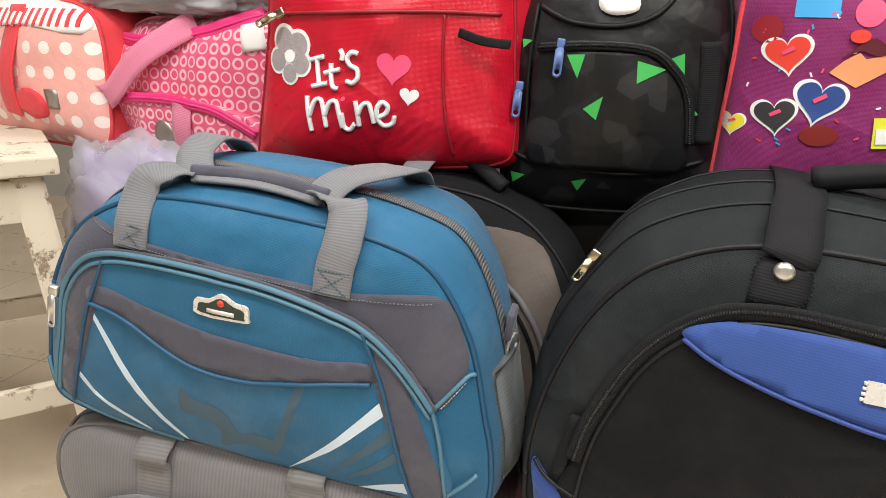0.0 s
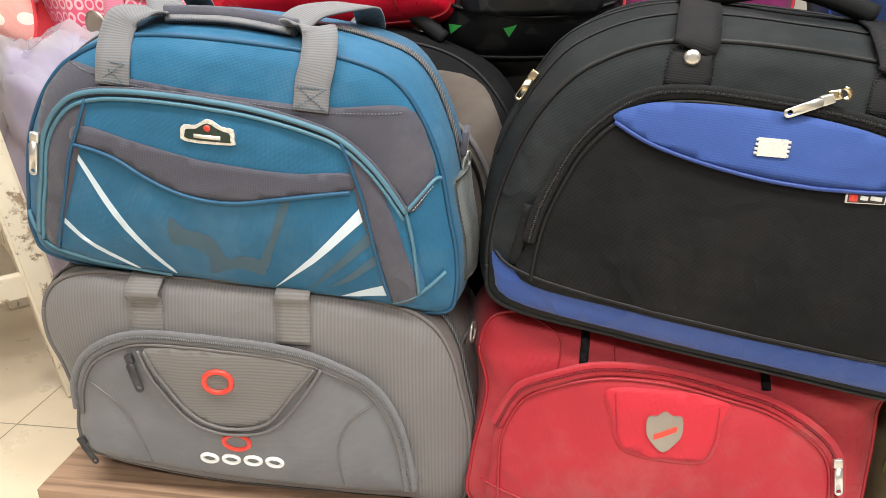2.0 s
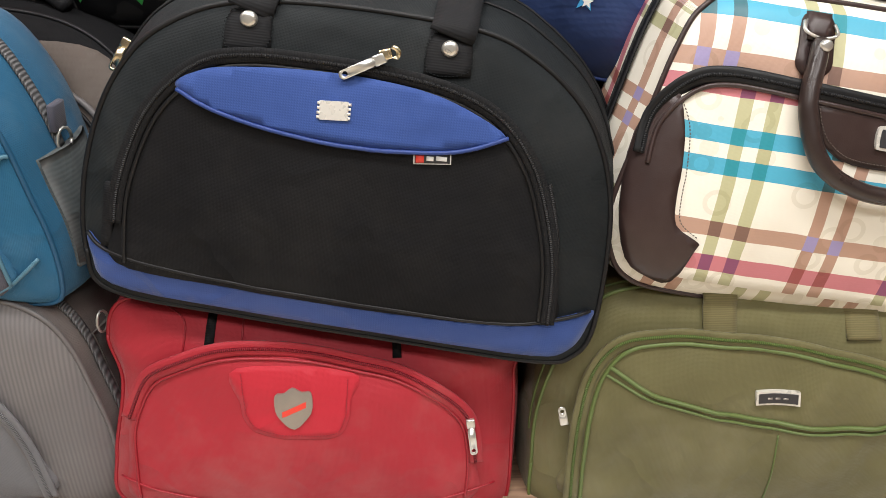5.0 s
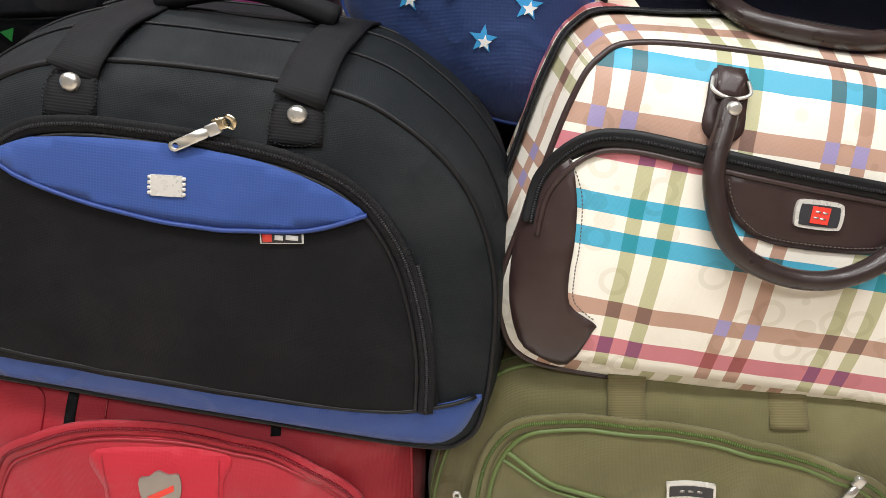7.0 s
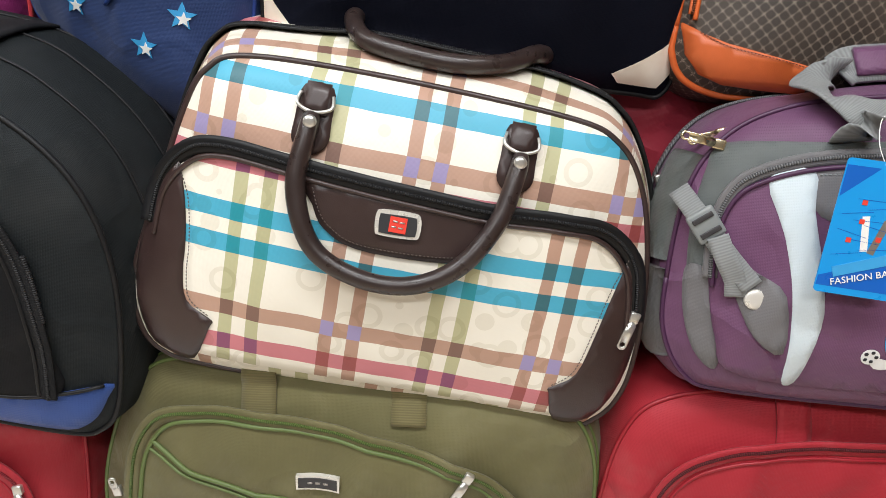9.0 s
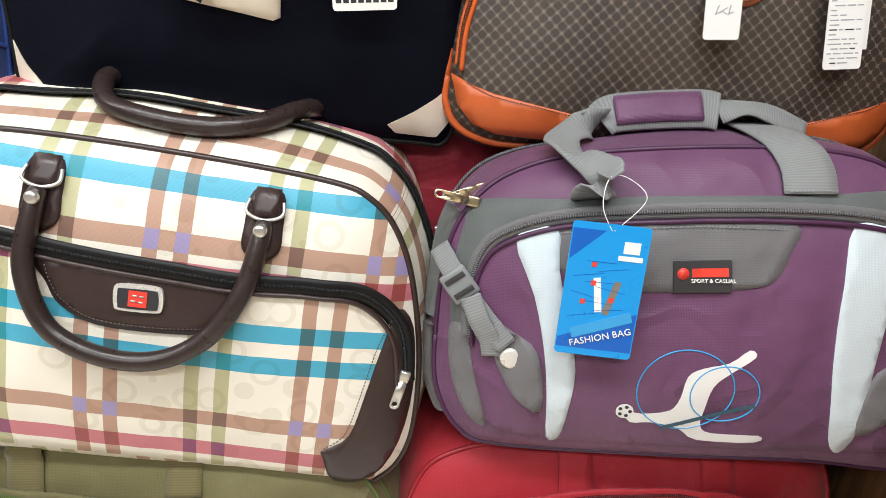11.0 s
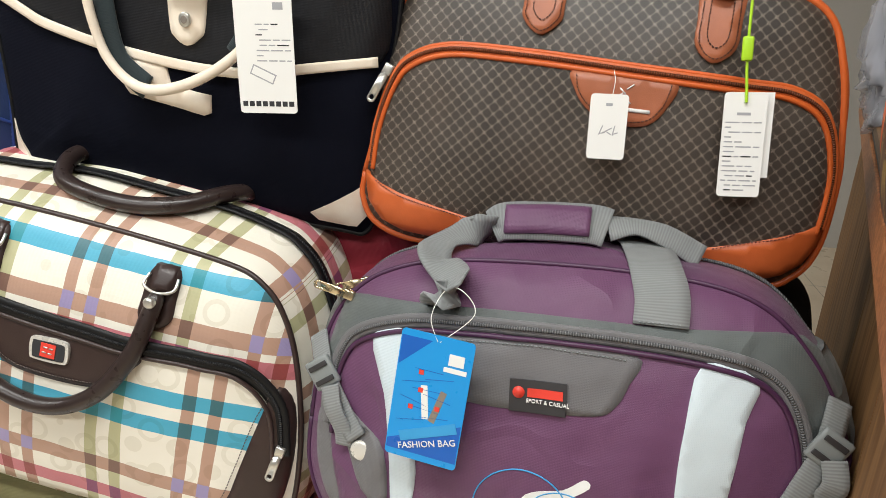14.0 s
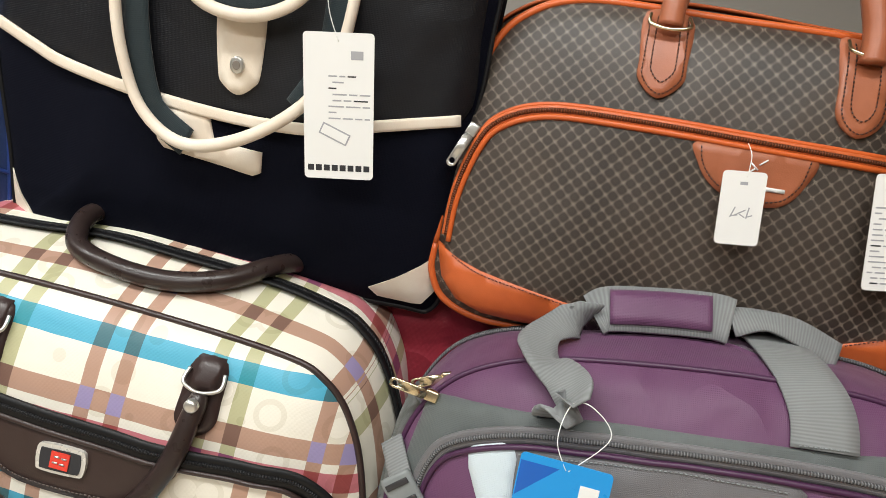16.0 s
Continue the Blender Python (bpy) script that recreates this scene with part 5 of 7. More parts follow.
pu.patch("silver_flash", [(-16.9, 8.3), (-12.6, 9.3), (-12.4, 5), (-11.4, -1), (-10.7, -6.1), (-11.4, -11), (-12.3, -14.8), (-13.6, -14.7), (-13.7, -9), (-14, -3.9), (-15, 2)], M_SILVER_CLOTH, 0.0098, "silver-grey cloth flash", steps=3)
pu.patch("silver_flash", [(17.6, 9.4), (22.9, 8), (21.9, 4), (21.2, -1), (20.3, -7), (19.6, -13), (18.4, -16.6), (16.9, -14.6), (16.1, -9), (15.9, -3.4), (16.3, 3)], M_SILVER_CLOTH, 0.0098, "silver-grey cloth flash", steps=3)
pu.patch("label_yoke", [(-12.4, 9.4), (0, 10), (11.2, 9.6), (10.8, 6.6), (9.6, 4.2), (7.6, 3.1), (0.8, 2.7), (-5, 2.8), (-11.8, 4.4)], M_CHAR, 0.0093, steps=4)
lab = pu.patch("rubber_label", rect_pts(0.02, 0.043, 0.058, 0.033, 1), M_RUBBER, 0.0125, "dark rubber label", curved=False, raw=True, grid=0.008)
pu.patch("label_mark", disc_pts(0.0005, 0.0465, 0.0062, 10), M_RED_PRINT, 0.0134, raw=True, steps=2)
pu.patch("label_bar", rect_pts(0.0275, 0.0475, 0.036, 0.009, 1), M_RED_PRINT, 0.0134, raw=True, curved=False, grid=0.009)
pu.words("SPORT & CASUAL", 0.0085, 0.0372, 0.0056, M_WHITE, 0.0138)
# white sports print with rings
for cu_, cv_, r_ in ((0.9, -8.4, 5.1), (5.0, -8.8, 3.6)):
    pu.seam([(cu_ + r_ * math.cos(a * 0.2618), cv_ + r_ * 0.95 * math.sin(a * 0.2618)) for a in range(25)], M_STAR_BLUE, 0.0008, 0.0085, "ring_print", steps=3)
pu.patch("print", [(-5.4, -10.8), (-3.6, -11.2), (-0.6, -10.8), (0.4, -9.2), (1.0, -6.6), (2.6, -5.6), (5.2, -5.0), (7.2, -3.6), (7.8, -4.4), (5.4, -6.2), (3.8, -7.8), (3.2, -10.4), (3.0, -12.8), (4.4, -14), (9.4, -14.2), (9.2, -15.2), (3, -15), (0.6, -13.2), (-2.4, -12.4), (-4.6, -12.4)], M_WHITE, 0.0088, "white abstract print", thick=0.0005, steps=3, grid=0.008)
pu.patch("print", disc_pts(-0.053, -0.109, 0.0095, 10), M_WHITE, 0.0092, raw=True, thick=0.0005, steps=2)
for a in range(5):
    pu.patch("print_mark", disc_pts(-0.053 + 0.0058 * math.cos(a * 1.257), -0.109 + 0.0058 * math.sin(a * 1.257), 0.0022, 6), M_INK_BLACK, 0.0098, raw=True, thick=0.0004, steps=1)
pu.patch("print_bar", rect_pts(0.035, -0.116, 0.1, 0.005, 18), M_PRINT_GREY, 0.0094, raw=True, thick=0.0005, curved=False)
# side flaps with eyelets and buckled webbing
for flap, hu, hv, path, sx in (([(-21.3, 0.2), (-17.4, -2.1), (-14.6, -4.4), (-14.3, -11), (-17.3, -9.4), (-19.4, -5)], -17.6, -5.0, [(-18, -3.6), (-20.6, -0.4), (-23, 3), (-25.4, 6.6)], -1),
                               ([(20.3, -7.6), (22.5, -5.6), (25.2, -4), (28.2, -6.9), (24, -11), (19.3, -13.8)], 24.6, -6.4, [(26, -5), (27.6, -2), (29.6, 2), (31, 6)], 1)):
    pu.patch("side_flap", flap, M_CHAR, 0.0115, "charcoal side flap", steps=3)
    pu.stud(hu / 100, hv / 100, 0.0115, M_PALE, 0.0125, "eyelet", dome=0.15)
    pu.stud(hu / 100, hv / 100, 0.0085, M_MESH, 0.0135, "eyelet_mesh", dome=0.1)
    pts = [pu.at(a / 100, b / 100, 0.016) for a, b in path]
    pu.strap("side_strap", pts, Vector((0.8, 0, -0.6 * sx)), 0.024, M_WEB_PALE, 0.003)
    e = pts[2]
    m = Matrix.Translation(e + Vector((0, -0.006, 0))) @ pose(0, 0, 0, 0, -57 * sx, 0)
    v, f = box_mesh((-0.018, -0.004, -0.016), (0.018, 0.004, 0.016), 0.0035, m)
    bk = pu.part("buckle", v, f, M_PLASTIC_GREY)
    for k in (-0.009, 0.009):
        v, f = box_mesh((k - 0.003, -0.006, -0.012), (k + 0.003, -0.0035, 0.012), 0.001, m)
        pu.part("buckle_bar", v, f, M_RUBBER, under=bk)
    tail = [e + Vector((0.004 * sx, -0.012, -0.008)), e + Vector((0.006 * sx, -0.018, -0.03)), e + Vector((0.0, -0.012, -0.05)), e + Vector((0.004 * sx, -0.018, -0.07)), e + Vector((-0.004 * sx, -0.014, -0.092))]
    if sx < 0:
        tail = [e + Vector((0.012, -0.012, -0.012)), e + Vector((0.02, -0.02, -0.035)), e + Vector((0.032, -0.018, -0.06)), e + Vector((0.034, -0.016, -0.078))]
    pu.strap("strap_tail", tail, Vector((0.95, -0.2, 0.2)), 0.023, M_WEB_PALE, 0.003)
pu.side_panel("charcoal_side", M_YOKE, -0.02, 0.105, 0.0, 0.5, False, 0.002, "charcoal side panel")
pu.side_panel("charcoal_side", M_CHAR, -0.14, -0.025, 0.0, 0.42, False, 0.002, "charcoal side panel")
pu.side_panel("charcoal_side", M_YOKE, -0.02, 0.105, 0.0, 0.5, True, 0.002, "charcoal side panel")
# carrying handles with padded grip
mid_left = pu.top(0.0, 0.34, 0.016) + Vector((-0.062, 0.0, 0.0))
pu.strap("front_strap", [pu.at(0.134, 0.124, 0.006), pu.at(0.134, 0.15, 0.006), pu.at(0.128, 0.172, 0.012), pu.top(0.12, 0.2, 0.008), pu.top(0.108, 0.45, 0.012), pu.top(0.075, 0.6, 0.016), pu.top(0.03, 0.55, 0.018)], [X1, X1, X1, X1, Vector((0.8, 0.6, 0)), Vector((0.2, 1, 0)), Vector((0, 1, 0.1))], 0.054, M_WEB_PALE, 0.003)
pu.strap("front_strap", [pu.at(-0.09, 0.124, 0.006), pu.at(-0.092, 0.132, 0.026), pu.at(-0.075, 0.146, 0.04), pu.at(-0.085, 0.158, 0.022), pu.at(-0.11, 0.172, 0.03), pu.top(-0.112, 0.12, 0.016), mid_left], [X1, Vector((1, -0.3, 0.3)), Vector((0.6, -0.2, 0.8)), Vector((0.9, 0.3, 0.4)), Vector((1, 0, -0.4)), X1, Vector((0.5, 0.8, 0))], 0.04, M_WEB_PALE, 0.003)
pu.strap("back_strap", [pu.top(0.04, 0.66, 0.014), pu.top(0.12, 0.76, 0.014), pu.top(0.17, 0.86, 0.012), pu.top(0.18, 0.97, 0.0)], [Vector((0, 1, 0.2)), Vector((0.4, 1, 0)), X1, X1], 0.04, M_WEB_PALE, 0.003)
pu.strap("back_strap", [pu.top(-0.08, 0.5, 0.016), pu.top(-0.115, 0.65, 0.014), pu.top(-0.13, 0.85, 0.01), pu.top(-0.13, 0.97, 0.0)], [Vector((0, 1, 0.2)), Vector((0.4, 1, 0)), X1, X1], 0.04, M_WEB_PALE, 0.003)
mid = pu.top(0.0, 0.34, 0.024) + Vector((0.022, 0, 0))
grip = [mid + Vector(q) for q in ((-0.086, 0.0, -0.010), (-0.07, 0.0, -0.002), (-0.02, 0.0, 0.001), (0.03, 0.0, 0.001), (0.05, 0.0, -0.003))]
flat = Vector((0, 0.5, 0.86))
binding = pu.strap("grip_binding", grip, flat, 0.050, M_WEB_PALE, 0.005)
pu.strap("handle_grip", [q + Vector((0, -0.0042, 0.0024)) for q in grip[1:4]], flat, 0.037, M_PURPLE, 0.008, "purple padded grip")
pu.strap("back_strap", [grip[4], mid + Vector((0.08, 0.006, 0.001)), mid + Vector((0.115, 0.008, -0.008)), mid + Vector((0.155, 0.012, -0.03))], [flat, Vector((0, 0.9, 0.5)), Vector((0.1, 0.7, 0.7)), flat], 0.032, M_WEB_PALE, 0.003)
p, d = pu.round_path(0.55, 0.003, 0.02)
pu.part("top_zip", *ribbon_mesh(p, [Vector((0, 1, 0))] * len(p), 0.016, 0.003)[:2], M_TEETH_GREY)
pu.puller(0, 0, 165, 0.04, M_GOLD, at=Vector((-0.215, 0.05, 0.118)))
pu.puller(0, 0, 195, 0.035, M_GOLD, at=Vector((-0.205, 0.08, 0.13)))


def hang_tag(name, m, w, h, label, material, cord):
    """A card tag in its own frame: x across, z up, its middle at the origin, hanging by a cord from points in that frame."""
    t = Thing(name, m, (0, 0, -h / 2), label, "tag")
    outline = [(-w / 2, -h / 2), (w / 2, -h / 2), (w / 2, h / 2), (-w / 2, h / 2)]
    pts = []
    for i, (x, z) in enumerate(outline):
        sx, sz = (1 if x > 0 else -1), (1 if z > 0 else -1)
        for k in range(5):
            a = radians(90 * i + 180 + 22.5 * k)
            pts.append((x - sx * 0.004 + 0.004 * math.cos(a), z - sz * 0.004 + 0.004 * math.sin(a)))
    n = len(pts)
    verts = [Vector((x, y - 0.004, z)) for y in (0, 0.0012) for x, z in pts]
    faces = [tuple(range(n)), tuple(range(2 * n - 1, n - 1, -1))] + [(j, n + j, n + (j + 1) % n, (j + 1) % n) for j in range(n)]
    card = t.part("card", verts, faces, material, smooth=False)
    if cord:
        v, f, u = tube_mesh(spline(cord, 8), 0.0005, 5)
        t.part("cord", v, f, M_CARD, u)
    return t, card


def tag_bar(t, x, z, w, h, material, turn=0.0, y=-0.0040, name="print_bar"):
    v, f = box_mesh((-w / 2, y - 0.0002, -h / 2), (w / 2, y + 0.0008, h / 2), 0, Matrix.Translation((x, 0, z)) @ pose(0, 0, 0, 0, -turn, 0))
    t.part(name, v, f, material, smooth=False)


def small_print(t, x0, x1, z0, rows, step, seed, y=-0.0040):
    """Rows of short grey bars for print too small to read."""
    rnd = random.Random(seed)
    for r in range(rows):
        x = x0 + rnd.choice((0, 0, 0.004))
        while x < x1 - 0.004:
            w = min(rnd.uniform(0.005, 0.016), x1 - x)
            tag_bar(t, x + w / 2, z0 - r * step, w, 0.0014, M_INK if rnd.random() < 0.93 else M_INK_BLACK, y=y)
            x += w + 0.0022
            if rnd.random() < 0.18:
                break


tag, card = hang_tag("hang_tag", face_pose(1.346, 0.598, 0.657, -8, 10, 4), 0.077, 0.138, "glossy blue card hang tag on a thin cord", M_TAG_BLUE,
                     [(0.0, -0.004, 0.062), (-0.012, 0.0, 0.085), (-0.006, 0.02, 0.11), (0.012, 0.02, 0.112), (0.03, 0.006, 0.095), (0.002, -0.004, 0.062)])
v, f = [Vector((x, -0.00415, z)) for x, z in ((-0.0375, -0.062), (-0.0375, -0.052), (0.0375, -0.02), (0.0375, -0.062))], [(0, 1, 2, 3)]
v += [q + Vector((0, 0.0008, 0)) for q in v]
tag.part("blue_corner", v, f + [(4, 5, 6, 7), (0, 4, 5, 1), (1, 5, 6, 2), (2, 6, 7, 3), (3, 7, 4, 0)], M_TAG_DEEP, smooth=False)
v = [Vector((x, -0.00415, z)) for x, z in ((-0.0375, 0.03), (-0.0375, 0.062), (-0.005, 0.062))]
v += [q + Vector((0, 0.0008, 0)) for q in v]
tag.part("blue_corner", v, [(0, 2, 1), (3, 4, 5), (0, 1, 4, 3), (1, 2, 5, 4), (2, 0, 3, 5)], M_TAG_DEEP, smooth=False)
tag_bar(tag, 0.022, 0.047, 0.016, 0.012, M_WHITE, y=-0.0043)
tag_bar(tag, 0.022, 0.036, 0.024, 0.005, M_WHITE, y=-0.0043)
for x, z, tn, mt in ((-0.004, -0.004, 100, M_CARD), (0.010, -0.006, 76, M_PEWTER)):
    tag_bar(tag, x, z, 0.036, 0.007, mt, tn)
for x, z in ((-0.012, 0.027), (-0.010, 0.008), (-0.018, -0.012), (0.010, -0.008)):
    tag_bar(tag, x, z, 0.005, 0.005, M_RED_PRINT, y=-0.0043)
for k in range(9):
    tag_bar(tag, -0.004 + 0.014 * math.sin(k * 2.1), 0.03 - k * 0.007, 0.03, 0.0006, M_TAG_DEEP, 12 * math.sin(k))
tag_bar(tag, 0.004, -0.035, 0.062, 0.011, M_STAR_BLUE, 22, y=-0.0045)
tcu = bpy.data.curves.new("lettering", "FONT")
tcu.body, tcu.size, tcu.extrude, tcu.resolution_u = "FASHION BAG", 0.0098, 0.0003, 3
tmp = new("lettering_curve", tcu)
tme = bpy.data.meshes.new_from_object(tmp)
bpy.data.objects.remove(tmp)
tm = Matrix.Translation((-0.024, -0.0052, -0.0605)) @ pose(0, 0, 0, 0, -18, 0) @ pose(0, 0, 0, 90, 0, 0)
tag.part("lettering", [tm @ q.co for q in tme.vertices], [tuple(q.vertices) for q in tme.polygons], M_CARD, smooth=False)

# ---- dark bags behind the front stack ----
bb = Bag("duffel_bag", face_pose(-0.355, 0.885, 0.60, -2, 6),
         [(-28, -14), (-28, 4), (-22, 13), (-10, 16.6), (8, 16.6), (19, 13), (26, 4), (27.5, -6), (27, -16), (0, -17)], 0.14, "black and taupe duffel bag wedged behind the blue one", M_BLACK, M_BLACK, 0.04, 0.02, 0.004, 8.2, M_PIPE_BLACK, 0.0035)
bb.patch("taupe_panel", [(-26, 4), (-20, 10), (0, 11.6), (18.6, 11.2), (24.4, 5), (26.4, -5), (25.6, -14), (0, -15), (-25, -13)], M_TAUPE, 0.004)
bb.seam([(-26, -12), (-24, 0), (-12, 6), (10, 6.4), (18, 4), (23, -3), (24.6, -13)], M_GREY_PIPE, 0.005, 0.006)
bb.seam([(-25, -12), (-23, -1), (-12, 4.8), (10, 5), (17.4, 2.8), (21.8, -4), (23.2, -13)], M_PIPE_BLACK, 0.003, 0.006)
bb.rope("handle_roll", [bb.top(-0.04, 0.2, 0.01), bb.top(0.0, 0.3, 0.03), bb.top(0.08, 0.3, 0.034), bb.top(0.15, 0.25, 0.012)], 0.012, M_BLACKWEB)
bb.strap("web_strap", [bb.at(0.02, 0.12, 0.005), bb.at(0.02, 0.155, 0.01), bb.top(0.03, 0.2, 0.02), bb.top(0.06, 0.8, 0.01)], X1, 0.04, M_WEB_GREY)

mar = Bag("duffel_bag", face_pose(1.19, 0.905, 0.655, -6, 8),
          [(-34, -14), (-34, 4), (-28, 13), (-14, 17), (6, 17), (20, 14), (30, 6), (33, -6), (32, -14), (0, -16)], 0.2, "dark maroon duffel bag behind the plaid one", M_MAROON, M_MAROON, 0.04, 0.02, 0.008, 2.9, M_PIPE_BLACK, 0.003)
mar.seam([(-30, -10), (-28, 4), (-14, 11), (8, 11), (22, 7), (28, -8)], M_PIPE_BLACK, 0.003, 0.003)
for bx, by, bz, lab in ((0.30, 0.98, 0.54, "black cloth duffel bag behind the black and blue one"), (1.56, 0.87, 0.585, "dark cloth bag wedged behind the purple duffel")):
    b = Bag("duffel_bag", face_pose(bx, by, bz, -12, 8), [(-24, -14), (-24, 4), (-18, 12), (0, 14), (18, 12), (23, 4), (24, -14), (0, -15)], 0.18, lab, M_BLACK, M_BLACK, 0.04, 0.02, 0.005, bx, M_PIPE_BLACK, 0.003)
    b.seam([(-20, -8), (-18, 3), (0, 7), (18, 3), (20, -8)], M_PIPE_BLACK, 0.003, 0.003)

# platform behind the bags; its black stands for shade in the gaps
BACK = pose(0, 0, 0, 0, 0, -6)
structure(box("back_shelf", (-0.72, 1.06, 0.0), (1.60, 1.6, 0.725), M_SHELF_SHADE, 0.004, BACK), "board platform behind the bags, coloured near-black for the shade in the gaps", "shelf")

# ---- back row ----
mine = Bag("travel_bag", face_pose(-0.42, 0.945, 0.89),
           [(-14, 18), (-14.2, 9.7), (-15.6, 0), (-16.9, -8), (-16, -11), (-4, -11.2), (10, -10), (20.4, -8.6), (22.2, -5), (21.8, 4), (21.4, 12), (20, 19), (3, 21), (-12, 20)],
           0.16, "glossy red satin bag with white lettering and hearts", M_SATIN_RED, M_SATIN_RED, 0.035, 0.03, 0.010, 3.8, M_RED_PIPE, 0.0025)
mine.seam([(-14, 9.8), (-4, 10), (6, 10.3), (13.4, 10.4), (20.6, 10.2)], M_RED_PIPE, 0.003, 0.002, "zip_line")
mine.seam([(13.4, 10), (13.2, 4), (13.6, -2), (14.6, -9)], M_RED_PIPE, 0.0022, 0.002)
mine.puller(-0.108, 0.098, 205, 0.036, M_GOLD, 0.008)


def written(x, y):
    """The slant of the hand lettering on the red bag."""
    return (-6.0 + (x - 548) * 0.0862 - (y - 155) * 0.0035, -0.1 - (y - 155) * 0.0815 + (x - 548) * 0.0075)


for letter in (((545, 109), (557, 107), (570, 105)), ((557, 107), (559, 130), (563, 152)), ((550, 154), (563, 152), (577, 150)),
               ((584, 117), (585, 140), (589, 156), (598, 160)), ((572, 133), (586, 130), (600, 128)), ((601, 95), (605, 103), (604, 113)),
               ((633, 104), (622, 101), (614, 110), (619, 122), (631, 129), (633, 143), (624, 152), (613, 148)),
               ((541, 170), (544, 200), (549, 232)), ((546, 205), (556, 180), (568, 178), (573, 198), (577, 226)), ((575, 205), (584, 184), (596, 182), (601, 202), (606, 228)),
               ((606, 202), (609, 226), (619, 232), (628, 222)), ((631, 182), (634, 204), (636, 226)), ((635, 206), (643, 190), (653, 188), (658, 204), (661, 222)),
               ((668, 212), (680, 207), (684, 195), (675, 187), (667, 197), (668, 216), (678, 228), (691, 224), (694, 212))):
    mine.seam([written(*q) for q in letter], M_WHITE, 0.0036, 0.0025, "lettering")
mine.patch("dot_print", [written(608 + 4 * math.cos(a * 0.785), 178 + 4 * math.sin(a * 0.785)) for a in range(8)], M_HOTPINK, 0.0016, thick=0.0012, steps=2)
mine.patch("heart_print", heart_pts(0.064, 0.030, 0.024, -4), M_HOTPINK, 0.0016, "pink heart print", raw=True, steps=2, thick=0.0012)
mine.patch("heart_print", heart_pts(0.086, -0.008, 0.0135, -8), M_WHITE, 0.0016, "white heart print", raw=True, steps=2, thick=0.0012)
for du, dv, dr in ((-0.106, 0.062, 0.021), (-0.118, 0.034, 0.018), (-0.082, 0.056, 0.020), (-0.078, 0.030, 0.017), (-0.097, 0.016, 0.015)):
    mine.patch("flower_print", disc_pts(du, dv, dr, 10, 1.1), M_CARD, 0.0016, raw=True, steps=2, thick=0.0012)
    mine.patch("flower_print", disc_pts(du, dv, dr * 0.78, 10, 1.1), M_SEQUIN, 0.0024, raw=True, steps=2, thick=0.0012)
mine.patch("flower_print", disc_pts(-0.096, 0.040, 0.009, 10), M_WHITE, 0.0034, raw=True, steps=2, thick=0.0012)
mine.strap("black_strap", [Vector((0.155, 0.0, 0.078)), Vector((0.19, -0.008, 0.068)), Vector((0.225, 0.0, 0.064))], Vector((0, 0, 1)), 0.012, M_BLACKWEB)

pack = Bag("backpack", face_pose(-0.085, 0.972, 0.876, 0, 0, 0, 0.875, 0.875),
           [(-12.4, 15.1), (-14.3, 6.9), (-14.6, -1.6), (-13.6, -12), (-10, -14.6), (-3.5, -15.2), (6, -15), (14, -14), (18, -10), (18.6, 0), (18.6, 8), (17, 18), (10, 26), (-4, 26)],
           0.16, "black backpack with green triangle prints", M_CAMO, M_CAMO, 0.05, 0.02, 0.004, 5.2, M_PIPE_BLACK, 0.0045)
pack.patch("front_pocket", [(-8.6, 8.2), (0, 8.8), (7.5, 8.3), (11, 5.8), (13.3, 1.9), (14.2, -4.3), (14, -9), (5.8, -9.6), (-3.8, -9.8), (-10, -8.6), (-9.6, 0)], M_CAMO, 0.010)
pack.zipper([(-9, 8.6), (0, 9.2), (7.5, 8.6), (11.4, 5.8), (13.7, 1.9), (14.6, -5)], M_PIPE_BLACK, M_TEETH_BLACK, 0.014, 0.0125)
pack.seam([(-14, -7.6), (-8, -9.2), (0, -10), (8, -9.8), (17, -7.6)], M_PIPE_BLACK, 0.004, 0.004)
pack.seam([(-9, 14.6), (-4, 12.4), (3, 12), (8, 13.6), (11, 17)], M_PIPE_BLACK, 0.004, 0.004)
pack.seam([(-9.6, 15), (-10.4, 4), (-10.2, -8)], M_PIPE_BLACK, 0.0035, 0.004)
for tu, tv, s_, a_ in ((-2.9, 6.3, 2.0, -80), (7.8, 5.6, 2.4, 10), (0.5, 0.2, 1.9, 60), (11.9, 6.6, 1.8, -60), (14.3, 0.0, 1.3, 120), (-11.7, -12.2, 1.4, 20), (-1.3, -12.4, 1.4, 40), (-10.8, 9.3, 1.0, 20)):
    pts = [(tu + s_ * math.cos(radians(a_ + k)), tv + s_ * math.sin(radians(a_ + k))) for k in (0, 130, 215)]
    pack.patch("triangle_print", pts, M_GREEN_PRINT, 0.0112 if tv > -9 and tu < 11 else 0.0016, "green triangle print", curved=False, thick=0.002)
for uu, vv in ((-13.2, 9.6), (-5.3, 9.2), (-11.6, 2.6)):
    pack.puller(uu / 100, vv / 100, -95, 0.045, plain("blue_rubber_pull", (92, 116, 170), 0.4), 0.014, wide=0.014)
pack.patch("badge", [(0, 14.2), (2.4, 13.4), (5.4, 14.2), (5, 16.4), (2.4, 16), (-0.2, 16)], M_CARD, 0.006, steps=3)
pack.strap("side_strap", [pack.at(0.16, 0.1, 0.006), pack.at(0.165, 0.03, 0.006), pack.at(0.165, -0.05, 0.006)], X1, 0.03, M_BLACKWEB)

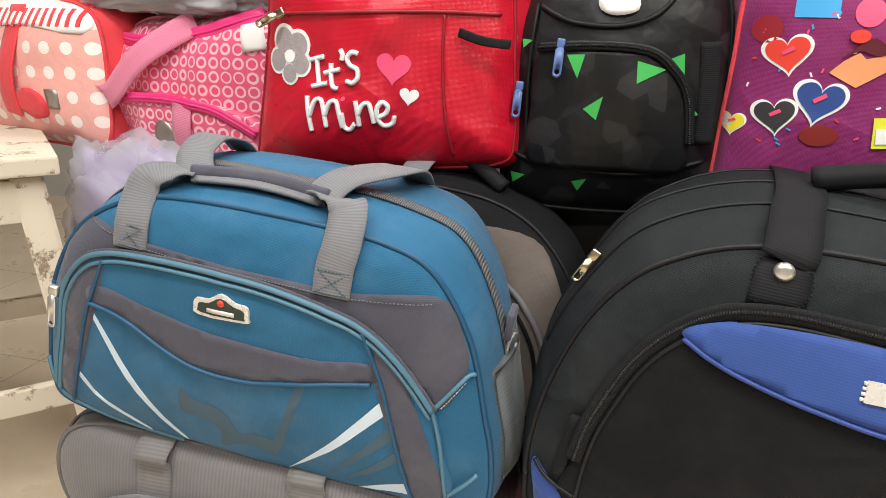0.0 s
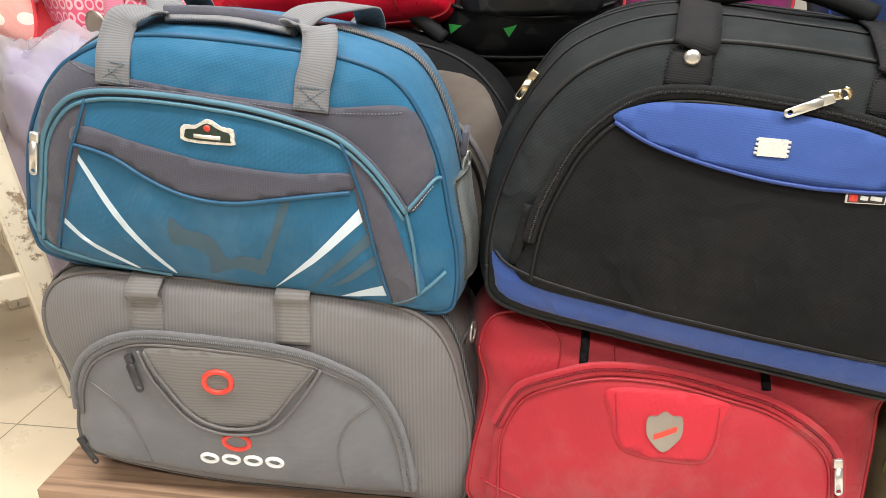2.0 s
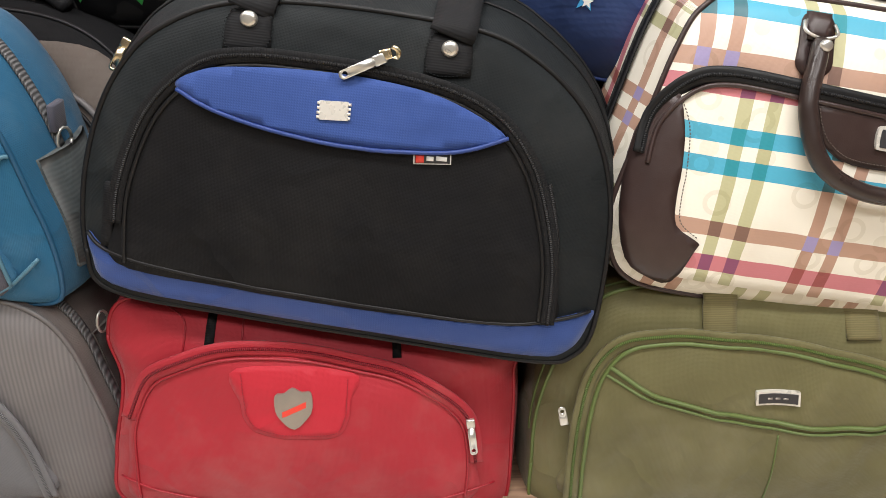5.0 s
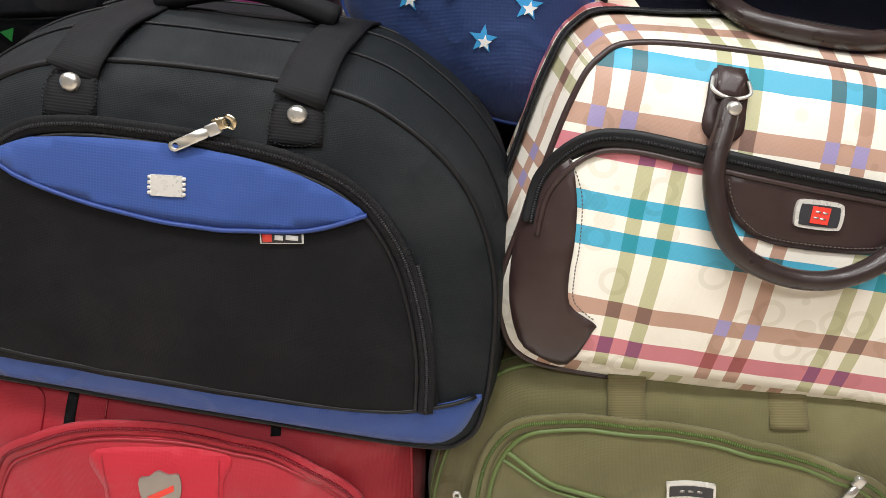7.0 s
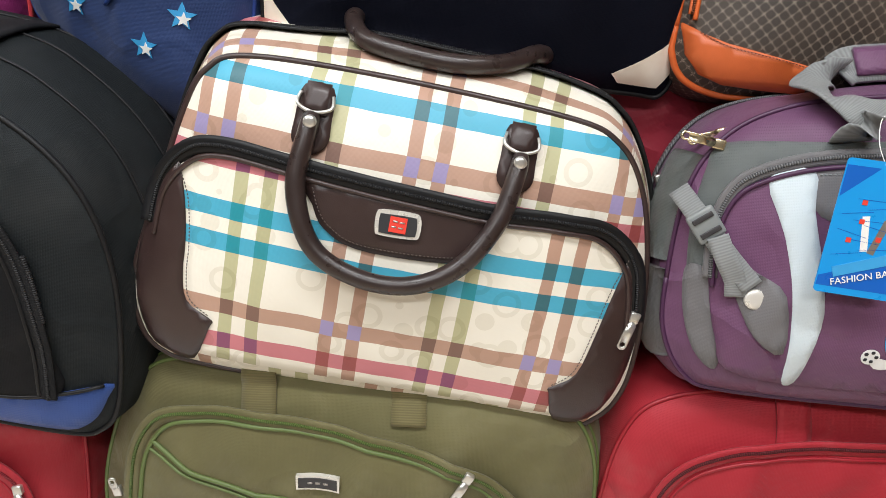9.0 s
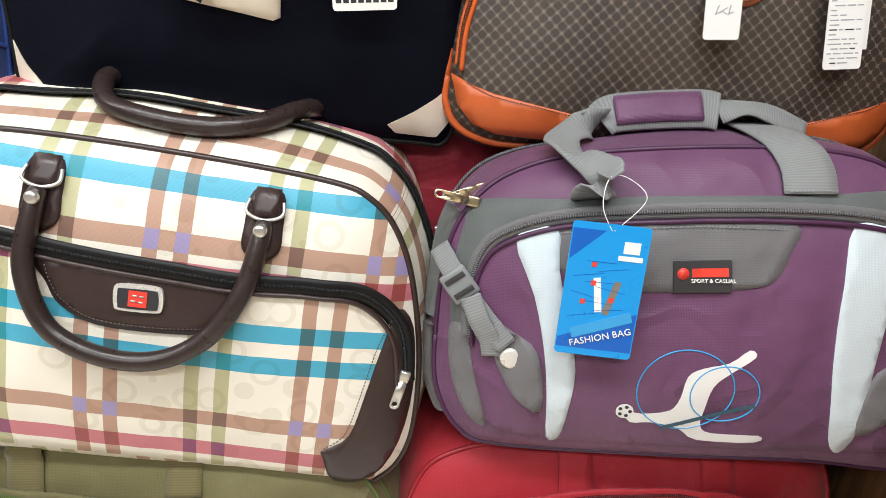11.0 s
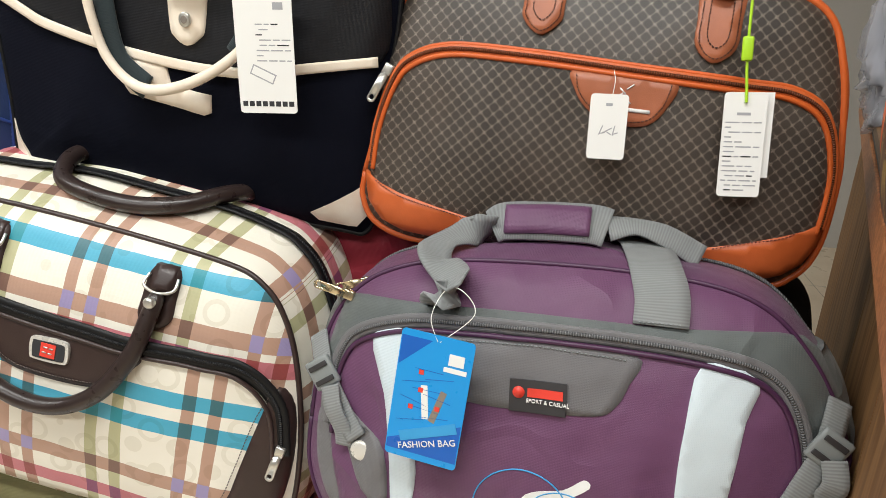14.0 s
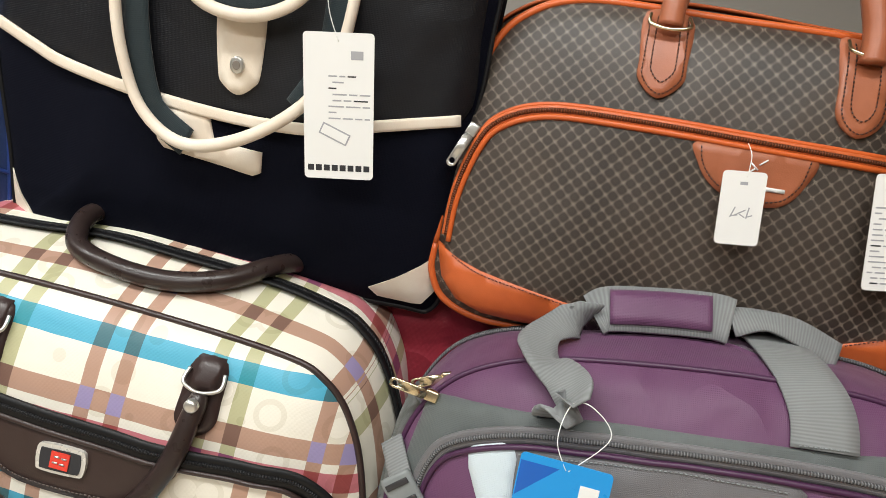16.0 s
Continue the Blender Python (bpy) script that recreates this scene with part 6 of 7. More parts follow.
cup = Bag("school_bag", face_pose(0.204, 0.962, 0.875, 0, 0, 0, 0.93, 0.92),
          [(-11.4, 18), (-12, 8), (-12.8, -4), (-13, -13), (-10, -15.5), (6, -15.5), (12, -14), (13, 6), (11, 24), (2, 28), (-8, 26)],
          0.16, "plum canvas bag printed with hearts and cupcakes", M_MAGENTA, M_MAGENTA, 0.05, 0.02, 0.004, 1.7, M_CORAL, 0.004)
for hu, hv, hr, mt, tn in ((-6.6, 8.5, 3.0, M_RED_PRINT, 10), (-2.1, 2.6, 3.4, M_ROYAL, -8), (-7.1, 0.4, 2.8, M_RUBBER, 8), (-12.0, -1.2, 1.8, plain("yellow_print", (240, 220, 60), 0.5), 0)):
    cup.patch("heart_border", heart_pts(hu / 100, hv / 100, hr / 100, tn), M_WHITE, 0.0014, raw=True, steps=2, thick=0.001)
    cup.patch("heart_print", heart_pts(hu / 100, hv / 100, hr / 100 * 0.85, tn), mt, 0.0022, raw=True, steps=2, thick=0.001)
    cup.patch("heart_mark", rect_pts(hu / 100, hv / 100 + 0.003, hr / 100 * 0.5, hr / 100 * 0.16, 30), M_HOTPINK, 0.0034, raw=True, curved=False, thick=0.001)
cup.patch("cupcake_print", [(-1.6, 6.2), (1.8, 4.4), (5.6, 6.8), (4.8, 8.6), (2.4, 8), (1.6, 8.8), (0, 7.8)], plain("peach_print", (240, 160, 110), 0.5), 0.0014, curved=False, thick=0.001)
cup.patch("icing_print", [(-0.4, 8), (1, 9.4), (3, 10.6), (5, 9), (3.6, 8.4), (1.6, 9)], plain("plum_print", (96, 26, 40), 0.5), 0.0022, thick=0.001)
cup.patch("bow_print", disc_pts(0.012, 0.108, 0.012, 8, 0.7), M_RED_PRINT, 0.004, raw=True, steps=2, thick=0.001)
cup.patch("cake_print", rect_pts(-0.04, 0.145, 0.05, 0.03), M_STAR_BLUE, 0.0014, raw=True, curved=False, thick=0.001)
cup.patch("cake_print", disc_pts(-0.093, 0.115, 0.018, 9), plain("cherry_print", (150, 30, 44), 0.5), 0.0014, raw=True, steps=2, thick=0.001)
cup.patch("donut_print", disc_pts(0.02, 0.137, 0.018, 10), M_HOTPINK, 0.0014, raw=True, steps=2, thick=0.001)
cup.patch("cake_print", disc_pts(-0.015, -0.02, 0.024, 9, 0.6), plain("rust_print", (130, 36, 34), 0.5), 0.0014, raw=True, steps=2, thick=0.001)
cup.patch("paper_label", rect_pts(0.068, -0.012, 0.04, 0.04, 4), plain("yellow_card", (226, 226, 60), 0.5), 0.003, "yellow and white paper label", raw=True, curved=False, thick=0.001)
cup.patch("label_bar", rect_pts(0.068, -0.016, 0.032, 0.02, 4), M_CARD, 0.0045, raw=True, curved=False, thick=0.001)
sp = random.Random(3)
for k in range(26):
    cup.patch("sprinkle_print", rect_pts(sp.uniform(-0.11, 0.05), sp.uniform(-0.04, 0.15), 0.006, 0.0022, sp.uniform(0, 180)), sp.choice((M_WHITE, M_HOTPINK, M_RED_PRINT, M_STAR_BLUE)), 0.0013, raw=True, curved=False, thick=0.001)

star = Bag("backpack", face_pose(0.613, 0.854, 0.7785, -12, 0.5, -0.5, 0.971, 0.988),
           [(-27, 6), (-25, 1.7), (-20, -3.7), (-10, -8.6), (-2, -10), (1.6, -6), (3.6, 0), (4.8, 6), (6, 16), (6.4, 26), (2, 34), (-12, 36), (-24, 30), (-28, 18)],
           0.16, "navy blue backpack with sky-blue star prints", M_NAVY, M_NAVY, 0.05, 0.02, 0.006, 6.1, M_PIPE_ROYAL, 0.003)
for su, sv in ((-7.6, -0.9), (-2.2, 2.9), (-17, 4), (3.4, 14.8), (-4.5, 6.5), (-22, 9)):
    star.patch("star_print", star_pts(su / 100, sv / 100, 0.018, 80), M_STAR_BLUE, 0.0014, "sky-blue star print", curved=False, raw=True, thick=0.001)
    star.patch("star_shade", star_pts(su / 100 + 0.002, sv / 100 - 0.004, 0.0095, 80), M_WHITE, 0.0022, curved=False, raw=True, thick=0.001)
star.seam([(-12, 4), (-4, 9), (4, 8), (8.6, 2)], M_PIPE_ROYAL, 0.0025, 0.003)
for k in range(7):
    star.patch("letter_bar", rect_pts(-0.085 + k * 0.0185, 0.223 - k * 0.003, 0.012, 0.026, -6), M_WHITE, 0.0014, raw=True, curved=False, thick=0.001)
for k, mt, w_ in ((0, M_WHITE, 0.008), (1, M_STAR_BLUE, 0.032), (2, M_WHITE, 0.008)):
    star.patch("stripe_print", rect_pts(-0.05 + k * 0.028, 0.165 - k * 0.004, w_, 0.066, -8), mt, 0.0014, raw=True, curved=False, thick=0.001)
    star.patch("stripe_print", rect_pts(-0.03 + k * 0.028, 0.250 - k * 0.004, w_, 0.022, -8), mt, 0.0014, raw=True, curved=False, thick=0.001)

tote = Bag("tote_bag", face_pose(1.079, 0.842, 0.886, -1, 1, 2.7, 0.955, 1.15),
           [(-40.4, 12.3), (-39.8, -1.2), (-39.4, -8), (-37, -10.6), (-10.4, -11), (8.7, -11.6), (13.4, -11.4), (14.7, -7), (15, 3.5), (16.2, 14), (15, 24), (0, 27), (-20, 27), (-36, 25)],
           0.11, "black travel tote with cream trim and rolled handles", M_NAVYBLACK, M_NAVYBLACK, 0.035, 0.004, 0.004, 4.4, M_PIPE_BLACK, 0.003, category="bag")
tote.patch("satin_yoke", [(-40, 12.3), (-38.8, 10.1), (-29.9, 7.4), (-20.5, 5.7), (-8.9, 4.6), (0.1, 4.5), (6.1, 5.5), (15.2, 6.9), (16, 14), (14.6, 23.4), (0, 26), (-20, 26), (-35, 24)], M_SATIN, 0.003, "black satin upper panel", steps=4)
tote.strap("cream_binding", [tote.at(a / 100, b / 100, 0.0068) for a, b in ((-39.4, 10.3), (-34, 8.6), (-29.9, 7.4), (-20.5, 5.7), (-8.9, 4.6), (0.1, 4.6), (6.1, 5.6), (15, 6.9))], Vector((0, 0, 1)), 0.011, M_CREAM, 0.003)
tote.patch("corner_patch", [(-40.4, -4.6), (-38.6, -6.8), (-36, -9.2), (-33.4, -10.9), (-34, -11.8), (-37.6, -11.8), (-40.2, -9.4)], M_CREAM, 0.0022, curved=False, thick=0.003)
tote.patch("corner_patch", [(15.0, -6.2), (12.6, -7.8), (9.8, -9.3), (6.4, -11.0), (7.5, -12.0), (13.0, -12.3), (14.8, -10.4)], M_CREAM, 0.0022, curved=False, thick=0.003)
tote.patch("trim_patch", [(-20.2, 5.5), (-19.0, 1.6), (-18.2, 0.9), (-7.6, -0.6), (-6.8, -0.3), (-6.7, 1.7), (-9.0, 1.9), (-12.4, 2.3), (-13.0, 4.8)], M_CREAM, 0.005, "cream trim patch", curved=False)
tote.patch("snap_flap", [(-12, 15), (-11.8, 9), (-11.2, 7.6), (-9.6, 6.8), (-8, 7.6), (-7.2, 9), (-7, 15), (-9.5, 15.4)], M_CREAM, 0.007, "cream snap flap", steps=4)
tote.stud(-0.096, 0.095, 0.0076, M_STEEL, 0.011, "snap", dome=0.12)
tote.stud(-0.096, 0.095, 0.0042, M_PEWTER, 0.0122, "snap_eye", dome=0.08)
hp = [(-23, 22), (-22.8, 15), (-22.1, 9.3), (-19.9, 4.4), (-15.1, 1.9), (-8.9, 2.9), (-2.5, 6.3), (1.1, 10.5), (2.6, 15.4), (3, 22)]
for half, sx in ((hp[:5], 1), (hp[6:], -1)):
    tuck = [abs(i - (4 if sx > 0 else 0)) / 4 for i in range(len(half))]
    tote.strap("handle_web", [tote.at((a + 1.7 * sx * min(1, 0.1 + 1.6 * w)) / 100, (b + 0.6 * w) / 100, 0.014) for (a, b), w in zip(half, tuck)], X1, 0.028, M_GREENBLACK_WEB, 0.003)
tote.rope("front_handle", [tote.at(a / 100, b / 100, 0.022) for a, b in hp], 0.0062, M_CREAM, "cream rolled handle")
tote.rope("back_handle", [tote.at(a / 100, b / 100, 0.03) for a, b in ((-17, 22), (-15.5, 17), (-12.4, 14.4), (-7, 14), (-2, 16.4), (0.5, 22))], 0.0058, M_CREAM, "cream rolled handle")
tote.strap("handle_web", [tote.at(a / 100, b / 100, 0.026) for a, b in ((-15.8, 22), (-14.2, 18), (-11.8, 15.8), (-7.4, 15.4), (-3.4, 17.6), (-1, 22))], Vector((0.2, 0, 1)), 0.024, M_GREENBLACK_WEB, 0.003)
tote.patch("handle_tab", [(-25.4, 20), (-25.6, 15.4), (-24.4, 13.8), (-22.8, 15), (-22.8, 20)], M_CREAM, 0.005, steps=3)

ttag, _ = hang_tag("price_tag", face_pose(1.109, 0.797, 0.971, 3, 2, -2), 0.069, 0.142, "white printed card tag hanging on the tote", M_CARD, [(0.0, -0.004, 0.062), (-0.01, -0.004, 0.1), (-0.004, 0.0, 0.16)])
for k in range(8):
    tag_bar(ttag, -0.028 + k * 0.008, -0.06, 0.006, 0.006, M_INK_BLACK)
small_print(ttag, -0.010, 0.031, 0.03, 8, 0.0058, 4)
tag_bar(ttag, 0.018, 0.05, 0.012, 0.008, M_INK)
tag_bar(ttag, -0.004, -0.026, 0.03, 0.012, M_INK, -25)
tag_bar(ttag, -0.004, -0.026, 0.027, 0.009, M_CARD, -25, y=-0.0042)

brown = Bag("travel_bag", face_pose(1.5265, 0.817, 0.9016, -4, 9.8, 3.1, 1.017, 1.021),
            [(-30.2, -8), (-30, -11.4), (-28.2, -14), (-24, -15.4), (-17.4, -15.4), (0, -15.2), (17, -14.4), (21.4, -12.6), (23.4, -8.9), (23.8, -2.7), (23.4, 2), (21.6, 10.8), (18.4, 16.4), (10, 18.6), (-6, 19), (-18.7, 19), (-24.6, 16.8), (-27.6, 12.8), (-29.4, 5.6)],
            0.2, "brown lattice-print travel bag with orange leather trim", M_LATTICE, M_LATTICE, 0.035, 0.02, 0.003, 7.1, M_TAN_PIPE, 0.0045)
arc = [(-29.8, -8), (-29.5, -3), (-28, 2.2), (-25.9, 5), (-21.2, 6.7), (-12.3, 6.9), (-0.1, 6.6), (11.4, 6.4), (17.4, 6.2), (21.4, 4.0), (23.4, -1.5), (23.4, -8)]
brown.patch("front_pocket", arc + [(21.4, -12.4), (16, -14.4), (0, -15.2), (-18, -15.4), (-25, -15.2), (-28.8, -12.8)], M_LATTICE, 0.008)
brown.zipper(arc, M_TAN, teeth("tan_zip_teeth", (120, 62, 32)), 0.010, 0.009)
brown.seam([(p[0] * 0.988, p[1] - 0.65) for p in arc], M_TAN_PIPE, 0.0032, 0.009)
brown.seam([(p[0] * 1.003, p[1] + 0.6) for p in arc[1:-1]], M_TAN_PIPE, 0.0026, 0.0075)
brown.patch("corner_patch", [(-30.6, -9.0), (-28, -10.2), (-25.4, -11), (-19.8, -12), (-14.4, -12.9), (-15, -16), (-20, -16), (-24.6, -15.8), (-27.6, -14.8), (-29.6, -12.6)], M_TAN, 0.0105, "orange tan corner patch", curved=False)
brown.patch("corner_patch", [(24.0, -7.0), (21.6, -8.4), (19, -9.4), (15.5, -10.6), (10, -12.2), (11, -15.4), (17.2, -15), (20.4, -13.8), (22.4, -12.2), (23.6, -10)], M_TAN, 0.0105, "orange tan corner patch", curved=False)
brown.patch("logo_patch", [(-6.5, 5.9), (-6, 3.9), (-4.6, 2.1), (-2.4, 0.9), (0, 0.5), (2.6, 1.0), (4.2, 3), (4.8, 5.9), (-1, 6)], M_TAN_BROWN, 0.0105, "tan leather patch", steps=4)
for k in range(5):
    brown.patch("logo_mark", rect_pts(-0.006 + 0.006 * math.sin(k * 2), 0.028 + k * 0.005, 0.009, 0.0014, 40 * (-1) ** k), M_CARD, 0.0116, raw=True, curved=False)
brown.patch("logo_mark", rect_pts(0.012, 0.0235, 0.026, 0.004), M_CARD, 0.0116, raw=True, curved=False)
for hu, hv in ((-10.9, 0.0), (8.2, -1.0)):
    brown.patch("handle_tab", [(hu - 2.2, 18), (hu - 2.3, 13), (hu - 2.1, 11 + hv), (hu, 9.4 + hv), (hu + 2.1, 11 + hv), (hu + 2.3, 13), (hu + 2.2, 18)], M_TAN_BROWN, 0.005, "stitched tan leather tab", steps=4)
    brown.rope("handle_ring", [brown.at((hu - 1.9) / 100, 0.176, 0.01), brown.at((hu - 1.9) / 100, 0.165, 0.016), brown.at(hu / 100, 0.161, 0.017), brown.at((hu + 1.9) / 100, 0.165, 0.016), brown.at((hu + 1.9) / 100, 0.176, 0.01)], 0.002, M_GOLD)
for hu, hv in ((-10.9, 0.0), (8.2, -1.0)):
    brown.stitches([(hu - 1.85, 17.6), (hu - 1.95, 13), (hu - 1.75, 11.2 + hv), (hu, 9.8 + hv), (hu + 1.75, 11.2 + hv), (hu + 1.95, 13), (hu + 1.85, 17.6)], M_DARKBROWN, 0.006)
    brown.stitches([(hu - 1.15, 17.4), (hu - 1.2, 13), (hu - 1.0, 11.9 + hv), (hu, 11.0 + hv), (hu + 1.0, 11.9 + hv), (hu + 1.2, 13), (hu + 1.15, 17.4)], M_DARKBROWN, 0.006)
brown.stitches([(-6.0, 5.4), (-5.6, 3.9), (-4.3, 2.4), (-2.4, 1.4), (0, 1.0), (2.4, 1.5), (3.8, 3.2), (4.3, 5.4)], M_DARKBROWN, 0.0112)
brown.stitches([(-28.6, -10.0), (-25.4, -11.3), (-19.8, -12.2), (-15.2, -13)], M_DARKBROWN, 0.0112)
brown.stitches([(21.2, -8.3), (19.2, -9.5), (15.3, -10.6), (12.2, -11.7)], M_DARKBROWN, 0.0112)
pl.stitches([(-24.4, 4.4), (-22.8, 1), (-22.1, -4), (-22, -7.5), (-21.4, -10.5), (-18.9, -12.2)], M_TAUPE, 0.0098)
pl.stitches([(25.4, 3.6), (24.2, -0.2), (23.1, -6.4), (22.1, -10.8), (20.1, -12.8)], M_TAUPE, 0.0098)
pl.stitches([(-9.6, 5.2), (-8.9, 3.4), (-7.5, 1.6), (-4.2, 0.1), (3.3, 0.2), (7.2, 1), (8.9, 3.1), (9.3, 4.6)], M_TAUPE, 0.0102)
blue.stitches([(-23.8, 13.4), (-15.1, 12.2), (-4.4, 11.9), (9.6, 11.8), (19, 12.4)], M_GREY, 0.0038)
blue.stitches([(21.6, -0.2), (23.9, 3.3)], M_PRINT_WHITE, 0.0038)
for hu, mt in ((-16.9, M_PRINT_GREY), (8.3, M_PRINT_GREY)):
    for z0, z1 in ((12.2, 12.2), (14.6, 14.6), (12.2, 14.6), (14.6, 12.2)):
        blue.stitches([(hu - 1.7, z0), (hu + 1.7, z1)], mt, 0.0082)
for hu in (-12.5, 9.4):
    black.stitches([(hu - 2.2, 12.4), (hu + 2.2, 12.8), (hu + 2.1, 16.6), (hu - 2.1, 16.4)], M_BLACKGREEN, 0.0042, closed=True, steps=3)
pu.stitches([(-12.0, 8.8), (0, 9.4), (10.6, 9)], M_PLASTIC_GREY, 0.0102)
pu.stitches([(11.4, 12.7), (15.4, 12.7)], M_PLASTIC_GREY, 0.0086)
red.stitches([(-6.8, 7.2), (-6.5, 3), (-6.2, 1.1), (-4.7, -0.7), (-0.2, -1.7), (5.1, -1.8), (6.6, 0.3), (7, 3), (7.2, 6.2)], M_RED_PIPE, 0.0118)

brown.rope("front_handle", [brown.at(-0.109, 0.165, 0.012), brown.at(-0.105, 0.18, 0.02) + Vector((0, 0, 0.02)), Vector((-0.08, 0.03, 0.26)), Vector((-0.01, 0.05, 0.29)), Vector((0.055, 0.03, 0.26)), brown.at(0.08, 0.175, 0.02) + Vector((0, 0, 0.02)), brown.at(0.082, 0.155, 0.012)], 0.0125, M_TAN_BROWN, "tan leather handle")
p, d = brown.round_path(0.3, 0.002, 0.0)
brown.part("top_zip", *ribbon_mesh(p, [Vector((0, 1, 0))] * len(p), 0.024, 0.003)[:2], M_TAN)
brown.puller(0, 0, -115, 0.04, M_STEEL, at=brown.at(-0.287, 0.035, 0.014))

btag, _ = hang_tag("price_tag", face_pose(1.506, 0.785, 0.911, -2, 9, -1), 0.041, 0.071, "small white price card with handwritten marks", M_CARD, [(0.002, -0.004, 0.03), (0.004, -0.002, 0.05), (0.002, 0.008, 0.062)])
for k, tn in ((-1, 70), (0, 30), (1, 80)):
    tag_bar(btag, k * 0.007, -0.004, 0.011, 0.0012, M_INK, tn)
    tag_bar(btag, k * 0.007 + 0.002, -0.007, 0.006, 0.0011, M_INK, tn - 60)
tag_bar(btag, 0.0, 0.024, 0.007, 0.003, M_INK)
ltag, _ = hang_tag("price_tag", face_pose(1.650, 0.783, 0.901, -2, 9, -3), 0.044, 0.112, "long white printed tag on a lime cord", M_CARD, None)
v, f = box_mesh((-0.008, 0.001, -0.035), (0.03, 0.0022, 0.056), 0)
ltag.part("second_card", v, f, M_CARD, smooth=False)
v, f, u = tube_mesh(spline([(0.0, -0.006, 0.045), (-0.001, -0.006, 0.06), (-0.003, -0.003, 0.1), (-0.002, 0.0, 0.17)], 8), 0.0016, 6)
ltag.part("lime_cord", v, f, M_LIME, u, "lime green cord")
v, f = box_mesh((-0.009, -0.008, 0.088), (0.002, -0.001, 0.113), 0.002)
ltag.part("cord_clasp", v, f, M_LIME)
small_print(ltag, -0.019, 0.018, 0.024, 15, 0.0052, 11)
tag_bar(ltag, -0.001, 0.033, 0.014, 0.003, M_INK)

# ---- pink bags and stool at the far end ----
rings = Bag("handbag", face_pose(-0.853, 1.212, 0.808, -13),
            [(-29, 12), (-31.6, 4.9), (-28.6, 0), (-24, -6), (-20.4, -12), (0, -12.4), (13, -11), (15.6, 0), (15.6, 14), (12, 19.6), (-4, 18.4), (-20, 17.6)], 0.18,
            "pink vinyl bag printed with white rings", M_RINGS, M_RINGS, 0.06, 0.02, 0.006, 2.4, M_PINK_WEB, 0.004)
rings.zipper([(-26, 13), (-14, 12.6), (0, 14.4), (13, 18)], M_PINK_ZIP, M_PINK_ZIP, 0.026, 0.004)
rings.patch("lower_pocket", [(-26, 0.4), (-10, 1.8), (4, 1.2), (13, -2), (13, -10), (0, -11.6), (-19, -11.2)], M_RINGS, 0.018)
rings.zipper([(-26, 0.4), (-14, 1.8), (-2, 1.6), (6, 0), (13, -4)], M_PINK_ZIP, M_PINK_ZIP, 0.02, 0.022)
rings.strap("pink_strap", [rings.at(-0.28, 0.07, 0.01), rings.at(-0.265, 0.02, 0.03), rings.at(-0.22, 0.02, 0.04), rings.at(-0.12, 0.1, 0.03), rings.at(-0.02, 0.165, 0.02)], Vector((-0.6, 0, 0.8)), 0.05, M_PINK_WEB)
rings.strap("pink_strap", [rings.at(-0.02, 0.015, 0.022), rings.at(-0.025, -0.04, 0.026), rings.at(-0.03, -0.1, 0.024)], X1, 0.05, M_PINK_WEB)
rings.patch("leather_dot", disc_pts(-0.085, -0.055, 0.026, 10, 1.2), M_PEWTER, 0.022, raw=True, steps=2)
rings.patch("paper_label", rect_pts(0.12, 0.14, 0.04, 0.05, 10), M_CARD, 0.006, raw=True, curved=False)

dotb = Bag("handbag", face_pose(-1.30, 1.25, 0.79, -13),
           [(-24, 20), (-25, 0), (-22, -6), (-6, -6.4), (12, -6), (17, -3.6), (18, 6), (16, 20), (0, 23)], 0.16, "pale pink dotted canvas bag with coral bow, on the stool", M_DOTS, M_CORAL, 0.05, 0.02, 0.004, 3.1, M_CORAL, 0.0045)
dotb.strap("coral_strap", [dotb.at(-0.03, 0.21, 0.008), dotb.at(-0.03, 0.1, 0.01), dotb.at(-0.045, 0.03, 0.012), dotb.at(-0.055, -0.02, 0.01)], X1, 0.05, M_CORAL)
dotb.patch("bow", [(-5, 0), (0, 4), (4.6, 2.4), (5, -1.4), (1, -2.6), (-2, -1)], M_CORAL, 0.009)
dotb.patch("striped_cuff", [(-23, 20), (-23, 16), (0, 17), (16, 15.4), (15.6, 20), (0, 22.4)], M_WHITE, 0.004, steps=3)
for k in range(18):
    dotb.patch("cuff_stripe", rect_pts(-0.22 + k * 0.022, 0.185, 0.008, 0.036, -3), M_CORAL, 0.0055, raw=True, curved=False, thick=0.002)
dotb.patch("badge", rect_pts(0.075, 0.02, 0.03, 0.04), M_PEWTER, 0.005, raw=True, curved=False)

stool = Thing("wooden_stool", pose(-1.42, 1.02, 0, 0, 0, -42), (0, 0, 0), "old wooden stool in worn cream paint on the tiles", "stool")
for k in range(3):
    v, f = box_mesh((-0.27, -0.27 + k * 0.181, 0.70), (0.27, -0.27 + k * 0.181 + 0.178, 0.735), 0.005)
    stool.part("top_board", v, f, M_PAINT, smooth=False)
for sx in (-1, 1):
    for sy in (-1, 1):
        bm = bmesh.new()
        bmesh.ops.create_cube(bm, size=1.0)
        for q in bm.verts:
            t = 0.5 - q.co[2]
            q.co = Vector((sx * (0.215 + 0.07 * t) + q.co[0] * 0.055, sy * (0.215 + 0.07 * t) + q.co[1] * 0.055, 0.70 * (q.co[2] + 0.5)))
        bmesh.ops.bevel(bm, geom=bm.edges[:], offset=0.006, segments=2, affect="EDGES")
        stool.part("leg", [q.co.copy() for q in bm.verts], [tuple(q.index for q in fc.verts) for fc in bm.faces], M_PAINT, smooth=False)
        bm.free()
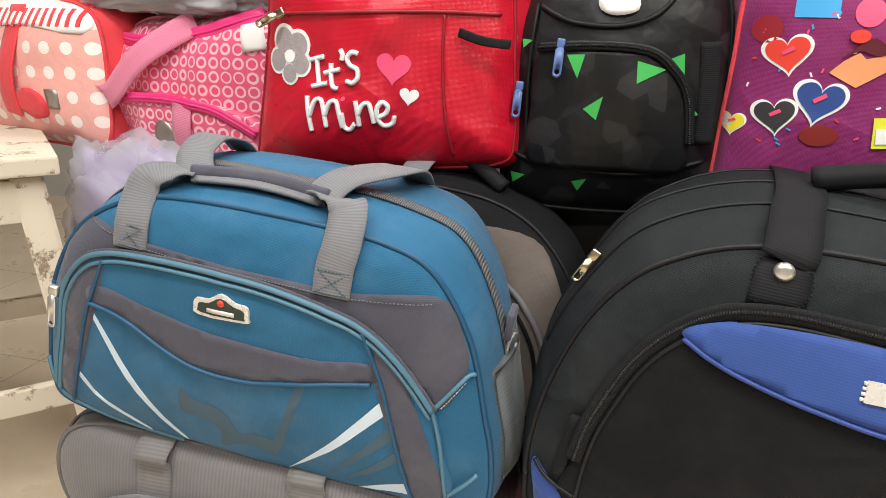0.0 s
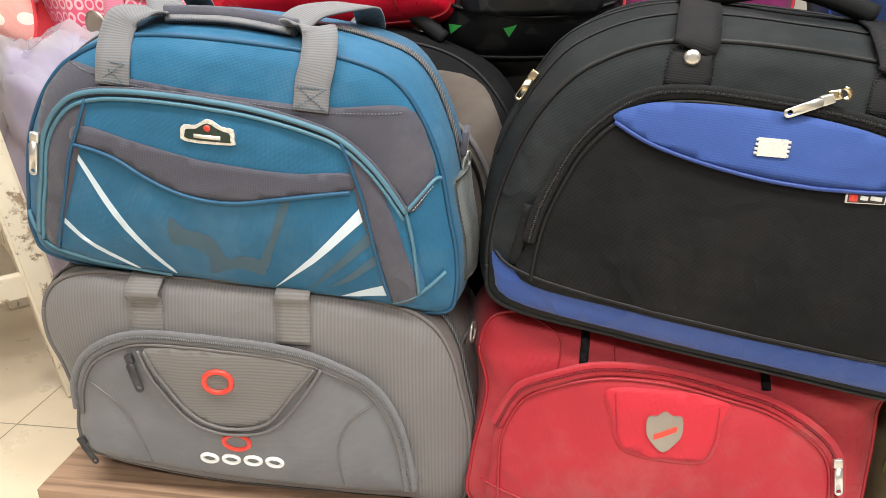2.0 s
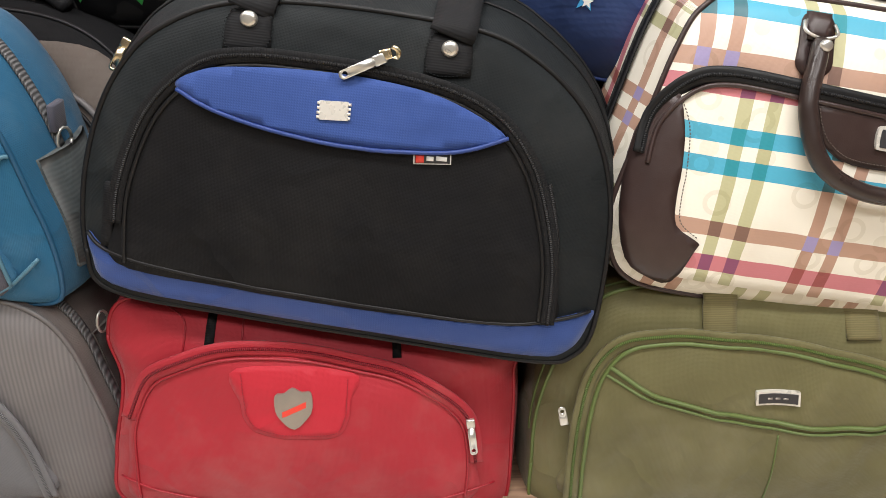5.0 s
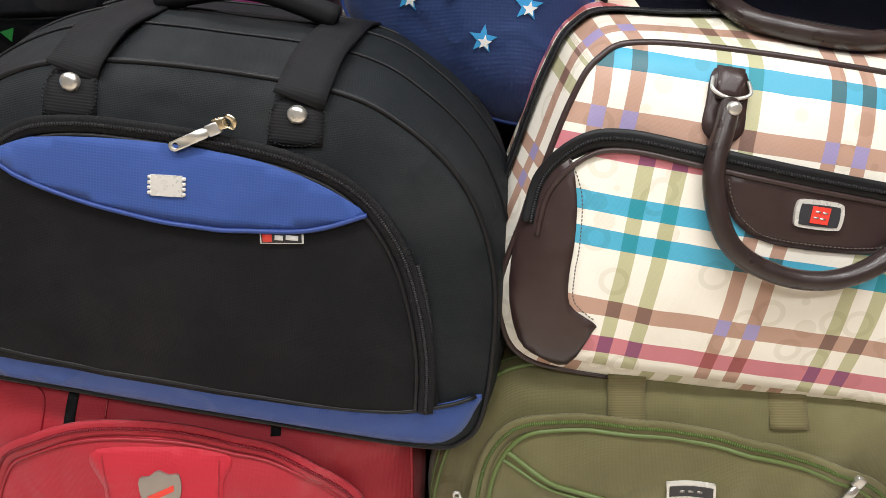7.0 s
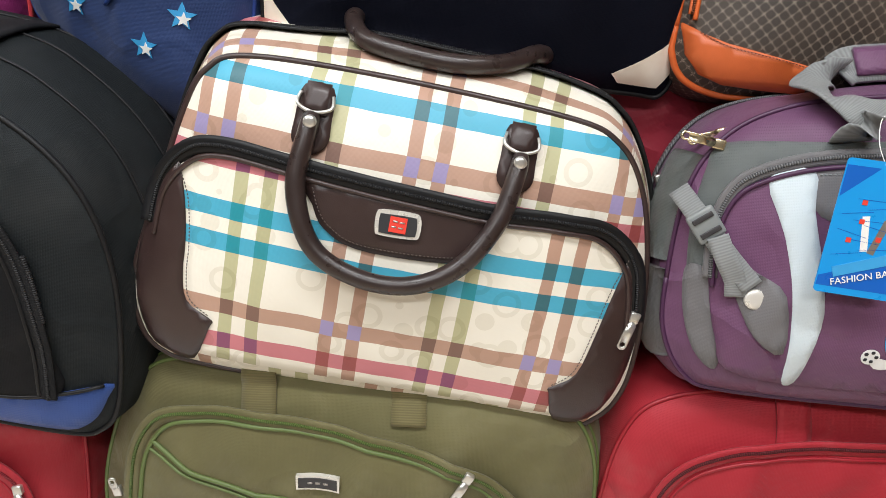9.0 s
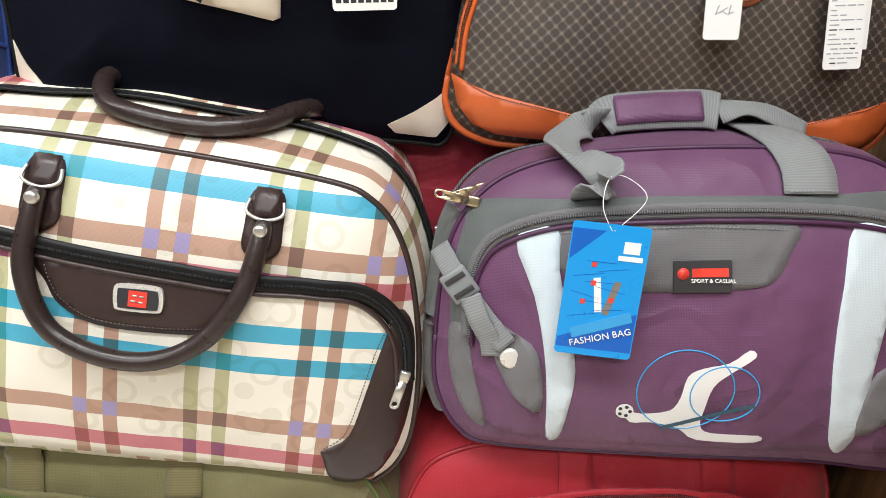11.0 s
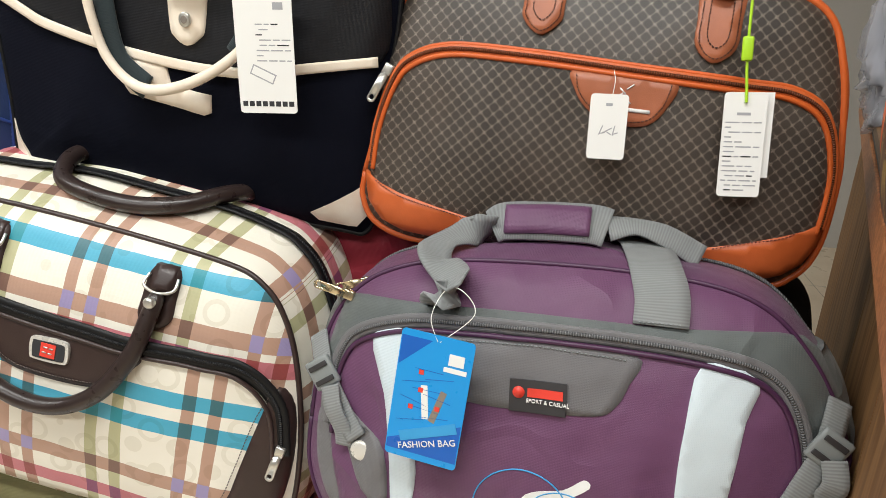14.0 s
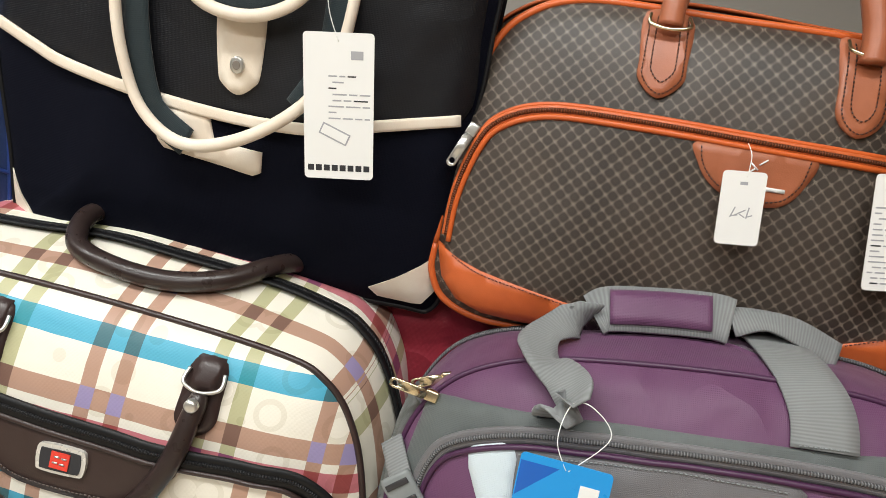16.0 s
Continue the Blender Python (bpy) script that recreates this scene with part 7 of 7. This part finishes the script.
for z, h in ((0.61, 0.08), (0.24, 0.05)):
    for a in (0, 90, 180, 270):
        e = 0.22 + 0.07 * (1 - z / 0.7)
        v, f = box_mesh((-e, e - 0.012, z), (e, e + 0.012, z + h), 0.003, pose(0, 0, 0, 0, 0, a))
        stool.part("rail", v, f, M_PAINT, smooth=False)


def wrapped(name, m, size, label, material, seed, goods):
    """A bundle in crumpled film."""
    t = Thing(name, m, (0, 0, -size[2]), label, "bundle")
    bm = bmesh.new()
    bmesh.ops.create_icosphere(bm, subdivisions=5, radius=1.0)
    for q in bm.verts:
        c = q.co.copy()
        c = Vector(tuple(math.copysign(abs(a) ** 0.55, a) for a in c))
        w = 1 + 0.10 * noise.noise(c * 2.3 + Vector((seed, 0, 0))) + 0.16 * (1 - abs(noise.noise(c * 2.6 + Vector((0, seed, 0))))) ** 4 + 0.07 * (1 - abs(noise.noise(c * 5.5 + Vector((seed, seed, 0))))) ** 5
        q.co = Vector((c[0] * size[0] * w, c[1] * size[1] * w, c[2] * size[2] * w))
    shape = [tuple(q.index for q in fc.verts) for fc in bm.faces]
    t.part("film_wrap", [q.co.copy() for q in bm.verts], shape, material)
    t.part("packed_goods", [q.co * 0.93 for q in bm.verts], shape, goods)
    bm.free()
    return t


wrapped("wrapped_bundle", pose(-1.02, 1.32, 0.36, 0, 0, -13), (0.20, 0.14, 0.36), "lilac goods bundled in crumpled clear plastic", M_FILM, 1.0, cloth("lilac_cloth", (168, 150, 200), crease=0.3))
wrapped("wrapped_bundle", pose(-0.95, 1.36, 1.05, 0, 0, -13), (0.26, 0.12, 0.06), "grey plastic-wrapped parcel lying on the pink bag", M_FILM, 5.0, M_GREY)

# ---- panelled counter at the near end ----
PANEL = pose(1.703, 0.5, 0.077, 0, 0, -19.8)
counter = Thing("counter", PANEL, (0.3, 0.3, -0.077), "walnut panelled counter with brown trim edge", "counter")
for y0 in (-0.5, -0.2, 0.1, 0.4, 0.7, 1.0):
    v, f = box_mesh((0.020, y0 + 0.0015, -0.077), (0.04, y0 + 0.2985, 0.765), 0.002)
    counter.part("panel_board", v, f, M_PANEL, smooth=False)
v, f = box_mesh((0.042, -0.5, -0.077), (0.7, 1.3, 0.775), 0.002)
counter.part("carcass", v, f, M_PANEL, smooth=False)
v, f = box_mesh((-0.004, -0.5, 0.735), (0.011, 1.3, 0.778), 0.003)
counter.part("trim_board", v, f, M_TRIM, smooth=False)
v, f = box_mesh((0.0, -0.5, 0.779), (0.045, 1.3, 0.787), 0.001)
counter.part("shadow_gap", v, f, M_RUBBER, smooth=False)
v, f = box_mesh((-0.002, -0.5, 0.788), (0.03, 1.3, 0.803), 0.002)
counter.part("edge_strip", v, f, M_STRIP, smooth=False)
v, f = box_mesh((0.031, -0.5, 0.788), (0.7, 1.3, 0.798), 0.001)
counter.part("shelf_top", v, f, M_SHELFTOP, smooth=False)

mono = Bag("handbag", PANEL @ pose(0.146, -0.035, 0.955, 0, 0, 0),
           [(-14, -13), (-15, -4), (-14, 8), (-8, 18), (6, 22), (20, 18), (24, 6), (24, -8), (22, -15), (0, -15.6), (-11, -15.4)], 0.34,
           "brown monogram-print bag with peach piping, on the counter", M_STARRY, M_STARRY, 0.03, 0.015, 0.002, 2.0, M_PEACH_PIPE, 0.0055)
mono.puller(0, 0, -105, 0.05, M_STEEL, at=Vector((-0.155, 0.26, 0.06)), wide=0.016)
p, d = mono.round_path(0.96, 0.002, -0.5)
mono.part("edge_piping", *tube_mesh(p + [p[0]], 0.005, 6)[:2], M_PEACH_PIPE)
wrapped("wrapped_bundle", PANEL @ pose(0.10, 0.72, 0.93, 0, 0, 0), (0.12, 0.10, 0.14), "small goods in clear crumpled plastic on the counter", M_FILM, 9.0, cloth("dark_blue_goods", (92, 98, 112), crease=0.3))

for bag in (gray, red, olive, red2, blue, black, pl, pu):
    tagged(bag.empty, group="duffel bags stacked on the bench")
for card_tag in (ttag, btag, ltag):
    tagged(card_tag.empty, group="white card tags")
